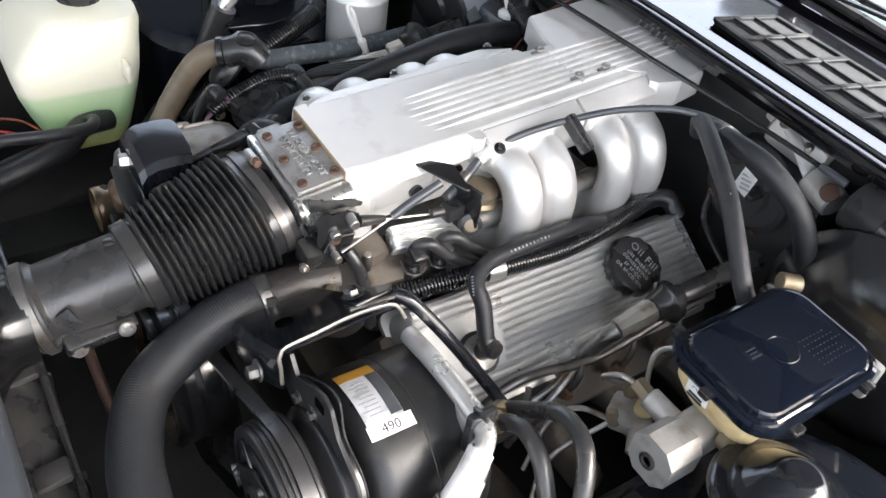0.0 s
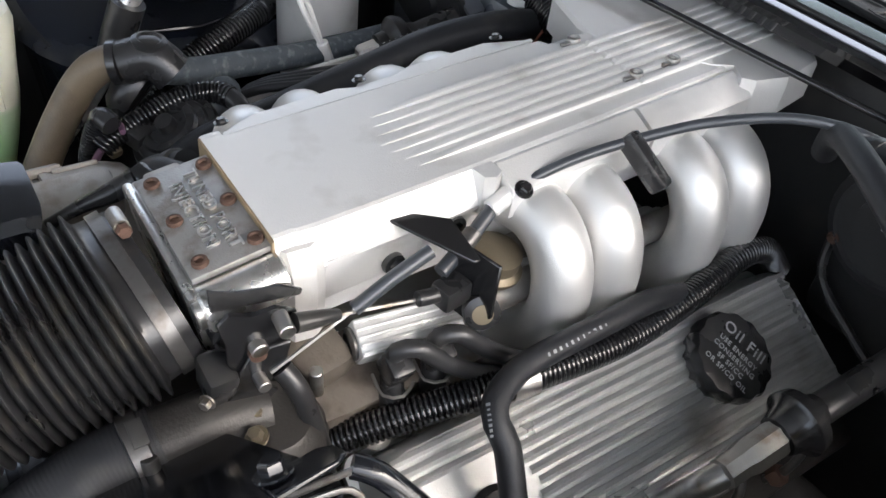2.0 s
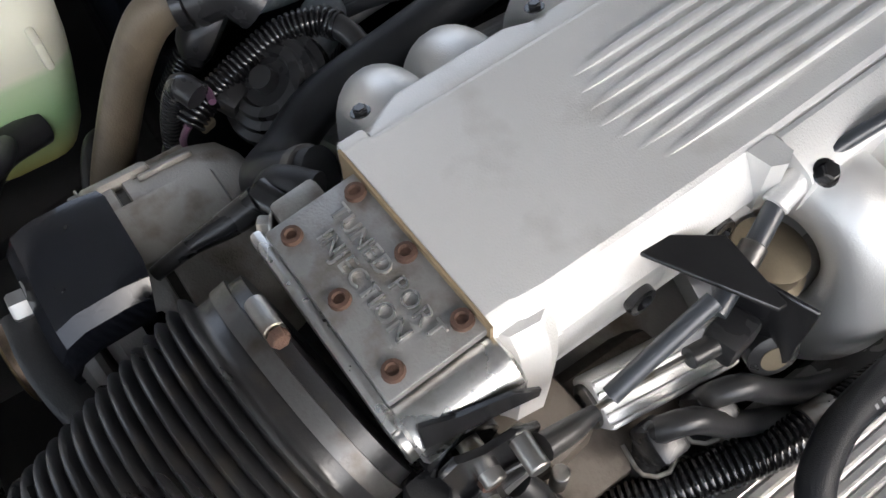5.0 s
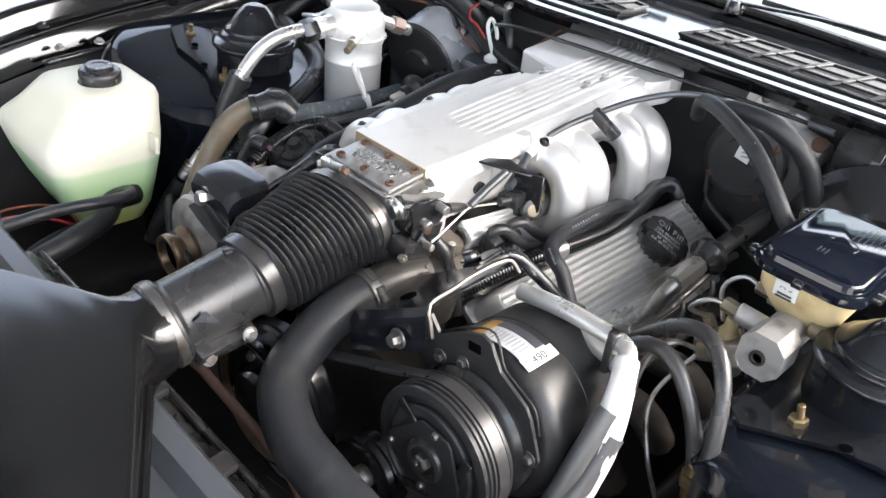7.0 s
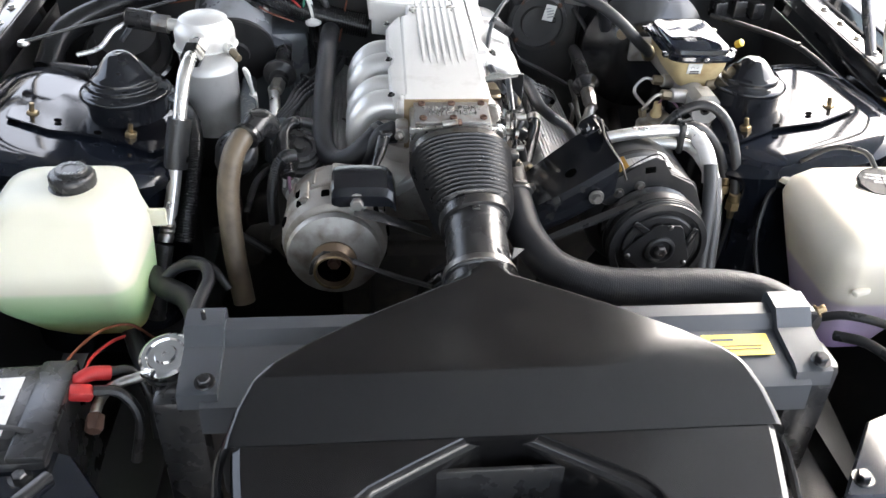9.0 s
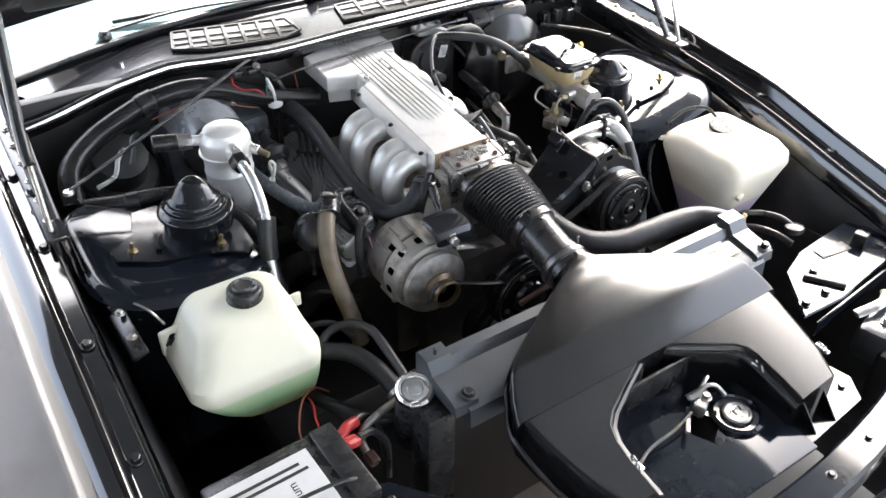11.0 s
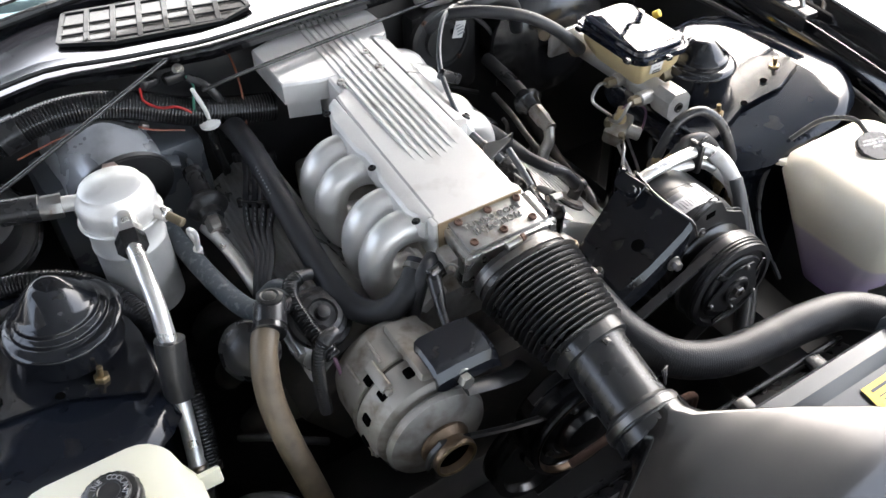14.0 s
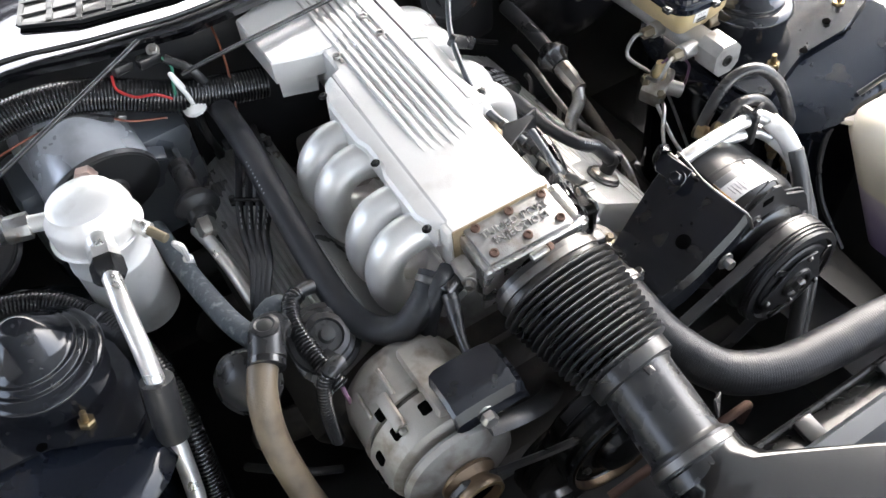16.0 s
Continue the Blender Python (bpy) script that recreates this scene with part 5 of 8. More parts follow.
part("orange_wire", tube([(-0.555, -0.335, 0.615), (-0.560, -0.300, 0.630), (-0.530, -0.245, 0.640), (-0.492, -0.215, 0.632), (-0.46, -0.21, 0.60)], 0.0022, 6, 0.008), ORANGE, bw)
part("red_wire", tube([(-0.52, -0.345, 0.62), (-0.525, -0.300, 0.636), (-0.510, -0.250, 0.628), (-0.50, -0.20, 0.60)], 0.0024, 6, 0.008), RED, bw)
part("red_boot", tube([(-0.520, -0.372, 0.664), (-0.500, -0.362, 0.672), (-0.478, -0.352, 0.664)], 0.010, 10, 0.006), RED, bw, "red rubber terminal boot")
part("black_lead", tube([(-0.480, -0.350, 0.664), (-0.455, -0.340, 0.655), (-0.435, -0.350, 0.62), (-0.43, -0.37, 0.56)], 0.0065, 10, 0.008), RUBBER, bw)

# ---- alternator ----
alt = thing("alternator", "grimy cast alternator with a bronze pulley", "alternator", (-0.196, -0.09, 0.62))
AX = Vector((-0.190, -0.018, 0.710))
F = (0, -1, 0)
part("rear_housing", lathe([(0.03, -0.014), (0.062, -0.010), (0.074, 0.000), (0.078, 0.012), (0.080, 0.020), (0.080, 0.062), (0.0815, 0.064), (0.0815, 0.070), (0.079, 0.071)], AX, F, 48), ALT, alt, "pale cast rear housing")
part("stator", lathe([(0.074, 0.068), (0.0775, 0.070), (0.0775, 0.078), (0.074, 0.080)], AX, F, 48), DARK, alt)
part("front_housing", lathe([(0.079, 0.077), (0.0815, 0.078), (0.0815, 0.084), (0.080, 0.086), (0.080, 0.108), (0.076, 0.122), (0.064, 0.130), (0.030, 0.134)], AX, F, 48), ALT, alt, "cast front housing")
part("fan", lathe([(0.050, 0.132), (0.070, 0.135), (0.0715, 0.139), (0.068, 0.146), (0.048, 0.154), (0.036, 0.156)], AX, F, 44), DULL_ALU, alt, "dull fan disc")
part("pulley", lathe([(0.020, 0.152), (0.030, 0.155), (0.034, 0.158), (0.034, 0.162), (0.026, 0.170), (0.026, 0.174), (0.030, 0.180), (0.0300, 0.186), (0.0290, 0.188), (0.0262, 0.188), (0.0252, 0.186), (0.0245, 0.160), (0.008, 0.159)], AX, F, 44), PULLEY, alt, "worn bronze coloured pulley")
part("pulley_rim", lathe([(0.0256, 0.1875), (0.0290, 0.1880), (0.0293, 0.1893), (0.0275, 0.1902), (0.0256, 0.1896), (0.0256, 0.1875)], AX, F, 44, caps=False), BRASS, alt, "bright worn pulley rim")
# black lining paints the shade inside the pulley cup
part("pulley_bore", lathe([(0.0243, 0.1605), (0.0244, 0.1780), (0.0236, 0.1780), (0.0232, 0.1615), (0.012, 0.1612)], AX, F, 30), HOLE_SHADE, alt)
part("pulley_nut", lathe([(0.010, 0.159), (0.010, 0.168), (0.007, 0.171), (0.004, 0.171)], AX, F, 6), RUST, alt)
# vent slots and case windows: solid black blocks coloured as shaded openings
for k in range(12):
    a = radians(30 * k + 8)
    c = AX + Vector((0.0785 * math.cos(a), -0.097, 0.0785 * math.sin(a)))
    part("vent_slot", box(c, (0.010, 0.016, 0.013), (0, -math.degrees(a), 0), 0.003), HOLE_SHADE, alt)
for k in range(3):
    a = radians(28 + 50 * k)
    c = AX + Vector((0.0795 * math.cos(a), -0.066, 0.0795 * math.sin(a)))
    part("case_window", box(c, (0.008, 0.014 + 0.006 * (k % 2), 0.022), (0, -math.degrees(a), 0), 0.003), HOLE_SHADE, alt)
for k in range(4):
    a = radians(90 * k + 32)
    c = AX + Vector((0.081 * math.cos(a), -0.074, 0.081 * math.sin(a)))
    part("case_lug", box(c, (0.010, 0.050, 0.016), (0, -math.degrees(a), 0), 0.004), ALT, alt)
    part("lug_bolt", hex_bolt(c + Vector((0, -0.024, 0)), F, 0.005, 0.008), STEEL, alt)
for a in (60, 85, 112, 140):
    c = AX + Vector((0.0805 * math.cos(radians(a)), -0.040, 0.0805 * math.sin(radians(a))))
    part("casting_rib", box(c, (0.006, 0.040, 0.005), (0, -a, 0), 0.002), ALT, alt)
part("mount_ear", box((-0.170, -0.085, 0.787), (0.050, 0.10, 0.020), (0, 8, 0), 0.006), ALT, alt)
part("terminal_plug", box((-0.265, -0.015, 0.764), (0.018, 0.013, 0.010), (0, 20, 20), 0.003), DULL_BRASS, alt)
part("rear_plug", box((-0.262, 0.010, 0.775), (0.022, 0.022, 0.022), (10, 20, 30), 0.004), PLASTIC, alt)
part("rear_lead", tube([(-0.250, -0.006, 0.790), (-0.268, -0.004, 0.788), (-0.280, -0.012, 0.770), (-0.284, -0.03, 0.74)], 0.003, 8, 0.006), PALE_W, alt)

br = thing("alternator_bracket", "black folded steel alternator bracket with a bolt", "bracket", (-0.15, -0.12, 0.82))
rings = []
for x, dz, cut in ((-0.190, -0.005, 0.010), (-0.186, -0.001, 0.003), (-0.178, 0.0, 0.0), (-0.150, 0.001, 0.0), (-0.122, 0.0, 0.0), (-0.110, -0.002, 0.002), (-0.102, -0.010, 0.006), (-0.098, -0.022, 0.010)):
    rings.append([(x, y, z + dz) for y, z in sheet([(-0.102 - cut, 0.824), (-0.120, 0.8265), (-0.146, 0.8255), (-0.157, 0.821), (-0.163, 0.812), (-0.165 + cut * 0.3, 0.797 + cut)], 0.004)])
part("bracket_sheet", loft(rings), ENAMEL, br, "", 26)
part("bracket_hole", lathe([(0.006, 0), (0.006, 0.001), (0.0045, 0.0012)], (-0.152, -0.1145, 0.8270), (0, 0, 1), 16), HOLE_SHADE, br)
part("bracket_bolt", hex_bolt((-0.154, -0.165, 0.803), (0, -1, 0.15), 0.0095, 0.014), STEEL, br)
part("slot_arm", tube([(-0.158, -0.176, 0.795), (-0.12, -0.178, 0.785), (-0.08, -0.17, 0.765), (-0.05, -0.15, 0.74)], 0.012, 8, 0.01, flat=0.35), DULL_BLACK, br)

# ---- compressor ----
comp = thing("compressor", "gloss black air conditioning compressor with a white label", "compressor", (0.29, -0.06, 0.63))
CX = Vector((0.2945, 0.012, 0.7285))
part("shell", lathe([(0.05, -0.006), (0.080, 0.0), (0.090, 0.008), (0.093, 0.018), (0.093, 0.104), (0.0915, 0.112), (0.086, 0.120), (0.076, 0.124), (0.05, 0.126)], CX, F, 64), DULL_BLACK, comp, "smooth black drum")
part("seam", lathe([(0.0925, 0.060), (0.0938, 0.061), (0.0938, 0.064), (0.0925, 0.065)], CX, F, 64, caps=False), DULL_BLACK, comp)
part("front_head", lathe([(0.070, 0.122), (0.074, 0.126), (0.074, 0.146), (0.060, 0.158)], CX, F, 48), SATIN, comp)
part("pulley", lathe([(0.058, 0.160), (0.074, 0.162), (0.0765, 0.165), (0.0765, 0.168), (0.0725, 0.169), (0.0725, 0.1845), (0.0765, 0.1855), (0.0765, 0.1880), (0.0738, 0.1890), (0.0738, 0.1905), (0.0760, 0.1915), (0.0760, 0.1935), (0.0733, 0.1945), (0.0733, 0.1960), (0.0752, 0.1970), (0.0745, 0.2000), (0.0660, 0.2015), (0.0640, 0.1960), (0.0560, 0.1955)], CX, F, 64), DULL_BLACK, comp, "grooved black pulley", 30)
part("clutch_plate", lathe([(0.050, 0.194), (0.0560, 0.196), (0.0560, 0.2000), (0.0535, 0.2020), (0.0450, 0.2020), (0.0435, 0.2000), (0.020, 0.2000)], CX, F, 48), DULL_BLACK, comp, "", 30)
part("hub_plate", plate([(-0.010, 0.044), (0.025, 0.042), (0.030, 0.037), (0.049, -0.016), (0.046, -0.026), (0.040, -0.031), (-0.002, -0.042), (-0.010, -0.041), (-0.050, -0.017), (-0.055, -0.009), (-0.053, 0.000)], 0.0035, pose(CX.x, CX.y - 0.2030, CX.z, 90, 0, 0), 0.001), DULL_BLACK, comp, "three cornered clutch hub plate")
part("hub_boss", lathe([(0.0225, 0.205), (0.0235, 0.207), (0.0225, 0.2105), (0.0190, 0.2120), (0.0165, 0.2110), (0.0155, 0.2080), (0.010, 0.2080)], CX, F, 32), DULL_BLACK, comp)
part("hub_nut", lathe([(0.0100, 0.206), (0.0100, 0.2145), (0.0075, 0.2165), (0.0050, 0.2165), (0.0045, 0.2140)], CX, F, 6), CLAMP, comp)
for x, z in ((0.010, 0.040), (0.041, -0.024), (-0.001, -0.036), (-0.048, -0.009)):
    part("clutch_rivet", lathe([(0.0042, 0), (0.0045, 0.002), (0.0030, 0.0045), (0.001, 0.005)], CX + Vector((x, -0.2065, z)), F, 14), CLAMP, comp)
for x, z, a in ((0.0445, 0.018, -70), (-0.030, 0.036, 35), (-0.012, -0.050, -20)):
    part("clutch_strap", box(CX + Vector((x, -0.2035, z)), (0.036, 0.003, 0.010), (0, a, 0), 0.001), SATIN, comp)


def drum_patch(a0, a1, y0, y1, lift):
    """A thin curved label on the compressor's drum."""
    r = 0.0930 + lift
    rings = [[(CX.x + (r + e) * math.cos(a), y, CX.z + (r + e) * math.sin(a)) for e, ang in ((0.0005, np.linspace(a1, a0, 10)), (0.0, np.linspace(a0, a1, 10))) for a in ang] for y in (y0, y1)]
    return loft(rings)


lab = part("label", drum_patch(1.26, 1.93, -0.062, -0.100, 0.0004), AGED_LABEL, comp, "worn white label with an amber strip")
part("label_strip", drum_patch(1.93, 2.10, -0.062, -0.100, 0.0004), AMBER, lab)
part("label_band", drum_patch(1.36, 1.92, -0.0625, -0.074, 0.0010), SHROUD, lab)
part("label_tab", drum_patch(1.18, 1.33, -0.056, -0.102, 0.0012), LABEL, lab)
for k in range(9):
    part("print_line", drum_patch(1.42 + 0.052 * k, 1.430 + 0.052 * k, -0.079, -0.093 - 0.004 * (k % 2), 0.0010), GREY_LABEL, lab)
lettering("490", 0.013, pose(CX.x + 0.0950 * math.cos(1.255), -0.079, CX.z + 0.0950 * math.sin(1.255), 18, 0, 90), INK, lab, 0.0002)
part("end_plate", plate([(0.196, 0.782), (0.198, 0.815), (0.220, 0.832), (0.234, 0.814), (0.262, 0.836), (0.289, 0.849), (0.302, 0.845), (0.309, 0.832), (0.316, 0.820), (0.336, 0.811), (0.354, 0.803), (0.362, 0.792), (0.368, 0.774), (0.380, 0.752), (0.377, 0.742), (0.363, 0.738), (0.350, 0.750), (0.337, 0.761), (0.310, 0.772), (0.270, 0.776), (0.225, 0.768)], 0.004, pose(0, -0.126, 0, 90, 0, 0), 0.001), DULL_BLACK, comp, "stamped black front plate with a wavy edge")
part("plate_lip", tube([(0.234, -0.124, 0.815), (0.262, -0.122, 0.837), (0.289, -0.120, 0.850), (0.301, -0.120, 0.846), (0.309, -0.121, 0.832), (0.317, -0.122, 0.820), (0.337, -0.122, 0.811), (0.355, -0.122, 0.803), (0.363, -0.122, 0.792), (0.369, -0.122, 0.774)], 0.0012, 8, 0.006), DULL_BLACK, comp)
part("plate_slot", box((0.283, -0.1305, 0.829), (0.016, 0.002, 0.010), (0, -8, 0), 0.0008), HOLE_SHADE, comp)
for x, z in ((0.3683, 0.7483), (0.2707, 0.8016), (0.2400, 0.7900)):
    part("plate_bolt", hex_bolt((x, -0.1295, z), F, 0.0055, 0.006), CLAMP, comp)

cb = thing("compressor_bracket", "black stamped steel compressor bracket with a round hole", "bracket", (0.17, -0.09, 0.80))
top = []
for x, yf, yr in ((0.086, -0.096, -0.074), (0.098, -0.125, -0.056), (0.116, -0.148, -0.049), (0.155, -0.152, -0.037), (0.190, -0.151, -0.027), (0.212, -0.150, -0.024), (0.229, -0.147, -0.030)):
    z0 = 0.815 + 0.64 * (x - 0.172)
    rows = [(x, yf + 0.005, z0 - 0.055), (x, yf, z0 - 0.010), (x, yf + 0.006, z0), (x, (yf + yr) / 2, z0 + 0.004), (x, yr, z0 + 0.008)]
    top.append(rows + [(p[0], p[1] + (0.004 if k < 2 else 0), p[2] - (0.004 if k > 1 else 0)) for k, p in list(enumerate(rows))[::-1]])
part("bracket_sheet", loft(top), ENAMEL, cb)
part("top_tab", plate([(-0.013, -0.022), (0.013, -0.022), (0.013, 0.016), (0.008, 0.024), (-0.006, 0.024), (-0.013, 0.016)], 0.004, pose(0.2065, -0.042, 0.856, 0, -33, 6), 0.001), ENAMEL, cb)
part("top_bolt", hex_bolt((0.200, -0.056, 0.8570), (-0.54, 0, 0.84), 0.0075, 0.010), ENAMEL, cb)
part("hole_rim", lathe([(0.0095, -0.0005), (0.0095, 0.0004), (0.008, 0.0006)], (0.167, -0.112, 0.8155), (-0.53, -0.05, 0.84), 20), HOLE_SHADE, cb)
part("edge_strip", tube([(0.242, -0.147, 0.822), (0.236, -0.146, 0.838), (0.229, -0.142, 0.853), (0.225, -0.105, 0.855), (0.223, -0.075, 0.858), (0.226, -0.045, 0.862), (0.230, -0.026, 0.861), (0.238, -0.018, 0.847)], 0.0022, 8, 0.006, flat=0.7), CLAMP, cb, "worn bare bracket edge")
part("side_bolt", hex_bolt((0.199, -0.152, 0.797), (0, -1, 0.1), 0.0075, 0.012), CLAMP, cb)
part("tab_edge", tube([(0.2170, -0.068, 0.8605), (0.2185, -0.040, 0.8612), (0.2200, -0.014, 0.8605)], 0.0022, 8, 0.006), CLAMP, cb)
part("upper_brace", tube([(0.216, -0.018, 0.859), (0.225, -0.006, 0.854), (0.243, 0.013, 0.831), (0.261, 0.031, 0.806), (0.295, 0.066, 0.752), (0.325, 0.095, 0.70)], 0.0072, 10, 0.008), ENAMEL, cb, "black bent brace tube")

# drive belts and lower pulleys
belt = thing("drive_belt", "worn black ribbed drive belt round the compressor pulley", "belt", (0.05, -0.18, 0.55), "drive belts")


def belt_loop(pts, y0, y1, h=0.0022):
    """A flat band along a line in the plane of the pulleys."""
    rings = []
    for k, (x, z) in enumerate(pts):
        a, b = pts[max(k - 1, 0)], pts[min(k + 1, len(pts) - 1)]
        n = Vector((a[1] - b[1], b[0] - a[0])).normalized() * h
        rings.append([(x + n.x, y0, z + n.y), (x + n.x, y1, z + n.y), (x - n.x, y1, z - n.y), (x - n.x, y0, z - n.y)])
    return loft(rings)


wrap = [(CX.x + 0.0752 * math.cos(radians(a)), CX.z + 0.0752 * math.sin(radians(a))) for a in range(-53, 117, 10)]
part("belt_run", belt_loop([(-0.02, 0.418), (0.041, 0.432)] + wrap + [(0.056, 0.696), (0.030, 0.700), (0.010, 0.700), (-0.020, 0.691), (-0.045, 0.672)], -0.1575, -0.1715), RUBBER, belt)
belt2 = thing("drive_belt", "worn black drive belt on the alternator", "belt", (-0.1, -0.19, 0.55), "drive belts")
part("belt_run", tube([(-0.224, -0.192, 0.700), (-0.220, -0.192, 0.718), (-0.208, -0.192, 0.730), (-0.190, -0.192, 0.732), (-0.10, -0.192, 0.690), (-0.02, -0.192, 0.66)], 0.0055, 6, 0.012, flat=0.6), RUBBER, belt2)
fanp = thing("engine_pulley", "large black pressed fan pulley with a worn bright ring", "pulley", (0.02, -0.18, 0.52), "engine pulleys")
FP = Vector((0.020, -0.150, 0.611))
part("rim", lathe([(0.045, 0), (0.086, 0.002), (0.088, 0.006), (0.088, 0.024), (0.084, 0.028), (0.088, 0.032), (0.088, 0.044), (0.082, 0.048), (0.088, 0.052), (0.089, 0.058), (0.087, 0.061), (0.080, 0.060), (0.076, 0.050), (0.066, 0.047), (0.062, 0.052), (0.050, 0.054), (0.046, 0.046), (0.030, 0.044)], FP, F, 56), GLOSSY, fanp, "", 30)
part("worn_ring", lathe([(0.0765, 0.0525), (0.0785, 0.0580), (0.0800, 0.0612), (0.0815, 0.0622), (0.0800, 0.0600)], FP, F, 56, caps=False), PULLEY, fanp, "worn bronze ring")
part("dome", lathe([(0.044, 0.044), (0.044, 0.058), (0.038, 0.068), (0.022, 0.074), (0.004, 0.076)], FP, F, 36), GLOSSY, fanp)
for a in (20, 110, 200, 290):
    part("hub_bolt", hex_bolt(FP + Vector((0.058 * math.cos(radians(a)), -0.052, 0.058 * math.sin(radians(a)))), F, 0.005, 0.006), CLAMP, fanp)
for x, z, r in ((-0.01, 0.50, 0.085), (0.16, 0.56, 0.05)):
    pw = thing("engine_pulley", "dark grooved engine pulley", "pulley", (x, -0.15, z - r), "engine pulleys")
    part("rim", lathe([(r * 0.5, 0), (r, 0.002), (r, 0.008), (r * 0.92, 0.014), (r, 0.020), (r * 0.92, 0.026), (r, 0.032), (r, 0.038), (r * 0.85, 0.040), (r * 0.8, 0.030), (r * 0.25, 0.026), (r * 0.2, 0.038), (r * 0.1, 0.038)], (x, -0.122, z), F, 36), SATIN, pw)
    part("hub", lathe([(r * 0.30, 0.026), (r * 0.30, 0.036), (r * 0.24, 0.040), (r * 0.08, 0.041)], (x, -0.122, z), F, 24), DULL_ALU, pw, "worn hub")

# fan shroud behind the radiator and a thin pipe over it
fsh = thing("fan_shroud", "dark slate moulded fan shroud behind the radiator", "fan shroud", (0.05, -0.35, 0.30))
part("shell", loft([[(x, y, z) for y, z in sheet([(-0.372, 0.708), (-0.350, 0.704), (-0.331, 0.698), (-0.325, 0.690), (-0.322, 0.64), (-0.318, 0.45)], 0.004)] for x in np.linspace(-0.30, 0.37, 9)]), PLASTIC, fsh)
part("edge_bead", tube([(-0.30, -0.326, 0.702), (0.0, -0.325, 0.702), (0.37, -0.325, 0.702)], 0.0045, 8, 0.05), PLASTIC, fsh)
for x in (-0.12, 0.03, 0.165, 0.30):
    part("shroud_rib", box((x, -0.3215, 0.645), (0.012, 0.010, 0.09), bevel=0.003), PLASTIC, fsh)
    part("shroud_tab", box((x, -0.345, 0.708), (0.026, 0.034, 0.010), (8, 0, 0), 0.003), PLASTIC, fsh)
solid("cooler_pipe", tube([(-0.06, -0.270, 0.672), (0.0, -0.274, 0.690), (0.06, -0.275, 0.688), (0.12, -0.272, 0.676), (0.17, -0.262, 0.64), (0.19, -0.25, 0.56)], 0.0058, 10, 0.01), RUST, "thin rusty brown pipe low behind the radiator", "pipe")

# ---- strut mounts ----
for s in (-1, 1):
    sm = thing("strut_mount", "black strut mount plate with a ringed dome", "strut mount", (s * 0.56, 0.15, 0.78), "strut mounts")
    m = pose(s * 0.56, 0.15, 0.788, 0, -s * 11, 0)
    part("mount_plate", plate([(s * x, y) for x, y in ((-0.075, -0.105), (0.01, -0.075), (0.09, -0.085), (0.16, -0.062), (0.165, -0.03), (0.11, 0.02), (0.09, 0.10), (0.0, 0.13), (-0.08, 0.10), (-0.10, 0.0), (-0.095, -0.08))][::s], 0.005, m, 0.0015), ENAMEL, sm)
    ringed = [(0.066, 0.0), (0.066, 0.030), (0.072, 0.034), (0.0745, 0.038), (0.073, 0.043), (0.066, 0.047), (0.060, 0.048), (0.0585, 0.051), (0.0595, 0.054), (0.058, 0.057), (0.0525, 0.059), (0.051, 0.061), (0.0515, 0.064), (0.050, 0.067), (0.046, 0.069), (0.041, 0.076), (0.032, 0.088), (0.024, 0.097), (0.017, 0.103), (0.010, 0.1055), (0.003, 0.104)]
    drum = [(0.061, 0.0), (0.061, 0.048), (0.0645, 0.050), (0.066, 0.053), (0.065, 0.057), (0.058, 0.062), (0.0505, 0.063), (0.0495, 0.066), (0.0505, 0.069), (0.049, 0.072), (0.044, 0.0735), (0.0415, 0.076), (0.033, 0.086), (0.023, 0.095), (0.018, 0.099), (0.012, 0.101), (0.004, 0.101)]
    part("dome", lathe(ringed if s < 0 else drum, (-0.542, 0.158, 0.798) if s < 0 else (0.556, 0.175, 0.782), (0, 0, 1), 56), ENAMEL, sm, "ringed black dome", 55)
    for x, y, z in ((0.527, 0.085, 0.789), (0.685, 0.112, 0.815)):
        b = part("stud", hex_bolt((s * x, y, z - 0.006), (-s * 0.2, 0, 1), 0.010, 0.012), BRASS, sm, "yellow zinc nut on its stud")
        part("thread", cyl((s * x, y, z + 0.002), (s * (x - 0.004), y, z + 0.020), 0.004, 10), BRASS, b)
    # slots are flat black discs, their inner shade put into the colour
    for x, y, z in ((0.575, 0.075, 0.7985), (0.640, 0.095, 0.8115)):
        part("slot", lathe([(0.006, 0), (0.006, 0.001), (0.001, 0.0012)], (s * x, y, z), (-s * 0.2, 0, 1), 14), HOLE_SHADE, sm)

# ---- accumulator ----
acc = thing("accumulator", "silver aluminium air conditioning accumulator canister", "canister", (-0.415, 0.30, 0.72))
AC = Vector((-0.424, 0.284, 0.704))
part("canister", lathe([(0.046, 0), (0.050, 0.006), (0.050, 0.118), (0.0515, 0.120), (0.0515, 0.124), (0.050, 0.126), (0.050, 0.150), (0.0525, 0.156), (0.0530, 0.190), (0.0505, 0.200), (0.044, 0.206), (0.042, 0.214), (0.034, 0.219), (0.004, 0.221)], AC, (0, 0, 1), 40), CANISTER, acc)
fit1 = part("side_fitting", cyl((-0.459, 0.296, 0.897), (-0.500, 0.306, 0.901), 0.011), CANISTER, acc)
part("fitting_nut", lathe([(0.017, 0), (0.017, 0.026), (0.014, 0.03)], (-0.488, 0.303, 0.899), (-1, 0.15, 0.1), 8), STEEL, fit1)
part("pressure_switch", cyl((-0.513, 0.309, 0.902), (-0.563, 0.320, 0.906), 0.018), PLASTIC, fit1, "black pressure switch plug")
f2 = part("front_port", cyl((-0.424, 0.256, 0.892), (-0.428, 0.215, 0.888), 0.017), PIPE_ALU, acc)
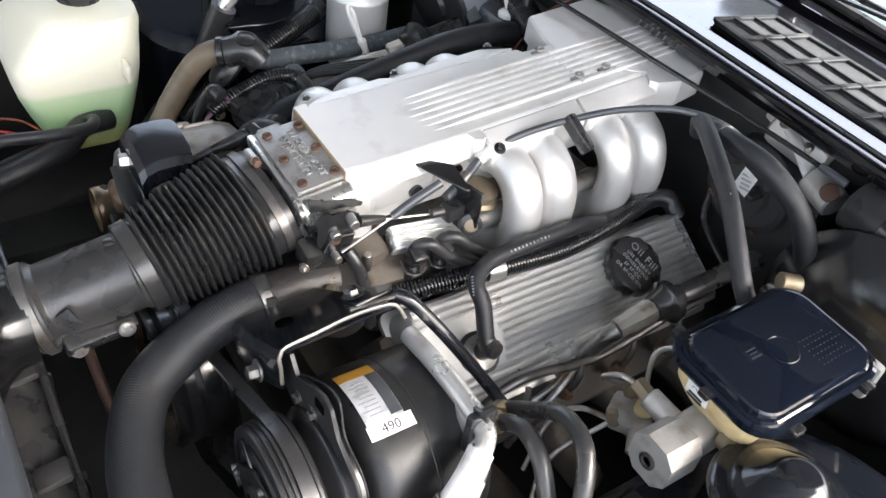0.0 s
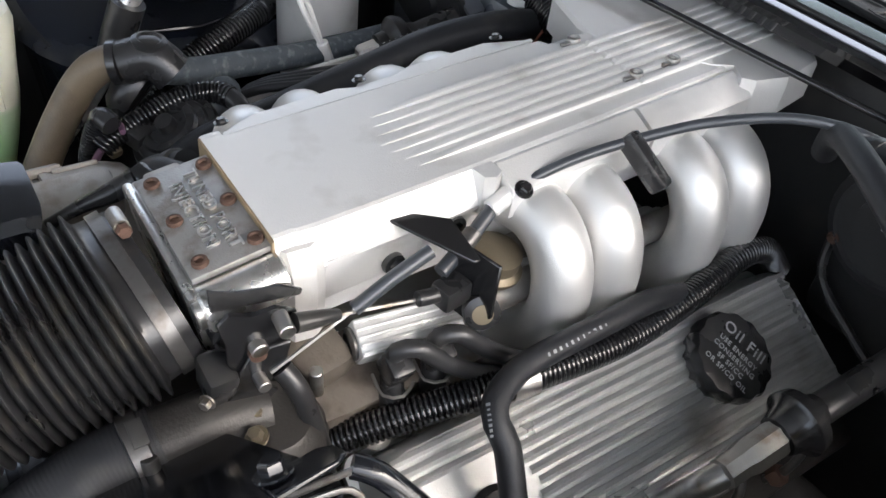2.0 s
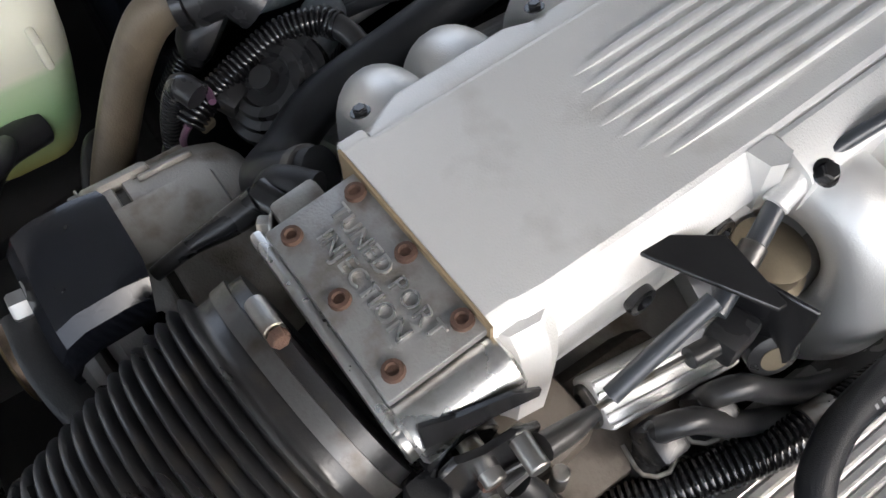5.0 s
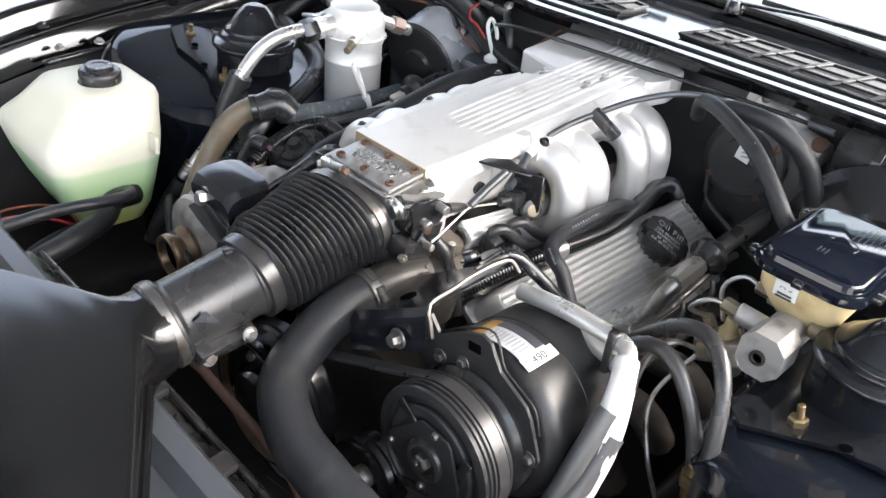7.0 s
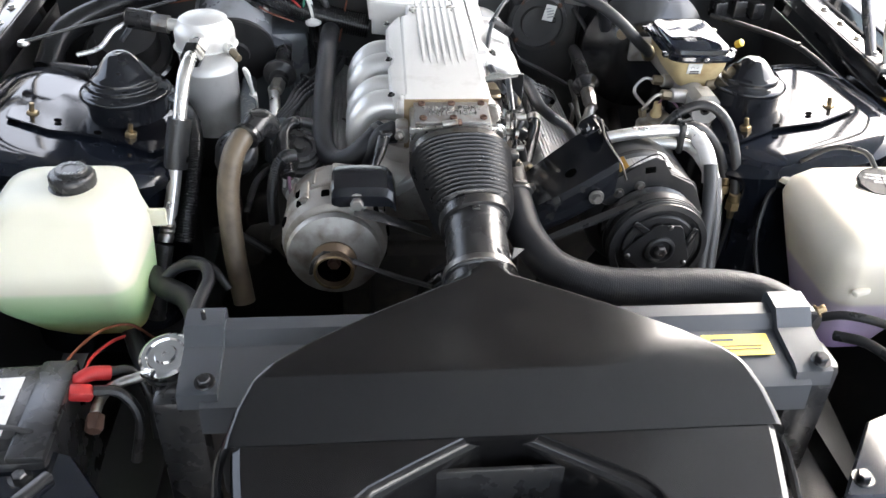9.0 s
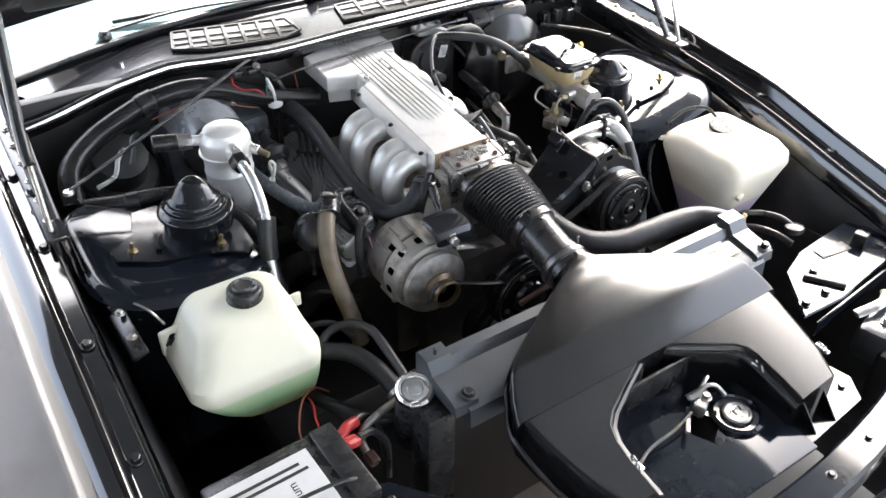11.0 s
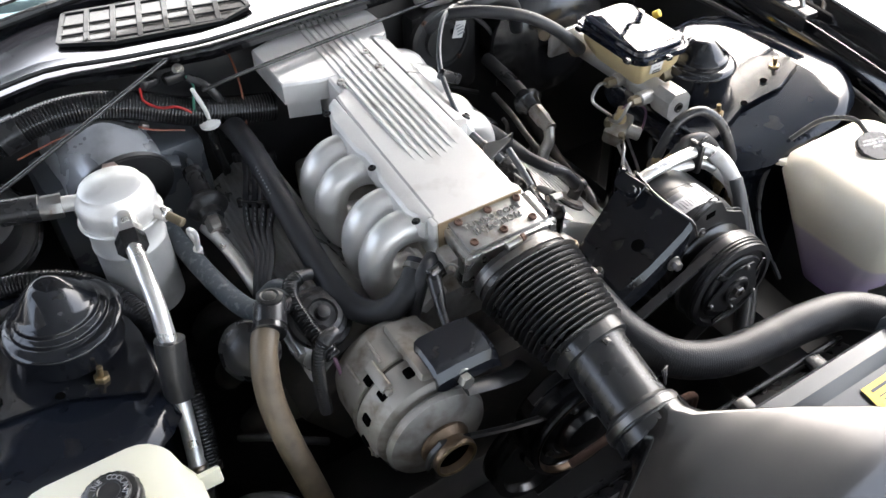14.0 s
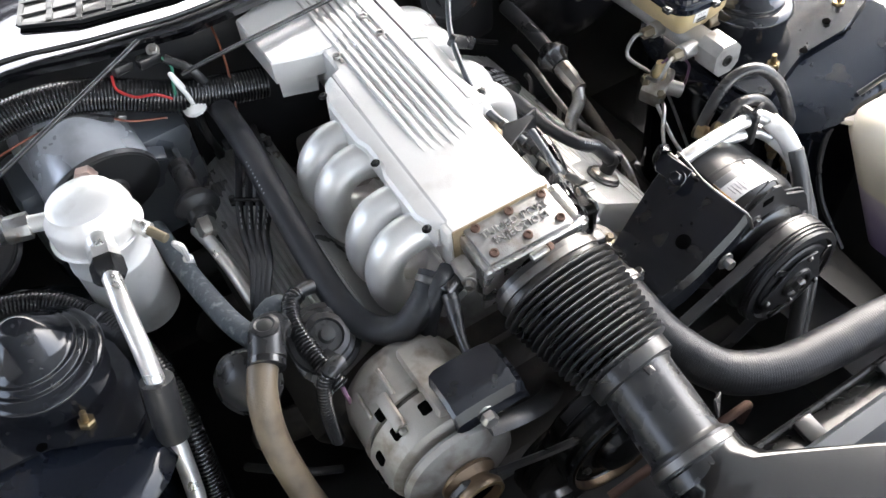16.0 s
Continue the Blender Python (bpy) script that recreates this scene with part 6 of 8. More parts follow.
part("port_nut", lathe([(0.018, 0), (0.018, 0.022), (0.015, 0.025)], (-0.427, 0.222, 0.889), (-0.1, -1, -0.15), 6), PIPE_ALU, f2)
part("pipe_nut", lathe([(0.019, 0), (0.020, 0.004), (0.020, 0.022), (0.016, 0.028)], (-0.429, 0.204, 0.888), (-0.1, -1, -0.25), 6), SATIN, f2)
f3 = part("valve_port", cyl((-0.388, 0.262, 0.878), (-0.371, 0.236, 0.873), 0.010), PIPE_ALU, acc)
part("valve_stem", cyl((-0.372, 0.238, 0.873), (-0.358, 0.216, 0.868), 0.0065), DULL_BRASS, f3)
part("top_port", cyl((-0.421, 0.325, 0.892), (-0.408, 0.400, 0.862), 0.0105), PIPE_ALU, acc)
part("rear_nut", lathe([(0.015, 0), (0.016, 0.003), (0.016, 0.022), (0.012, 0.025)], (-0.414, 0.362, 0.878), (0.17, 0.95, -0.35), 6), COPPERY, acc)
part("weld_seam", lathe([(0.0562, 0), (0.0574, 0.0015), (0.0562, 0.003)], AC + Vector((0, 0, 0.164)), (0, 0, 1), 40), CANISTER, acc)
pipe = thing("coolant_gas_pipe", "bright aluminium air conditioning pipe with a black sleeve", "pipe", (-0.45, 0.05, 0.60))
part("upper_pipe", tube([(-0.430, 0.200, 0.887), (-0.431, 0.162, 0.887), (-0.433, 0.122, 0.879), (-0.435, 0.088, 0.857), (-0.440, 0.055, 0.815)], 0.0110, 16, 0.006), PIPE_ALU, pipe)
part("sleeve", tube([(-0.437, 0.063, 0.828), (-0.445, 0.050, 0.790), (-0.451, 0.038, 0.752)], 0.0190, 18, 0.006), RUBBER, pipe, "black rubber sleeve")
part("lower_pipe", tube([(-0.450, 0.040, 0.760), (-0.457, 0.012, 0.715), (-0.466, -0.022, 0.668)], 0.0110, 14, 0.006), PIPE_ALU, pipe)
part("pipe_end", lathe([(0.012, 0), (0.013, 0.004), (0.011, 0.008), (0.013, 0.012), (0.011, 0.016), (0.013, 0.020), (0.012, 0.03)], (-0.464, -0.018, 0.680), (-0.2, -0.45, -0.85), 18), STEEL, pipe)
part("end_hose", tube([(-0.470, -0.036, 0.650), (-0.480, -0.065, 0.60), (-0.49, -0.09, 0.54)], 0.014, 12, 0.008), RUBBER, pipe)

# ---- heater case ----
hc = thing("heater_case", "dark grey moulded heater and blower case", "heater case", (-0.40, 0.50, 0.66))
part("case", box((-0.385, 0.510, 0.735), (0.26, 0.12, 0.19), (0, 0, 4), 0.02), HEATER, hc)
part("rounded_housing", cyl((-0.412, 0.560, 0.842), (-0.398, 0.425, 0.800), 0.078, 44, ease=0.006), SHEEN_CASE, hc, "rounded housing with the sky's sheen put into its silver colour")
part("housing_face", lathe([(0.076, 0), (0.076, 0.003), (0.03, 0.004), (0.028, 0.012), (0.004, 0.013)], (-0.3978, 0.4235, 0.7995), (0.10, -0.95, -0.30), 36), SEALER, hc)
part("case_tab", box((-0.318, 0.440, 0.815), (0.030, 0.022, 0.008), (20, 25, 0), 0.002), HEATER, hc)
part("case_clip", box((-0.335, 0.470, 0.872), (0.012, 0.012, 0.010), (0, 30, 0), 0.002), STEEL, hc)
part("flange_rim", lathe([(0.079, 0), (0.081, 0.003), (0.079, 0.008), (0.074, 0.009)], (-0.3985, 0.430, 0.8015), (0.10, -0.95, -0.30), 40), SEALER, hc)
for k in range(4):
    part("case_rib", box((-0.290, 0.445 - 0.005 * k, 0.69 + 0.035 * k), (0.008, 0.03, 0.026), (0, 0, 0), 0.003), HEATER, hc)
blower = thing("blower_motor", "dark round blower motor beside the heater case", "motor", (-0.62, 0.46, 0.70))
part("motor_can", lathe([(0.080, 0), (0.084, 0.01), (0.080, 0.02), (0.062, 0.022), (0.058, 0.07), (0.03, 0.08)], (-0.615, 0.475, 0.775), (0.1, -0.5, 0.85), 36), SEALER, blower)
part("motor_rim", lathe([(0.085, 0.008), (0.090, 0.010), (0.085, 0.014)], (-0.615, 0.475, 0.775), (0.1, -0.5, 0.85), 36), SATIN, blower)

# ---- brake master cylinder and booster ----
bo = thing("brake_booster", "large round black brake booster on the firewall", "brake booster", (0.44, 0.46, 0.66))
part("drum", lathe([(0.05, 0), (0.122, 0.01), (0.128, 0.02), (0.128, 0.06), (0.132, 0.066), (0.132, 0.074), (0.122, 0.082), (0.085, 0.115), (0.045, 0.120)], (0.450, 0.540, 0.790), F, 48), SATIN, bo)
mc = thing("master_cylinder", "brake master cylinder with a cream reservoir and gloss black lid", "brake cylinder", (0.46, 0.25, 0.78))
rings = [[(x, y, z) for x, y in rounded(cx, cy, w, d, r, 4)] for z, cx, cy, w, d, r in ((0.822, 0.462, 0.250, 0.060, 0.120, 0.015), (0.840, 0.461, 0.250, 0.080, 0.142, 0.015), (0.858, 0.459, 0.249, 0.094, 0.156, 0.014), (0.884, 0.459, 0.249, 0.100, 0.162, 0.014))]
part("reservoir", loft(rings), CREAM, mc, "cream plastic reservoir")
LC = (0.4585, 0.248)
rings = [[(x, y, z) for x, y in rounded(*LC, w, d, r, 6)] for z, w, d, r in ((0.880, 0.122, 0.176, 0.028), (0.884, 0.125, 0.179, 0.029), (0.890, 0.124, 0.178, 0.028), (0.8915, 0.116, 0.170, 0.025), (0.8905, 0.110, 0.164, 0.023), (0.8915, 0.106, 0.160, 0.022), (0.8980, 0.103, 0.157, 0.021), (0.9000, 0.100, 0.154, 0.020), (0.9006, 0.094, 0.148, 0.018))]
lid = part("lid", loft(rings), LID, mc, "gloss navy black domed lid", 12)
for row in range(6):
    worn_print((0.492 - 0.0058 * row, 0.268, 0.9010), (0.492 - 0.0058 * row, 0.312 - 0.006 * (row % 3), 0.9010), (-1, 0, 0), SHROUD, lid, 9 - row % 3, 0.0024)
em = part("emblem", box((0.448, 0.216, 0.9009), (0.019, 0.019, 0.0005), bevel=0), BAYPAINT, lid)
lines_of_print((0.448, 0.216, 0.9014), (0, 1, 0), (-1, 0, 0), (0.013, 0.010, 0.013), 0.0012, 0.0030, SHROUD, em)
part("emblem_ring", lathe([(0.0155, 0.0), (0.0160, 0.0004), (0.0155, 0.0008)], (0.462, 0.246, 0.9008), (0, 0, 1), 36, caps=False), BAYPAINT, lid)
for x, y in ((0.395, 0.185), (0.395, 0.312), (0.523, 0.200), (0.523, 0.300), (0.458, 0.158)):
    part("lid_clip", box((x, y, 0.886), (0.012, 0.014, 0.008), bevel=0.002), SATIN, lid)
part("sticker", box((0.446, 0.1678, 0.866), (0.026, 0.001, 0.020), (8, 0, 0), 0), LABEL, mc)
lettering("A S", 0.010, pose(0.446, 0.1670, 0.870, 90, 0, 0), INK, mc, 0.0002)
lines_of_print((0.446, 0.1674, 0.861), (1, 0, 0), (0, 0, 1), (0.016, 0.018), 0.0022, 0.0016, INK, mc)
part("cylinder", cyl((0.459, 0.128, 0.812), (0.452, 0.400, 0.812), 0.022, 24), MC_CAST, mc)
part("nose", loft([[(0.460 + x, y, 0.812 + z) for x, z in ((-0.012, -0.026), (0.012, -0.026), (0.024, -0.013), (0.024, 0.013), (0.012, 0.026), (-0.012, 0.026), (-0.024, 0.013), (-0.024, -0.013))] for y in (0.116, 0.118, 0.152, 0.156)]), MC_CAST, mc, "", 20)
part("bore_plug", lathe([(0.009, 0), (0.009, 0.002), (0.006, 0.0025), (0.005, 0.0)], (0.459, 0.1155, 0.811), F, 16), DARK, mc)
for x, y, z, nx in ((0.430, 0.165, 0.815, -1), (0.436, 0.235, 0.812, -1)):
    p = part("outlet_port", cyl((x + 0.01, y, z), (x - 0.022, y - 0.004, z + 0.004), 0.012, 16), MC_CAST, mc)
    part("line_nut", lathe([(0.009, 0), (0.009, 0.018), (0.007, 0.02)], (x - 0.020, y - 0.004, z + 0.004), (-1, 0, 0.1), 6), DULL_BRASS, p)
part("side_boss", cyl((0.480, 0.185, 0.83), (0.505, 0.180, 0.832), 0.011, 16), DULL_BRASS, mc)
part("mount_flange", box((0.452, 0.395, 0.812), (0.11, 0.012, 0.05), bevel=0.006), MC_CAST, mc)
part("vacuum_nipple", cyl((0.385, 0.400, 0.850), (0.372, 0.380, 0.852), 0.011, 16), DULL_BRASS, bo)

sheared(mc, 0.165, 0.02)

pv = thing("brake_valve_block", "grimy brake proportioning valve with steel lines", "valve block", (0.40, 0.19, 0.70))
part("valve_body", box((0.395, 0.185, 0.752), (0.060, 0.035, 0.032), (10, -15, 25), 0.006), DULL_ALU, pv)
part("valve_end", cyl((0.405, 0.180, 0.750), (0.425, 0.160, 0.742), 0.012, 14), DULL_ALU, pv)
part("switch", lathe([(0.011, 0), (0.011, 0.010), (0.008, 0.014), (0.007, 0.028)], (0.398, 0.186, 0.765), (0, 0, 1), 18), CREAM, pv, "cream switch plug")
for x, y, z in ((0.375, 0.19, 0.765), (0.385, 0.165, 0.745), (0.41, 0.20, 0.765)):
    part("flare_nut", lathe([(0.008, 0), (0.008, 0.014), (0.005, 0.018)], (x, y, z), (-0.3, -0.3, 0.8), 6), DULL_BRASS, pv)
for pts in ([(0.400, 0.162, 0.819), (0.378, 0.152, 0.822), (0.360, 0.150, 0.800), (0.372, 0.188, 0.778)], [(0.405, 0.232, 0.816), (0.380, 0.230, 0.822), (0.362, 0.222, 0.80), (0.385, 0.195, 0.776)], [(0.385, 0.165, 0.745), (0.36, 0.13, 0.76), (0.345, 0.11, 0.73), (0.35, 0.09, 0.66)], [(0.41, 0.20, 0.775), (0.43, 0.22, 0.74), (0.45, 0.20, 0.68), (0.46, 0.15, 0.60)], [(0.38, 0.17, 0.74), (0.37, 0.10, 0.70), (0.40, 0.06, 0.66), (0.44, 0.05, 0.60)]):
    part("brake_line", tube(pts, 0.003, 8, 0.006), STEEL, pv)
part("lead", tube([(0.398, 0.186, 0.790), (0.405, 0.17, 0.81), (0.43, 0.16, 0.79), (0.44, 0.17, 0.74)], 0.002, 6, 0.006), PALE_W, pv)

# vacuum hose to the booster, with white print
vh = thing("vacuum_hose", "thick black vacuum hose with white print", "hose", (0.25, 0.42, 0.85))
part("hose", tube([(0.420, 0.345, 0.826), (0.408, 0.320, 0.842), (0.384, 0.306, 0.864), (0.345, 0.315, 0.900), (0.300, 0.335, 0.928), (0.250, 0.362, 0.940), (0.205, 0.392, 0.941), (0.180, 0.412, 0.932), (0.165, 0.44, 0.90)], 0.0105, 14, 0.008), HOSE, vh)
worn_print((0.215, 0.3835, 0.9512), (0.300, 0.3310, 0.9372), (-0.2, -0.55, 0.8), GREY_INK, vh, 13)
worn_print((0.310, 0.3240, 0.9300), (0.372, 0.3010, 0.8850), (0.2, -0.75, 0.6), GREY_INK, vh, 11)
part("hose_end", cyl((0.424, 0.350, 0.820), (0.414, 0.334, 0.836), 0.013, 16), DULL_BRASS, vh)
hh2 = thing("heater_hose", "bowed black hose near the firewall", "hose", (0.25, 0.42, 0.90))
part("hose", tube([(0.205, 0.415, 0.930), (0.240, 0.405, 0.940), (0.290, 0.412, 0.935), (0.335, 0.43, 0.90), (0.36, 0.45, 0.84)], 0.013, 14, 0.01), HOSE, hh2)
part("hose_clip", lathe([(0.014, 0), (0.0155, 0.001), (0.0155, 0.008), (0.014, 0.009)], (0.212, 0.413, 0.932), (1, -0.2, 0.2), 18), CLAMP, hh2)

# wiper motor side
cylw = thing("black_canister", "black cylindrical canister with fine ribs on the firewall", "canister", (0.43, 0.50, 0.86))
part("can", lathe([(0.024, 0), (0.031, 0.003), (0.032, 0.008), (0.032, 0.160), (0.030, 0.168), (0.020, 0.172)], (0.350, 0.508, 0.905), (1, -0.08, 0.01), 48, wave=(24, 0.012)), PLASTIC, cylw)
part("band", lathe([(0.0325, 0), (0.0335, 0.001), (0.0335, 0.012), (0.0325, 0.013)], (0.400, 0.504, 0.9055), (1, -0.08, 0.01), 36), SATIN, cylw)
wm = thing("wiper_motor", "pale wiper motor casting with a rusty ring on the firewall", "motor", (0.26, 0.53, 0.87))
part("gearbox", box((0.240, 0.545, 0.905), (0.085, 0.040, 0.042), (0, 10, 12), 0.012), CAST, wm)
part("link_arm", tube([(0.215, 0.535, 0.925), (0.250, 0.520, 0.915), (0.292, 0.512, 0.892), (0.325, 0.510, 0.880)], 0.0095, 12, 0.01, flat=0.6), CAST, wm, "pale cast arm")
part("motor_can", cyl((0.285, 0.520, 0.890), (0.330, 0.512, 0.884), 0.019, 24), MC_CAST, wm)
part("rust_ring", lathe([(0.006, 0), (0.011, 0.001), (0.011, 0.005), (0.006, 0.006)], (0.322, 0.500, 0.900), (0.1, -0.7, 0.7), 24), RUST, wm, "rusty ring")
part("mount_ear", box((0.205, 0.535, 0.925), (0.03, 0.01, 0.03), (0, 15, 0), 0.004), CAST, wm)
for x, y, z in ((0.222, 0.524, 0.927), (0.262, 0.522, 0.918)):
    part("screw", hex_bolt((x, y, z), (0, -0.6, 0.8), 0.005, 0.005), STEEL, wm)
fb = thing("firewall_box", "black moulded heater box with a white tag", "box", (0.25, 0.52, 0.72))
part("shell", box((0.245, 0.540, 0.790), (0.15, 0.05, 0.19), (0, 0, 0), 0.02), SEALER, fb)
part("round_face", lathe([(0.060, 0), (0.064, 0.004), (0.062, 0.012), (0.054, 0.016), (0.052, 0.012), (0.036, 0.012), (0.034, 0.020), (0.015, 0.022)], (0.225, 0.512, 0.835), F, 36), SEALER, fb)
for a in (40, 130, 220, 310):
    part("face_screw", hex_bolt((0.225 + 0.057 * math.cos(radians(a)), 0.498, 0.835 + 0.057 * math.sin(radians(a))), F, 0.004, 0.004), RUST, fb)
part("tag_arm", box((0.248, 0.490, 0.850), (0.018, 0.050, 0.010), (0, 12, 0), 0.003), PLASTIC, fb)
part("tag", box((0.240, 0.462, 0.868), (0.022, 0.001, 0.034), (6, 12, 0), 0), LABEL, fb, "white paper tag")
lines_of_print((0.240, 0.4612, 0.878), (1, 0, 0.2), (-0.2, 0, 1), (0.014, 0.015, 0.013, 0.015), 0.003, 0.003, GREY_INK, fb)
for pts in ([(0.30, 0.52, 0.86), (0.325, 0.49, 0.83), (0.345, 0.48, 0.78), (0.35, 0.49, 0.70)], [(0.17, 0.52, 0.80), (0.19, 0.495, 0.76), (0.24, 0.485, 0.735), (0.30, 0.49, 0.70)]):
    part("wire", tube(pts, 0.0045, 8, 0.01), RUBBER, fb)
fusebox = thing("relay_bank", "black relays and plugs on the inner fender", "relay", (0.70, 0.50, 0.80))
for x, y, z in ((0.62, 0.515, 0.86), (0.66, 0.51, 0.865), (0.70, 0.505, 0.86)):
    part("relay", box((x, y, z), (0.03, 0.03, 0.035), (0, 0, 10), 0.004), PLASTIC, fusebox)
part("ring", lathe([(0.0075, 0), (0.0075, 0.012), (0.005, 0.013)], (0.592, 0.330, 0.850), (0.3, -0.6, 0.5), 16), YELLOW, fusebox, "yellow ring")

# ---- hoses and pipes at the front ----
uh = thing("radiator_hose", "thick braided black upper radiator hose with clamps", "radiator hose", (0.20, -0.22, 0.60))
part("hose", tube([(0.088, -0.088, 0.770), (0.087, -0.128, 0.764), (0.096, -0.185, 0.748), (0.126, -0.242, 0.734), (0.188, -0.274, 0.727), (0.260, -0.286, 0.729), (0.325, -0.294, 0.733), (0.385, -0.310, 0.735), (0.420, -0.345, 0.735), (0.428, -0.385, 0.73)], 0.0265, 24, 0.008, rib=(0.0030, 0.00010)), HOSE, uh)
part("front_clamp", lathe([(0.0275, 0), (0.0300, 0.001), (0.0300, 0.011), (0.0275, 0.012)], (0.4255, -0.372, 0.732), (0.1, -0.95, -0.1), 28), CLAMP, uh)
part("front_clamp_screw", hex_bolt((0.446, -0.378, 0.752), (0.8, 0, 0.5), 0.006, 0.012), BRASS, uh)
part("clamp", lathe([(0.0275, 0), (0.030, 0.001), (0.030, 0.013), (0.0275, 0.014)], (0.088, -0.094, 0.769), (0, -1, -0.15), 28), CLAMP, uh)
part("clamp_screw", cyl((0.110, -0.101, 0.790), (0.118, -0.101, 0.774), 0.0055), CLAMP, uh)
part("clamp_tail", box((0.094, -0.102, 0.798), (0.020, 0.010, 0.0015), (0, 12, 0), 0.0004), CLAMP, uh)
th = thing("thermostat_housing", "grimy cast water outlet with two bolts", "water outlet", (0.09, -0.03, 0.74))
part("outlet", tube([(0.092, -0.018, 0.768), (0.089, -0.055, 0.772), (0.088, -0.098, 0.769)], 0.0245, 20, 0.008), OUTLET, th)
part("base", lathe([(0.038, -0.04), (0.041, -0.006), (0.038, 0.006), (0.028, 0.016), (0.01, 0.018)], (0.104, -0.018, 0.760), (0.1, 0, 1), 30), OUTLET, th)
for x, y in ((0.104, -0.026), (0.120, -0.034)):
    part("outlet_bolt", hex_bolt((x, y, 0.779), (0.1, -0.3, 1), 0.0055, 0.009), DULL_BRASS, th)

bh = thing("brown_hose", "aged brown rubber air hose with a black valve", "hose", (-0.335, -0.10, 0.60))
part("hose", tube([(-0.316, 0.032, 0.822), (-0.332, 0.014, 0.819), (-0.347, -0.010, 0.800), (-0.356, -0.036, 0.760), (-0.355, -0.066, 0.710), (-0.348, -0.096, 0.655), (-0.340, -0.115, 0.59)], 0.0175, 18, 0.008), BROWN_HOSE, bh)
part("clip", lathe([(0.0205, 0), (0.022, 0.001), (0.022, 0.009), (0.0205, 0.010)], (-0.324, 0.020, 0.821), (-0.4, -0.8, -0.15), 24), SATIN, bh)
dv = thing("diverter_valve", "black diverter valve with hose stubs", "valve", (-0.31, 0.05, 0.78))
part("elbow", tube([(-0.322, 0.022, 0.821), (-0.310, 0.046, 0.828), (-0.298, 0.062, 0.812)], 0.0215, 18, 0.006), PLASTIC, dv)
part("elbow_top", lathe([(0.016, 0), (0.017, 0.005), (0.012, 0.007), (0.008, 0.004)], (-0.309, 0.045, 0.842), (0.1, 0.1, 1), 20), PLASTIC, dv)
part("valve_can", lathe([(0.03, 0), (0.040, 0.004), (0.042, 0.012), (0.040, 0.020), (0.028, 0.030), (0.012, 0.034)], (-0.345, 0.045, 0.770), (-0.5, -0.6, 0.5), 30), PLASTIC, dv)
part("vacuum_can", lathe([(0.03, 0), (0.044, 0.004), (0.046, 0.010), (0.044, 0.016), (0.038, 0.018), (0.036, 0.022), (0.030, 0.024), (0.028, 0.028), (0.021, 0.030), (0.019, 0.026), (0.010, 0.026), (0.009, 0.036), (0.004, 0.037)], (-0.252, 0.048, 0.764), (0.15, -0.45, 0.85), 36), PLASTIC, dv, "black ridged vacuum can")

ar = thing("air_rail", "weathered blue grey air injection pipe and check valve", "pipe", (-0.34, 0.2, 0.75))
part("rail", tube([(-0.364, 0.345, 0.770), (-0.359, 0.285, 0.770), (-0.350, 0.210, 0.775), (-0.340, 0.140, 0.784), (-0.330, 0.095, 0.792), (-0.318, 0.060, 0.806)], 0.0145, 16, 0.008), BLUE_HOSE, ar)
part("elbow_end", tube([(-0.300, 0.110, 0.775), (-0.280, 0.105, 0.790), (-0.272, 0.085, 0.778), (-0.280, 0.060, 0.765)], 0.017, 16, 0.006), BLUE_HOSE, ar)
part("steel_tube", tube([(-0.316, 0.310, 0.770), (-0.308, 0.260, 0.775), (-0.302, 0.200, 0.772), (-0.298, 0.130, 0.764), (-0.29, 0.09, 0.75)], 0.010, 14, 0.008), PIPE_ALU, ar, "bright steel tube")
part("check_valve", lathe([(0.015, 0), (0.018, 0.010), (0.027, 0.014), (0.0315, 0.022), (0.0315, 0.028), (0.026, 0.034), (0.019, 0.038), (0.018, 0.050), (0.012, 0.052)], (-0.300, 0.350, 0.800), (-0.05, -0.75, -0.18), 28), DULL_BLACK, ar, "black check valve")
part("boot", tube([(-0.2995, 0.346, 0.799), (-0.298, 0.372, 0.806), (-0.297, 0.400, 0.812)], 0.0150, 16, 0.006), RUBBER, ar)
part("valve_nut", lathe([(0.014, 0.050), (0.014, 0.072), (0.011, 0.076)], (-0.300, 0.350, 0.800), (-0.05, -0.75, -0.18), 6), STEEL, ar)
dip = thing("dipstick", "white loop dipstick handle", "dipstick", (-0.35, 0.24, 0.80))
part("loop", tube([(-0.345, 0.250, 0.785), (-0.346, 0.243, 0.806), (-0.352, 0.236, 0.832), (-0.352, 0.226, 0.846), (-0.346, 0.224, 0.838), (-0.345, 0.234, 0.815), (-0.3455, 0.248, 0.788)], 0.0035, 8, 0.004), WHITE, dip)
part("tube", cyl((-0.345, 0.250, 0.788), (-0.346, 0.262, 0.755), 0.007), WHITE, dip)
dip2 = thing("dipstick", "white transmission dipstick loop with a round seal", "dipstick", (-0.23, 0.48, 0.82))
part("loop", tube([(-0.240, 0.448, 0.862), (-0.243, 0.456, 0.885), (-0.250, 0.455, 0.908), (-0.254, 0.446, 0.921), (-0.2515, 0.437, 0.910), (-0.2445, 0.439, 0.886), (-0.2405, 0.446, 0.863)], 0.0034, 8, 0.004), WHITE, dip2)
part("seal", lathe([(0.012, 0), (0.017, 0.003), (0.017, 0.009), (0.007, 0.016)], (-0.239, 0.450, 0.848), (-0.1, -0.05, 1), 24), WHITE, dip2)
part("tube", tube([(-0.239, 0.450, 0.850), (-0.236, 0.460, 0.79), (-0.22, 0.49, 0.70)], 0.008, 10, 0.02), SATIN, dip2)

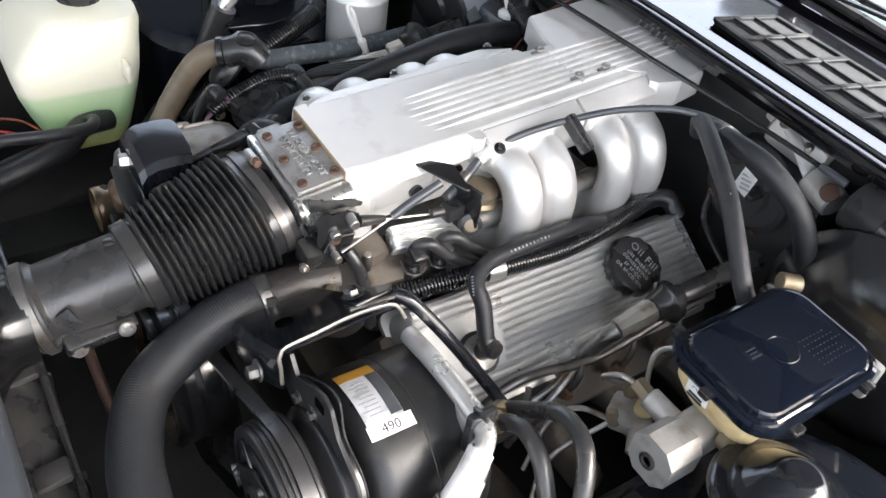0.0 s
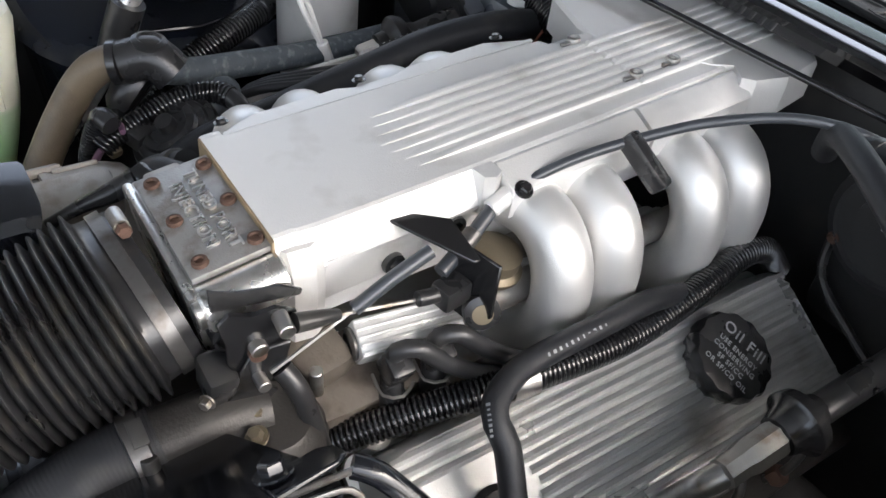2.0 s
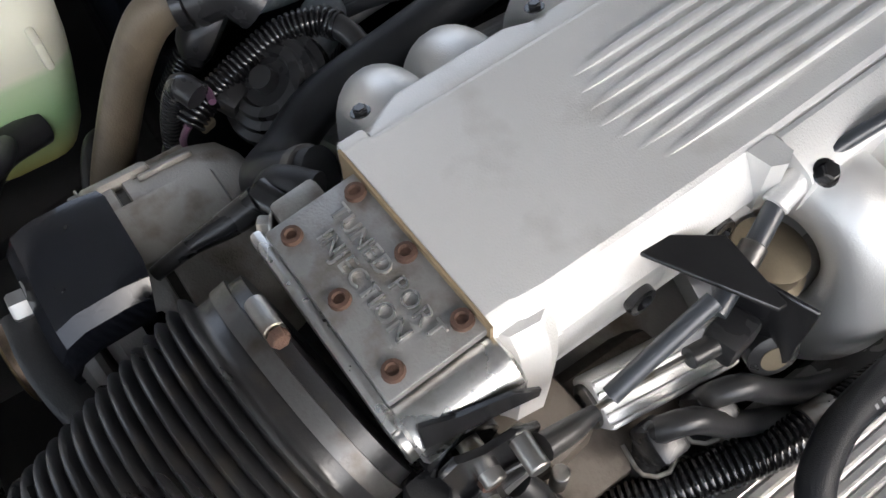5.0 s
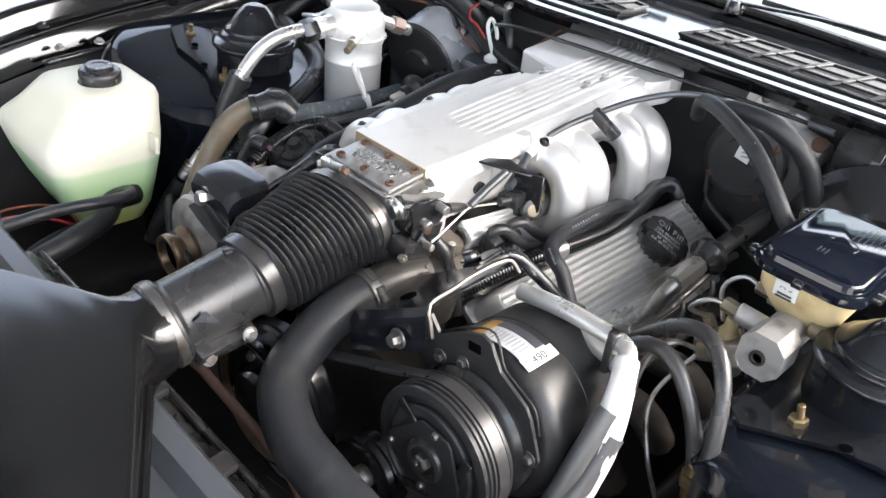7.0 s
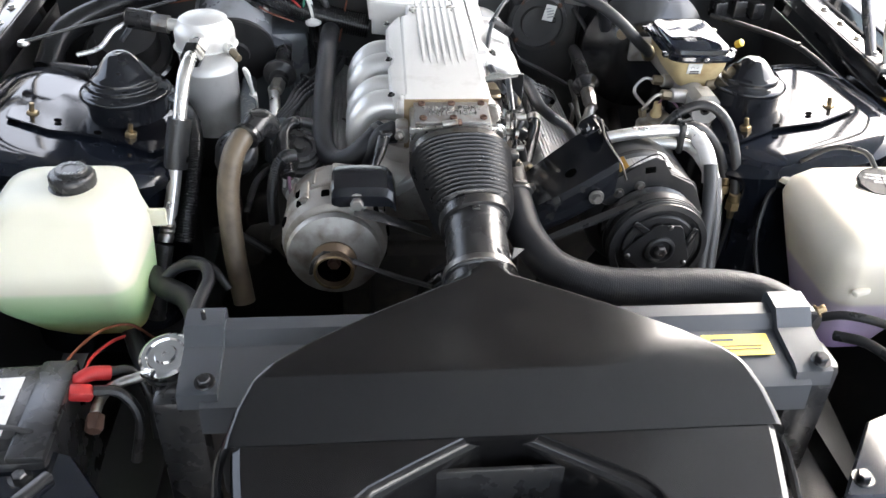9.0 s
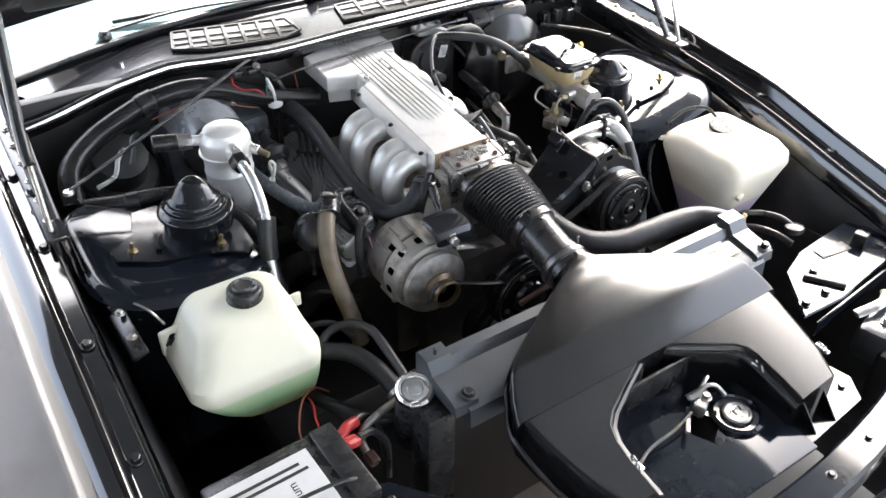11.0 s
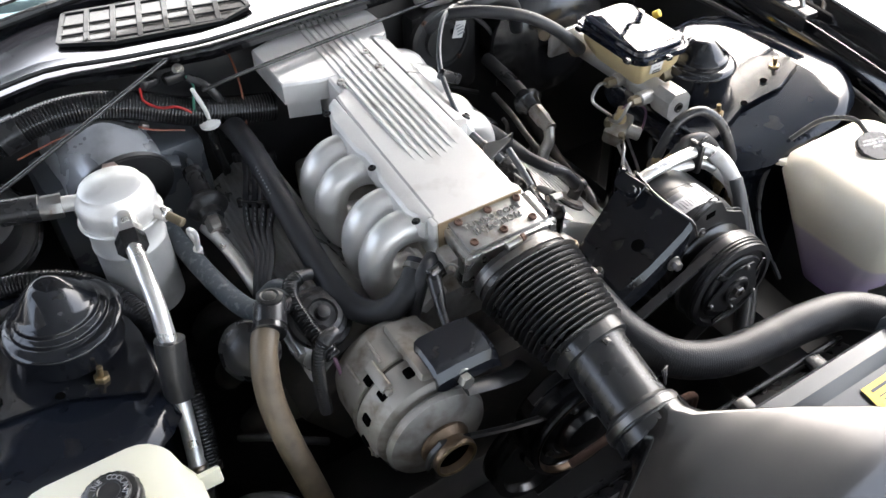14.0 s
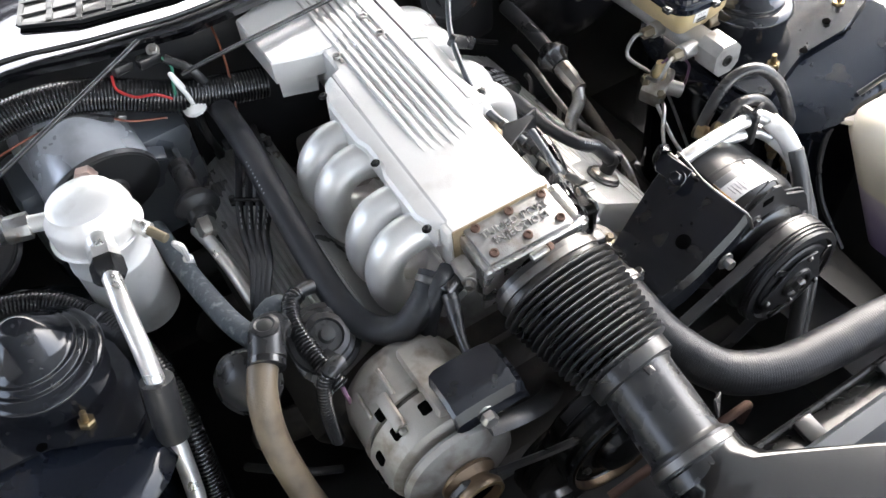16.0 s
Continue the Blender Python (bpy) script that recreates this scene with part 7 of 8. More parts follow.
hbig = thing("heater_hose", "long thick glossy black heater hose over the valve cover", "hose", (-0.21, 0.2, 0.76))
part("hose", tube([(-0.205, 0.51, 0.820), (-0.207, 0.42, 0.842), (-0.209, 0.325, 0.842), (-0.212, 0.235, 0.822), (-0.214, 0.140, 0.798), (-0.211, 0.060, 0.782), (-0.192, 0.018, 0.774), (-0.165, -0.008, 0.790), (-0.136, -0.008, 0.815), (-0.110, 0.010, 0.832)], 0.0180, 18, 0.008), HOSE, hbig)
part("hose_clip", lathe([(0.0185, 0), (0.020, 0.001), (0.020, 0.008), (0.0185, 0.009)], (-0.121, 0.001, 0.825), (0.7, 0.5, 0.5), 20), CLAMP, hbig)
worn_print((-0.2225, 0.300, 0.8520), (-0.2245, 0.245, 0.8405), (-0.6, 0.1, 0.75), GREY_INK, hbig, 9, 0.003)
solid("coolant_hose", tube([(-0.142, -0.015, 0.755), (-0.135, -0.020, 0.80), (-0.118, -0.015, 0.835), (-0.095, 0.0, 0.840)], 0.011, 14, 0.006), HOSE, "short curved black coolant hose", "hose")
loom = thing("wiring_loom", "black corrugated wiring loom", "wiring", (-0.24, 0.1, 0.80))
part("sleeve", tube([(-0.205, 0.100, 0.776), (-0.222, 0.106, 0.790), (-0.240, 0.106, 0.798), (-0.256, 0.100, 0.802)], 0.0095, 14, 0.005), RUBBER, loom)
part("conduit", tube([(-0.252, 0.102, 0.801), (-0.264, 0.094, 0.802), (-0.273, 0.075, 0.800), (-0.275, 0.052, 0.796), (-0.272, 0.020, 0.786), (-0.266, -0.012, 0.776), (-0.262, -0.026, 0.768)], 0.0105, 14, 0.005, rib=(0.0045, 0.0013)), GLOSSY, loom)
part("end_wire", tube([(-0.262, -0.026, 0.768), (-0.262, -0.034, 0.758), (-0.260, -0.036, 0.74)], 0.0028, 6, 0.006), PALE_W, loom)
loom2 = thing("wiring_loom", "black corrugated alternator wiring loom", "wiring", (-0.28, -0.02, 0.74))
part("conduit", tube([(-0.262, -0.018, 0.800), (-0.276, -0.020, 0.792), (-0.286, -0.028, 0.768), (-0.290, -0.036, 0.735), (-0.29, -0.04, 0.69)], 0.0085, 12, 0.006, rib=(0.004, 0.001)), GLOSSY, loom2)
part("boot", tube([(-0.252, -0.014, 0.798), (-0.263, -0.018, 0.801), (-0.270, -0.020, 0.797)], 0.0105, 12, 0.005), RUBBER, loom2)
pw = thing("plug_wires", "bundle of black plug wires held by combs", "wiring", (-0.25, 0.3, 0.70))
for k in range(4):
    u = k / 3
    part("plug_wire", tube([(-0.205 + 0.030 * u, 0.425, 0.800), (-0.223 + 0.034 * u, 0.364 - 0.024 * u, 0.800), (-0.253 + 0.034 * u, 0.292 - 0.026 * u, 0.796), (-0.268 + 0.024 * u, 0.240 - 0.018 * u, 0.796), (-0.277 + 0.018 * u, 0.188 - 0.012 * u, 0.794), (-0.292 + 0.012 * u, 0.155 - 0.014 * u, 0.785), (-0.306 + 0.010 * u, 0.132 - 0.016 * u, 0.765), (-0.312 + 0.010 * u, 0.12 - 0.016 * u, 0.72)], 0.0052, 10, 0.012), HOSE, pw)
    a_, b_ = Vector((-0.2535 + 0.034 * u, 0.288 - 0.026 * u, 0.8015)), Vector((-0.2685 + 0.024 * u, 0.238 - 0.018 * u, 0.8015))
    for v in (0.15, 0.4, 0.62, 0.85):
        q = a_.lerp(b_, v)
        part("wire_print", box(q, (0.0014, 0.007, 0.0006), (0, 0, -16), 0), GREY_INK, pw)
for x, y, z, r in ((-0.233, 0.283, 0.797, -37), (-0.196, 0.395, 0.800, -30)):
    comb = part("comb", box((x, y, z), (0.060, 0.006, 0.013), (0, 0, r), 0.002), PLASTIC, pw)
    for e in (-0.031, 0.031):
        part("comb_end", cyl((x + e * math.cos(radians(r)), y + e * math.sin(radians(r)), z - 0.006), (x + e * math.cos(radians(r)), y + e * math.sin(radians(r)), z + 0.009), 0.0045, 10), PLASTIC, comb)
fat = thing("corrugated_hose", "fat glossy black corrugated loom under the cowl", "wiring", (-0.42, 0.48, 0.90))
part("hose", tube([(-0.13, 0.455, 0.842), (-0.20, 0.462, 0.856), (-0.27, 0.470, 0.876), (-0.335, 0.487, 0.900), (-0.400, 0.498, 0.916), (-0.47, 0.502, 0.916), (-0.55, 0.495, 0.900), (-0.65, 0.465, 0.872), (-0.715, 0.41, 0.845), (-0.735, 0.34, 0.80)], 0.0230, 20, 0.008, rib=(0.0048, 0.0010)), GLOSSY, fat)
part("joint_band", tube([(-0.500, 0.500, 0.912), (-0.520, 0.499, 0.908), (-0.535, 0.497, 0.904)], 0.0262, 16, 0.006), PLASTIC, fat)
lh = thing("corrugated_hose", "black corrugated hose round the strut dome", "wiring", (-0.50, 0.25, 0.63))
part("conduit", tube([(-0.715, 0.335, 0.800), (-0.640, 0.310, 0.800), (-0.575, 0.300, 0.800), (-0.515, 0.276, 0.790), (-0.474, 0.228, 0.775), (-0.448, 0.172, 0.762), (-0.436, 0.110, 0.735), (-0.440, 0.045, 0.690), (-0.45, 0.0, 0.63)], 0.0165, 18, 0.008, rib=(0.0048, 0.0011)), GLOSSY, lh)
for a, b in (((-0.640, 0.310, 0.800), (-0.615, 0.305, 0.800)), ((-0.484, 0.243, 0.779), (-0.472, 0.225, 0.7745))):
    part("tape_band", cyl(a, b, 0.0182, 18), RUBBER, lh)
cw = thing("cowl_connector", "black wiring plugs with red and green wires under the cowl", "wiring", (-0.29, 0.49, 0.93))
part("plug", box((-0.305, 0.492, 0.928), (0.030, 0.016, 0.014), (0, 10, 20), 0.003), PLASTIC, cw)
part("plug", box((-0.268, 0.490, 0.926), (0.034, 0.018, 0.016), (0, 5, 10), 0.003), PLASTIC, cw)
part("screw", hex_bolt((-0.258, 0.492, 0.936), (0, -0.6, 0.8), 0.006, 0.006), STEEL, cw)
part("red_wire", tube([(-0.322, 0.488, 0.925), (-0.325, 0.470, 0.915), (-0.308, 0.452, 0.905), (-0.283, 0.444, 0.902), (-0.262, 0.45, 0.88)], 0.0020, 6, 0.006), RED, cw)
part("green_wire", tube([(-0.252, 0.486, 0.925), (-0.246, 0.470, 0.915), (-0.255, 0.452, 0.900), (-0.262, 0.45, 0.86)], 0.0022, 6, 0.006), GREEN_W, cw)
part("lead", tube([(-0.25, 0.480, 0.925), (-0.225, 0.465, 0.905), (-0.212, 0.46, 0.87), (-0.21, 0.47, 0.80)], 0.007, 10, 0.008), PLASTIC, cw)
hw = thing("harness_wire", "thin orange wire beside the fat loom", "wiring", (-0.4, 0.45, 0.88))
part("wire", tube([(-0.52, 0.465, 0.885), (-0.45, 0.475, 0.893), (-0.38, 0.480, 0.893), (-0.33, 0.455, 0.872), (-0.28, 0.455, 0.852)], 0.0016, 6, 0.008), ORANGE, hw)
part("sleeve", tube([(-0.44, 0.474, 0.894), (-0.39, 0.480, 0.894), (-0.345, 0.462, 0.878)], 0.005, 8, 0.008), PLASTIC, hw)
solid("ground_wire", tube([(-0.165, 0.530, 0.915), (-0.168, 0.500, 0.905), (-0.176, 0.460, 0.880), (-0.19, 0.43, 0.82)], 0.0018, 6, 0.008), ORANGE, "thin orange wire hanging from the firewall", "wiring")
rod = thing("brace_rod", "thin dark brace rod from cowl to fender", "rod", (-0.5, 0.4, 0.90))
part("rod", tube([(-0.27, 0.500, 0.952), (-0.50, 0.400, 0.910), (-0.74, 0.29, 0.872)], 0.0036, 10, 0.1), GLOSSY, rod)
part("rod_end", lathe([(0.010, 0), (0.011, 0.003), (0.009, 0.008)], (-0.742, 0.289, 0.866), (0, 0, 1), 16), STEEL, rod)
rod2 = thing("hood_cable", "thin black cable stretched over the rear of the plenum", "cable", (0.06, 0.46, 0.92))
part("sheath", tube([(-0.24, 0.445, 0.915), (-0.18, 0.437, 0.9275), (-0.05, 0.451, 0.9292), (0.05, 0.462, 0.9296), (0.15, 0.474, 0.9294), (0.25, 0.485, 0.9288), (0.335, 0.495, 0.925)], 0.0032, 10, 0.02), GLOSSY, rod2)
part("end_sleeve", cyl((0.300, 0.491, 0.9270), (0.336, 0.495, 0.925), 0.0048, 12), SHROUD, rod2)

# lines on the driver's side
acl = thing("compressor_lines", "pair of aluminium pipes in white tape running into dark hoses", "pipe", (0.35, -0.05, 0.60))
for k, (dx, dz) in enumerate(((0.0, 0.0), (0.012, -0.024))):
    part("pipe", tube([(0.240 + dx, -0.012, 0.822 + dz), (0.300, -0.012 + dx, 0.832 + dz), (0.365, -0.014, 0.836 + dz), (0.385, -0.022, 0.834 + dz), (0.398 + dx * 0.5, -0.045, 0.820 + dz)], 0.0098, 14, 0.006), PIPE_ALU, acl)
    part("hose", tube([(0.4035 + dx, -0.068, 0.802 + dz), (0.4025 + dx, -0.092, 0.765 + dz), (0.397 + dx, -0.122, 0.70), (0.386 + dx, -0.158, 0.62), (0.37 + dx, -0.185, 0.52)], 0.0112, 14, 0.01), GREY_HOSE, acl, "dark rubber hose with a dusty sheen")
    part("hose_print", tube([(0.4085 + dx, -0.108, 0.745 + dz * 0.6), (0.4050 + dx, -0.128, 0.70)], 0.0012, 6, 0.02), GREY_LABEL, acl)
part("tape", tube([(0.389, -0.028, 0.832), (0.399, -0.046, 0.818), (0.4045, -0.064, 0.797), (0.4045, -0.078, 0.775)], 0.0124, 16, 0.006), TAPE, acl, "white foam tape")
part("tape", tube([(0.396, -0.036, 0.806), (0.408, -0.058, 0.788), (0.4150, -0.078, 0.760), (0.4145, -0.097, 0.722)], 0.0122, 16, 0.006), TAPE, acl, "white foam tape")
part("clip", box((0.366, -0.014, 0.826), (0.010, 0.030, 0.052), (0, 0, 0), 0.004), PLASTIC, acl)
part("clip_ear", box((0.370, -0.020, 0.856), (0.020, 0.004, 0.006), (0, -20, 0), 0.001), PLASTIC, acl)
ps = thing("power_steering_hose", "looped black hoses with brass ends", "hose", (0.42, 0.02, 0.60))
part("hose", tube([(0.338, 0.040, 0.786), (0.358, 0.048, 0.806), (0.395, 0.055, 0.840), (0.434, 0.046, 0.850), (0.464, 0.028, 0.825), (0.481, 0.008, 0.775), (0.487, -0.005, 0.725), (0.488, -0.010, 0.698)], 0.0084, 14, 0.008), RUBBER, ps)
part("hose", tube([(0.352, 0.020, 0.798), (0.380, 0.024, 0.822), (0.412, 0.020, 0.824), (0.440, 0.014, 0.800), (0.462, 0.011, 0.760), (0.473, 0.010, 0.722)], 0.0084, 14, 0.008), RUBBER, ps)
for x, y, z in ((0.335, 0.036, 0.781), (0.347, 0.016, 0.793)):
    part("fitting", lathe([(0.010, 0), (0.012, 0.004), (0.012, 0.014), (0.009, 0.020)], (x, y, z), (0.6, 0.3, 0.6), 6), BRASS, ps)
for x, y, z in ((0.488, -0.0105, 0.704), (0.473, 0.0103, 0.727)):
    part("ferrule", lathe([(0.0095, 0), (0.0105, 0.002), (0.0095, 0.006), (0.0105, 0.010), (0.0095, 0.014)], (x, y, z + 0.010), (0, -0.05, -1), 16), BRASS, ps)
    part("fitting", lathe([(0.009, 0), (0.0125, 0.002), (0.0125, 0.016), (0.008, 0.020), (0.006, 0.034)], (x, y, z - 0.004), (0, -0.05, -1), 6), BRASS, ps)
part("return_line", tube([(0.488, -0.012, 0.676), (0.486, -0.016, 0.63), (0.47, -0.03, 0.55)], 0.0042, 8, 0.01), DULL_BLACK, ps)
part("return_line", tube([(0.473, 0.009, 0.698), (0.470, 0.004, 0.64), (0.455, -0.01, 0.55)], 0.0042, 8, 0.01), DULL_BLACK, ps)
sl = thing("air_check_valve", "black check valve with a steel end on an air pipe", "valve", (0.30, 0.28, 0.74))
part("valve", lathe([(0.013, 0), (0.015, 0.010), (0.025, 0.014), (0.027, 0.024), (0.020, 0.030), (0.016, 0.042), (0.010, 0.044)], (0.295, 0.338, 0.777), (-0.03, -0.9, -0.2), 28), SATIN, sl)
part("nut", lathe([(0.013, 0.042), (0.0145, 0.046), (0.0145, 0.072), (0.0125, 0.080), (0.0125, 0.096)], (0.295, 0.338, 0.777), (-0.03, -0.9, -0.2), 8), STEEL, sl)
part("pipe", tube([(0.292, 0.250, 0.756), (0.285, 0.238, 0.738), (0.276, 0.240, 0.712), (0.265, 0.232, 0.68), (0.245, 0.22, 0.63)], 0.0105, 14, 0.006), STEEL, sl, "grey brown steel pipe")
for pts in ([(0.268, 0.235, 0.690), (0.285, 0.200, 0.690), (0.292, 0.175, 0.672), (0.290, 0.150, 0.640), (0.285, 0.13, 0.59)], [(0.262, 0.228, 0.665), (0.272, 0.195, 0.655), (0.268, 0.165, 0.630), (0.262, 0.14, 0.58)]):
    part("branch_tube", tube(pts, 0.0045, 8, 0.006), STEEL, sl)
part("hose", tube([(0.296, 0.336, 0.777), (0.298, 0.38, 0.784), (0.300, 0.46, 0.79)], 0.0125, 14, 0.01), RUBBER, sl)

manp = thing("air_pipe", "grey brown steel air pipe along the cylinder head", "pipe", (0.285, 0.25, 0.68))
part("pipe", tube([(0.290, 0.420, 0.735), (0.287, 0.354, 0.727), (0.285, 0.307, 0.712), (0.284, 0.253, 0.700), (0.283, 0.203, 0.703), (0.280, 0.150, 0.715), (0.276, 0.105, 0.705), (0.272, 0.06, 0.66)], 0.0055, 12, 0.008), CLAMP, manp)
for y in (0.135, 0.215, 0.300, 0.380):
    part("branch", tube([(0.285, y, 0.704), (0.292, y - 0.004, 0.690), (0.290, y - 0.008, 0.665), (0.280, y - 0.010, 0.640)], 0.0040, 10, 0.006), CLAMP, manp)
    part("nut", lathe([(0.008, 0), (0.0095, 0.002), (0.0095, 0.012), (0.007, 0.014)], (0.289, y - 0.009, 0.662), (-0.3, -0.2, -1), 6), RUST, manp)
steer = thing("steering_shaft", "dark steel steering shaft with a joint, low beside the engine", "steering shaft", (0.40, 0.2, 0.5))
part("shaft", cyl((0.425, 0.52, 0.62), (0.385, 0.02, 0.46), 0.013, 16), DARK, steer)
part("joint", box((0.404, 0.26, 0.537), (0.040, 0.055, 0.036), (18, 0, 4), 0.008), DARK, steer)
part("coupling", lathe([(0.030, 0), (0.032, 0.004), (0.032, 0.016), (0.028, 0.020)], (0.393, 0.12, 0.492), (-0.08, -0.95, -0.3), 24), RUBBER, steer)
solid("vacuum_hose", tube([(0.100, -0.006, 0.812), (0.110, 0.000, 0.800), (0.117, 0.006, 0.775), (0.124, 0.010, 0.748), (0.132, 0.012, 0.715)], 0.0078, 12, 0.006), RUBBER, "black vacuum hose hanging under the throttle lever", "hose")

# breather hose and loom along the left valve cover
bhose = thing("breather_hose", "black breather hose with white print", "hose", (0.17, 0.14, 0.79))
part("hose", tube([tuple(G + up_l * 0.036 + Vector((-0.010, -0.002, 0.006))), (0.210, 0.106, 0.784), (0.197, 0.105, 0.794), (0.185, 0.112, 0.800), (0.175, 0.132, 0.803), (0.169, 0.160, 0.803), (0.166, 0.230, 0.803), (0.160, 0.290, 0.795), (0.155, 0.34, 0.775)], 0.0098, 14, 0.006), HOSE, bhose)
worn_print((0.1750, 0.165, 0.8105), (0.1725, 0.222, 0.8108), (0.6, 0, 0.8), GREY_INK, bhose, 11)
worn_print((0.206, 0.0935, 0.7990), (0.188, 0.1020, 0.8070), (0.1, -0.7, 0.6), GREY_INK, bhose, 7)
loomL = thing("wiring_loom", "black corrugated wiring loom along the valve cover", "wiring", (0.16, 0.2, 0.77))
part("conduit", tube([(0.118, 0.020, 0.735), (0.140, 0.08, 0.758), (0.160, 0.150, 0.772), (0.168, 0.25, 0.772), (0.160, 0.34, 0.775), (0.150, 0.41, 0.785), (0.148, 0.455, 0.775), (0.15, 0.49, 0.74)], 0.0120, 16, 0.006, rib=(0.0042, 0.0010)), GLOSSY, loomL)
part("tape_band", tube([(0.1595, 0.148, 0.7718), (0.1615, 0.158, 0.772), (0.163, 0.168, 0.772)], 0.0140, 14, 0.005), STEEL, loomL, "bright tape band")

# fuel rail, injectors, brackets and cables
fr = thing("fuel_rail", "ridged aluminium fuel rail with black injectors", "fuel rail", (0.085, 0.15, 0.74))
FRM = pose(0.089, 0.099, 0.788, 0, 30, -8)
part("rail", box((0, 0, 0), (0.030, 0.084, 0.030), bevel=0.003, m=FRM), CAST, fr)
part("end_plug", lathe([(0.012, 0), (0.013, 0.002), (0.013, 0.004), (0.009, 0.006), (0.008, 0.003)], FRM @ Vector((0, -0.0405, 0)), FRM.to_3x3() @ Vector((0, -1, 0)), 20), CLAMP, fr, "dark round end plug")
for k in range(5):
    part("ridge", box((0, 0, 0), (0.0022, 0.082, 0.003), bevel=0.0008, m=FRM @ pose(-0.012 + 0.006 * k, 0, 0.0155)), CAST, fr)
part("rail_rear", cyl((0.09, 0.16, 0.785), (0.086, 0.42, 0.792), 0.013, 18), DULL_ALU, fr)
part("regulator", lathe([(0.024, 0), (0.026, 0.003), (0.026, 0.006), (0.022, 0.010), (0.022, 0.020), (0.01, 0.024)], (0.082, 0.178, 0.812), (0.1, 0.1, 1), 28), DULL_BRASS, fr, "dull brass regulator can")
for x, y in ((0.112, 0.072), (0.114, 0.106)):
    inj = part("injector", lathe([(0.008, 0), (0.0105, 0.002), (0.0105, 0.018), (0.009, 0.020), (0.009, 0.034), (0.0075, 0.036), (0.0075, 0.048)], (x + 0.010, y, 0.744), (-0.18, 0, 1), 18), PLASTIC, fr, "black injector")
    part("plug", box((x + 0.008, y, 0.792), (0.022, 0.020, 0.024), (0, 25, 0), 0.004), PLASTIC, inj)
    part("lead", tube([(x + 0.004, y - 0.002, 0.794), (x + 0.008, y, 0.808), (x + 0.014, y + 0.014, 0.810), (x + 0.022, y + 0.034, 0.792), (x + 0.030, y + 0.060, 0.775), (x + 0.038, y + 0.09, 0.765)], 0.0072, 10, 0.006), RUBBER, inj)
    part("spring_clip", tube([(x - 0.004, y - 0.012, 0.778), (x + 0.014, y - 0.013, 0.774), (x + 0.021, y, 0.773), (x + 0.014, y + 0.013, 0.774)], 0.0013, 6, 0.005), STEEL, inj)
    part("seat_ring", lathe([(0.011, -0.003), (0.017, 0.0), (0.018, 0.004), (0.015, 0.007), (0.011, 0.005)], (x + 0.010, y, 0.741), (-0.1, 0, 1), 24), DULL_ALU, inj)
part("rail_base", box((0.082, 0.062, 0.750), (0.066, 0.120, 0.050), (0, 22, 0), 0.012), GRIME, fr, "dusty brown casting")
part("base_shoulder", box((0.072, 0.030, 0.775), (0.050, 0.050, 0.040), (4, 14, 8), 0.012), GRIME, fr)
part("base_foot", box((0.112, 0.088, 0.733), (0.048, 0.085, 0.012), (0, 16, -4), 0.005), DULL_ALU, fr)
part("base_stud", cyl((0.104, 0.018, 0.778), (0.106, 0.016, 0.804), 0.0048, 14), STEEL, fr)
part("base_bolt", hex_bolt((0.132, 0.052, 0.738), (0.3, 0, 1), 0.008, 0.008), STEEL, fr)

cbk = thing("cable_bracket", "black folded steel throttle cable bracket", "bracket", (0.09, 0.12, 0.85))
part("top_sheet", plate([(-0.036, -0.016), (-0.030, -0.024), (0.034, 0.010), (0.034, 0.016), (-0.010, 0.020)], 0.003, pose(0.087, 0.118, 0.870, 0, 4, 0), 0.0008), SATIN, cbk)
part("side_sheet", plate([(-0.010, 0.0), (0.030, 0.0), (0.030, -0.05), (0.016, -0.068), (-0.004, -0.066), (-0.012, -0.03)], 0.003, pose(0.104, 0.136, 0.870, 90, 0, 15), 0.0008), SATIN, cbk)
part("grommet", lathe([(0.014, 0), (0.014, 0.008), (0.009, 0.010)], (0.120, 0.142, 0.818), (0.8, -0.4, 0.3), 20), PLASTIC, cbk)
part("brass_disc", lathe([(0.008, 0.008), (0.008, 0.0105), (0.001, 0.011)], (0.120, 0.142, 0.818), (0.8, -0.4, 0.3), 20), DULL_BRASS, cbk)
part("cable_block", box((0.108, 0.122, 0.834), (0.020, 0.026, 0.020), (0, 0, 10), 0.004), PLASTIC, cbk)
part("cable_boot", cyl((0.108, 0.112, 0.836), (0.106, 0.094, 0.837), 0.006, 12), RUBBER, cbk)
tc = thing("throttle_cable", "grey sheathed throttle cable arching over the runners", "cable", (0.09, 0.3, 0.87))
part("sheath", tube([(0.082, 0.165, 0.862), (0.075, 0.186, 0.876), (0.082, 0.235, 0.896), (0.098, 0.290, 0.912), (0.125, 0.34, 0.930), (0.165, 0.39, 0.942), (0.21, 0.43, 0.935), (0.25, 0.47, 0.90)], 0.0042, 10, 0.01), SHROUD, tc)
part("ferrule", cyl((0.078, 0.172, 0.870), (0.075, 0.194, 0.880), 0.0075, 14), CAST, tc)
part("sleeve_rod", tube([(0.098, 0.118, 0.846), (0.088, 0.148, 0.858), (0.078, 0.174, 0.871)], 0.0058, 12, 0.006), SHROUD, tc)
part("crimp", cyl((0.0895, 0.143, 0.8560), (0.0855, 0.154, 0.8610), 0.0072, 12), CLAMP, tc)
part("rod", tube([(0.100, 0.106, 0.873), (0.100, 0.076, 0.860), (0.100, 0.047, 0.844)], 0.0052, 10, 0.02), SHROUD, tc)
part("wire", tube([(0.100, 0.049, 0.845), (0.100, -0.014, 0.813)], 0.0016, 6, 0.02), STEEL, tc)
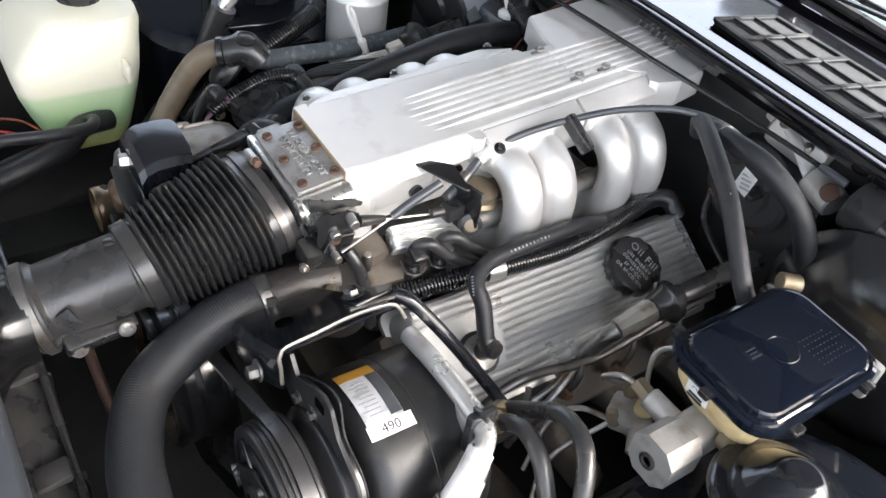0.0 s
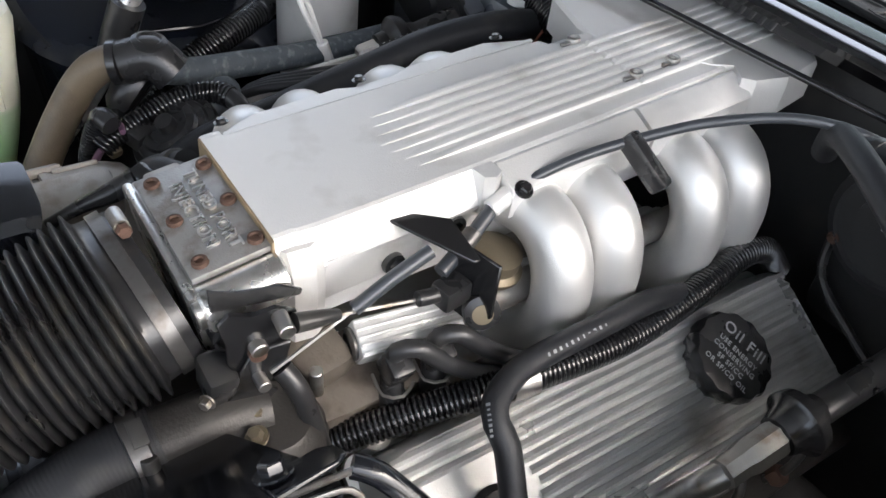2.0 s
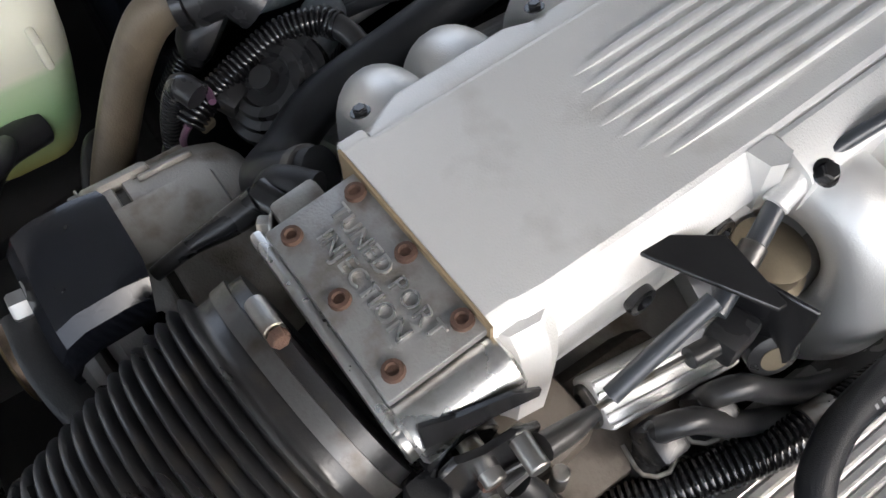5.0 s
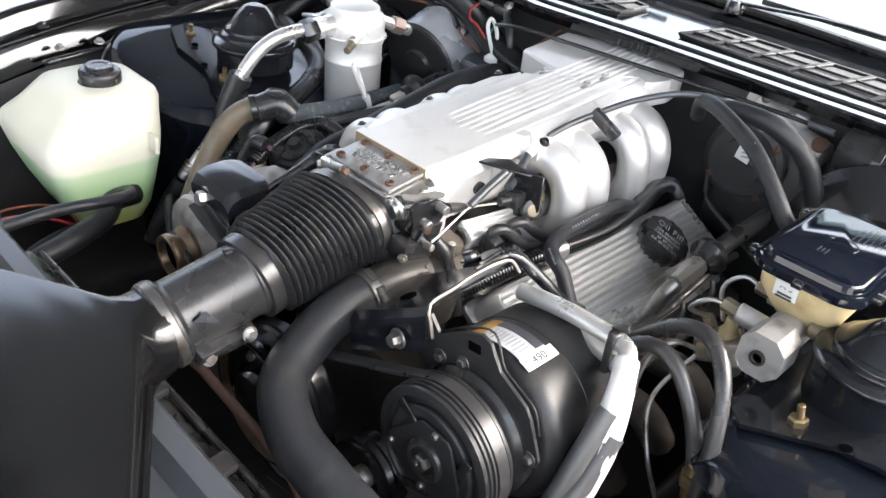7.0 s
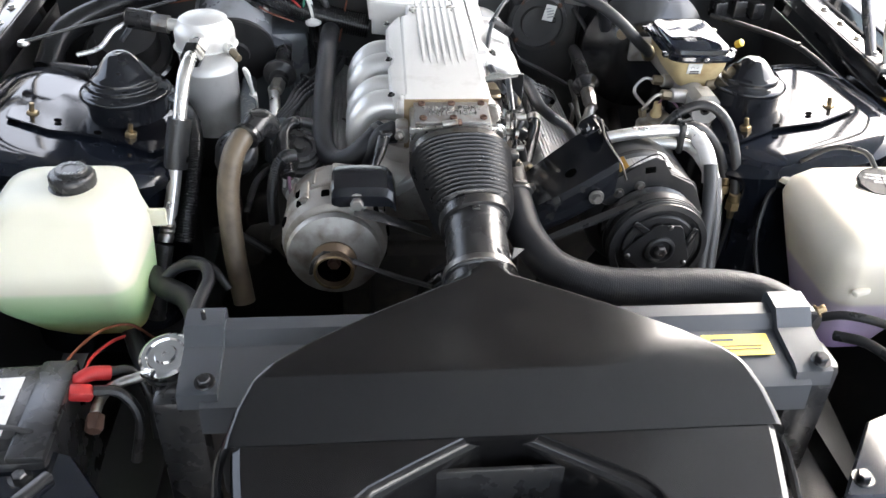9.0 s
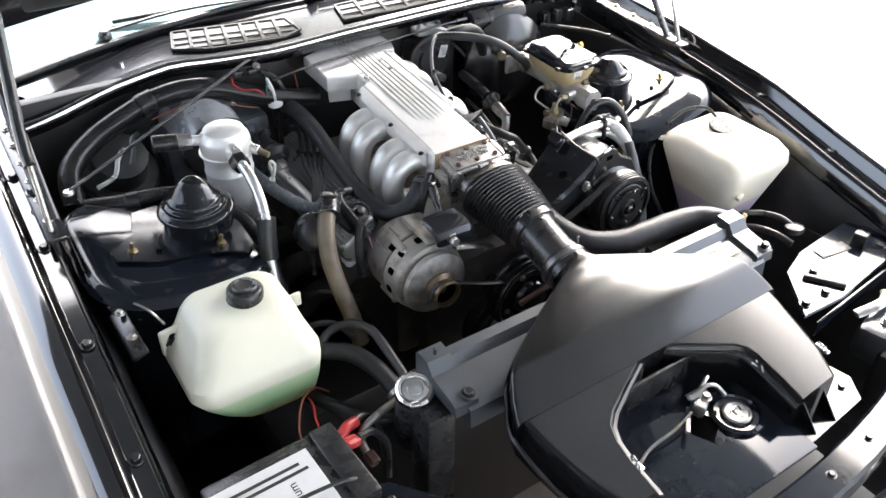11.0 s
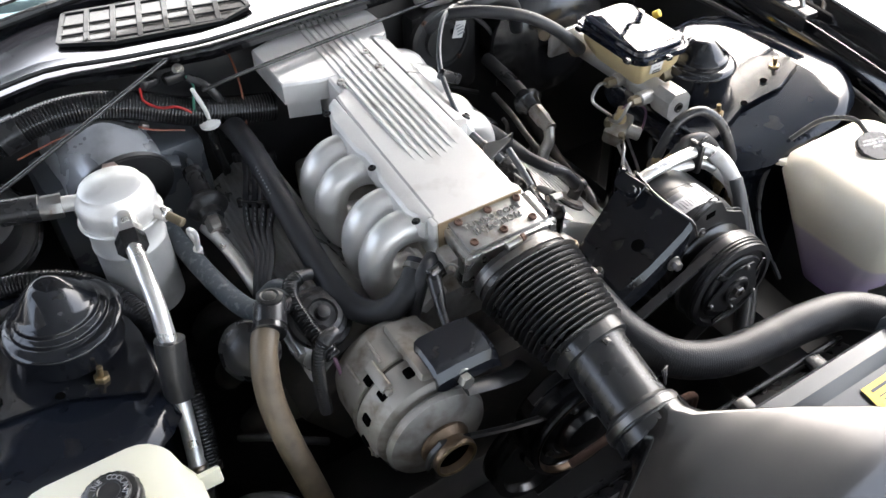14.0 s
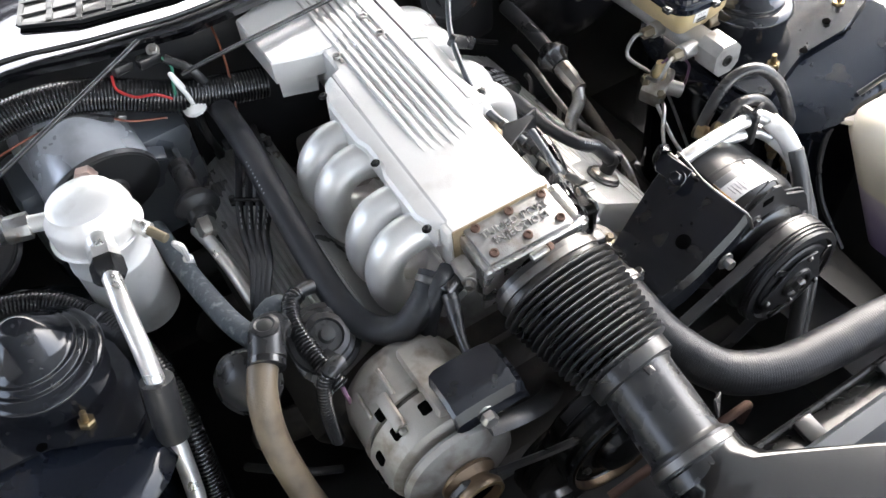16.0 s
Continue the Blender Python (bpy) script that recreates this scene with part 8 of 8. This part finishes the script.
part("wire", tube([(0.104, 0.097, 0.834), (0.101, 0.050, 0.842), (0.102, 0.014, 0.850)], 0.0016, 6, 0.02), STEEL, tc)
part("rail_clip", box((0.112, 0.288, 0.900), (0.050, 0.013, 0.018), (0, 34, 14), 0.004), PLASTIC, tc, "black cable clip")

# hose with a ball end beside the washer bottle
bh2 = thing("vacuum_hose", "black vacuum hose with a round end by the radiator", "hose", (0.60, -0.36, 0.64))
part("hose", tube([(0.530, -0.270, 0.650), (0.556, -0.293, 0.672), (0.602, -0.322, 0.676), (0.628, -0.360, 0.674), (0.630, -0.395, 0.668)], 0.007, 10, 0.008), RUBBER, bh2)
part("ball_end", lathe([(0.010, 0), (0.020, 0.006), (0.022, 0.012), (0.020, 0.018), (0.008, 0.022)], (0.628, -0.400, 0.655), (0, 0.1, 1), 24), PLASTIC, bh2)
part("hose", tube([(0.545, -0.30, 0.640), (0.570, -0.335, 0.655), (0.590, -0.380, 0.656), (0.600, -0.42, 0.648)], 0.008, 10, 0.008), RUBBER, bh2)
# hoses low beside the alternator and the accumulator
for pts, r in (([(-0.40, 0.02, 0.640), (-0.37, -0.02, 0.668), (-0.335, -0.045, 0.665), (-0.30, -0.05, 0.64)], 0.0055), ([(-0.455, -0.06, 0.62), (-0.42, -0.085, 0.655), (-0.385, -0.105, 0.652), (-0.36, -0.12, 0.62)], 0.0065), ([(-0.30, 0.20, 0.66), (-0.315, 0.14, 0.69), (-0.335, 0.10, 0.685), (-0.35, 0.06, 0.65)], 0.006)):
    solid("small_hose", tube(pts, r, 10, 0.008), RUBBER, "thin black hose low in the bay", "hose")
# wires over the blower
for pts, m in (([(-0.60, 0.42, 0.86), (-0.62, 0.40, 0.85), (-0.64, 0.37, 0.83), (-0.68, 0.36, 0.82)], PIPE_ALU), ([(-0.56, 0.45, 0.87), (-0.58, 0.42, 0.875), (-0.585, 0.40, 0.86), (-0.60, 0.38, 0.84)], SHROUD)):
    solid("blower_wire", tube(pts, 0.005, 8, 0.008), m, "taped wire beside the blower motor", "wiring")

# brackets and clips along the passenger inner fender
fbk = thing("fender_bracket", "glossy black folded bracket on the inner fender", "bracket", (-0.74, 0.02, 0.80))
part("bracket_box", box((-0.742, 0.020, 0.790), (0.050, 0.075, 0.030), (0, -14, 6), 0.008), BAYPAINT, fbk)
part("bracket_arm", box((-0.752, -0.070, 0.786), (0.030, 0.120, 0.010), (6, -20, 0), 0.004), SATIN, fbk)
for y in (-0.10, -0.03, 0.035):
    part("bracket_bolt", hex_bolt((-0.752, y, 0.802), (0.2, 0, 1), 0.006, 0.007), STEEL, fbk)
wclip = thing("cable_clip", "thin bare wire clip above the coolant bottle", "clip", (-0.70, -0.05, 0.78))
part("wire", tube([(-0.690, -0.060, 0.770), (-0.705, -0.045, 0.795), (-0.725, -0.020, 0.806), (-0.745, 0.0, 0.803)], 0.0022, 6, 0.008), STEEL, wclip)
# loom and clips on the driver's inner fender
dl = thing("fender_loom", "thin taped wiring along the driver's inner fender", "wiring", (0.72, 0.2, 0.80))
part("loom", tube([(0.60, 0.50, 0.850), (0.66, 0.45, 0.845), (0.735, 0.36, 0.835), (0.765, 0.20, 0.815), (0.77, 0.05, 0.80), (0.765, -0.10, 0.775)], 0.006, 10, 0.02), RUBBER, dl)
for x, y, z in ((0.735, 0.36, 0.835), (0.766, 0.18, 0.812), (0.769, 0.02, 0.796)):
    part("clip", box((x, y, z + 0.004), (0.016, 0.012, 0.010), (0, 0, 12), 0.003), PLASTIC, dl)
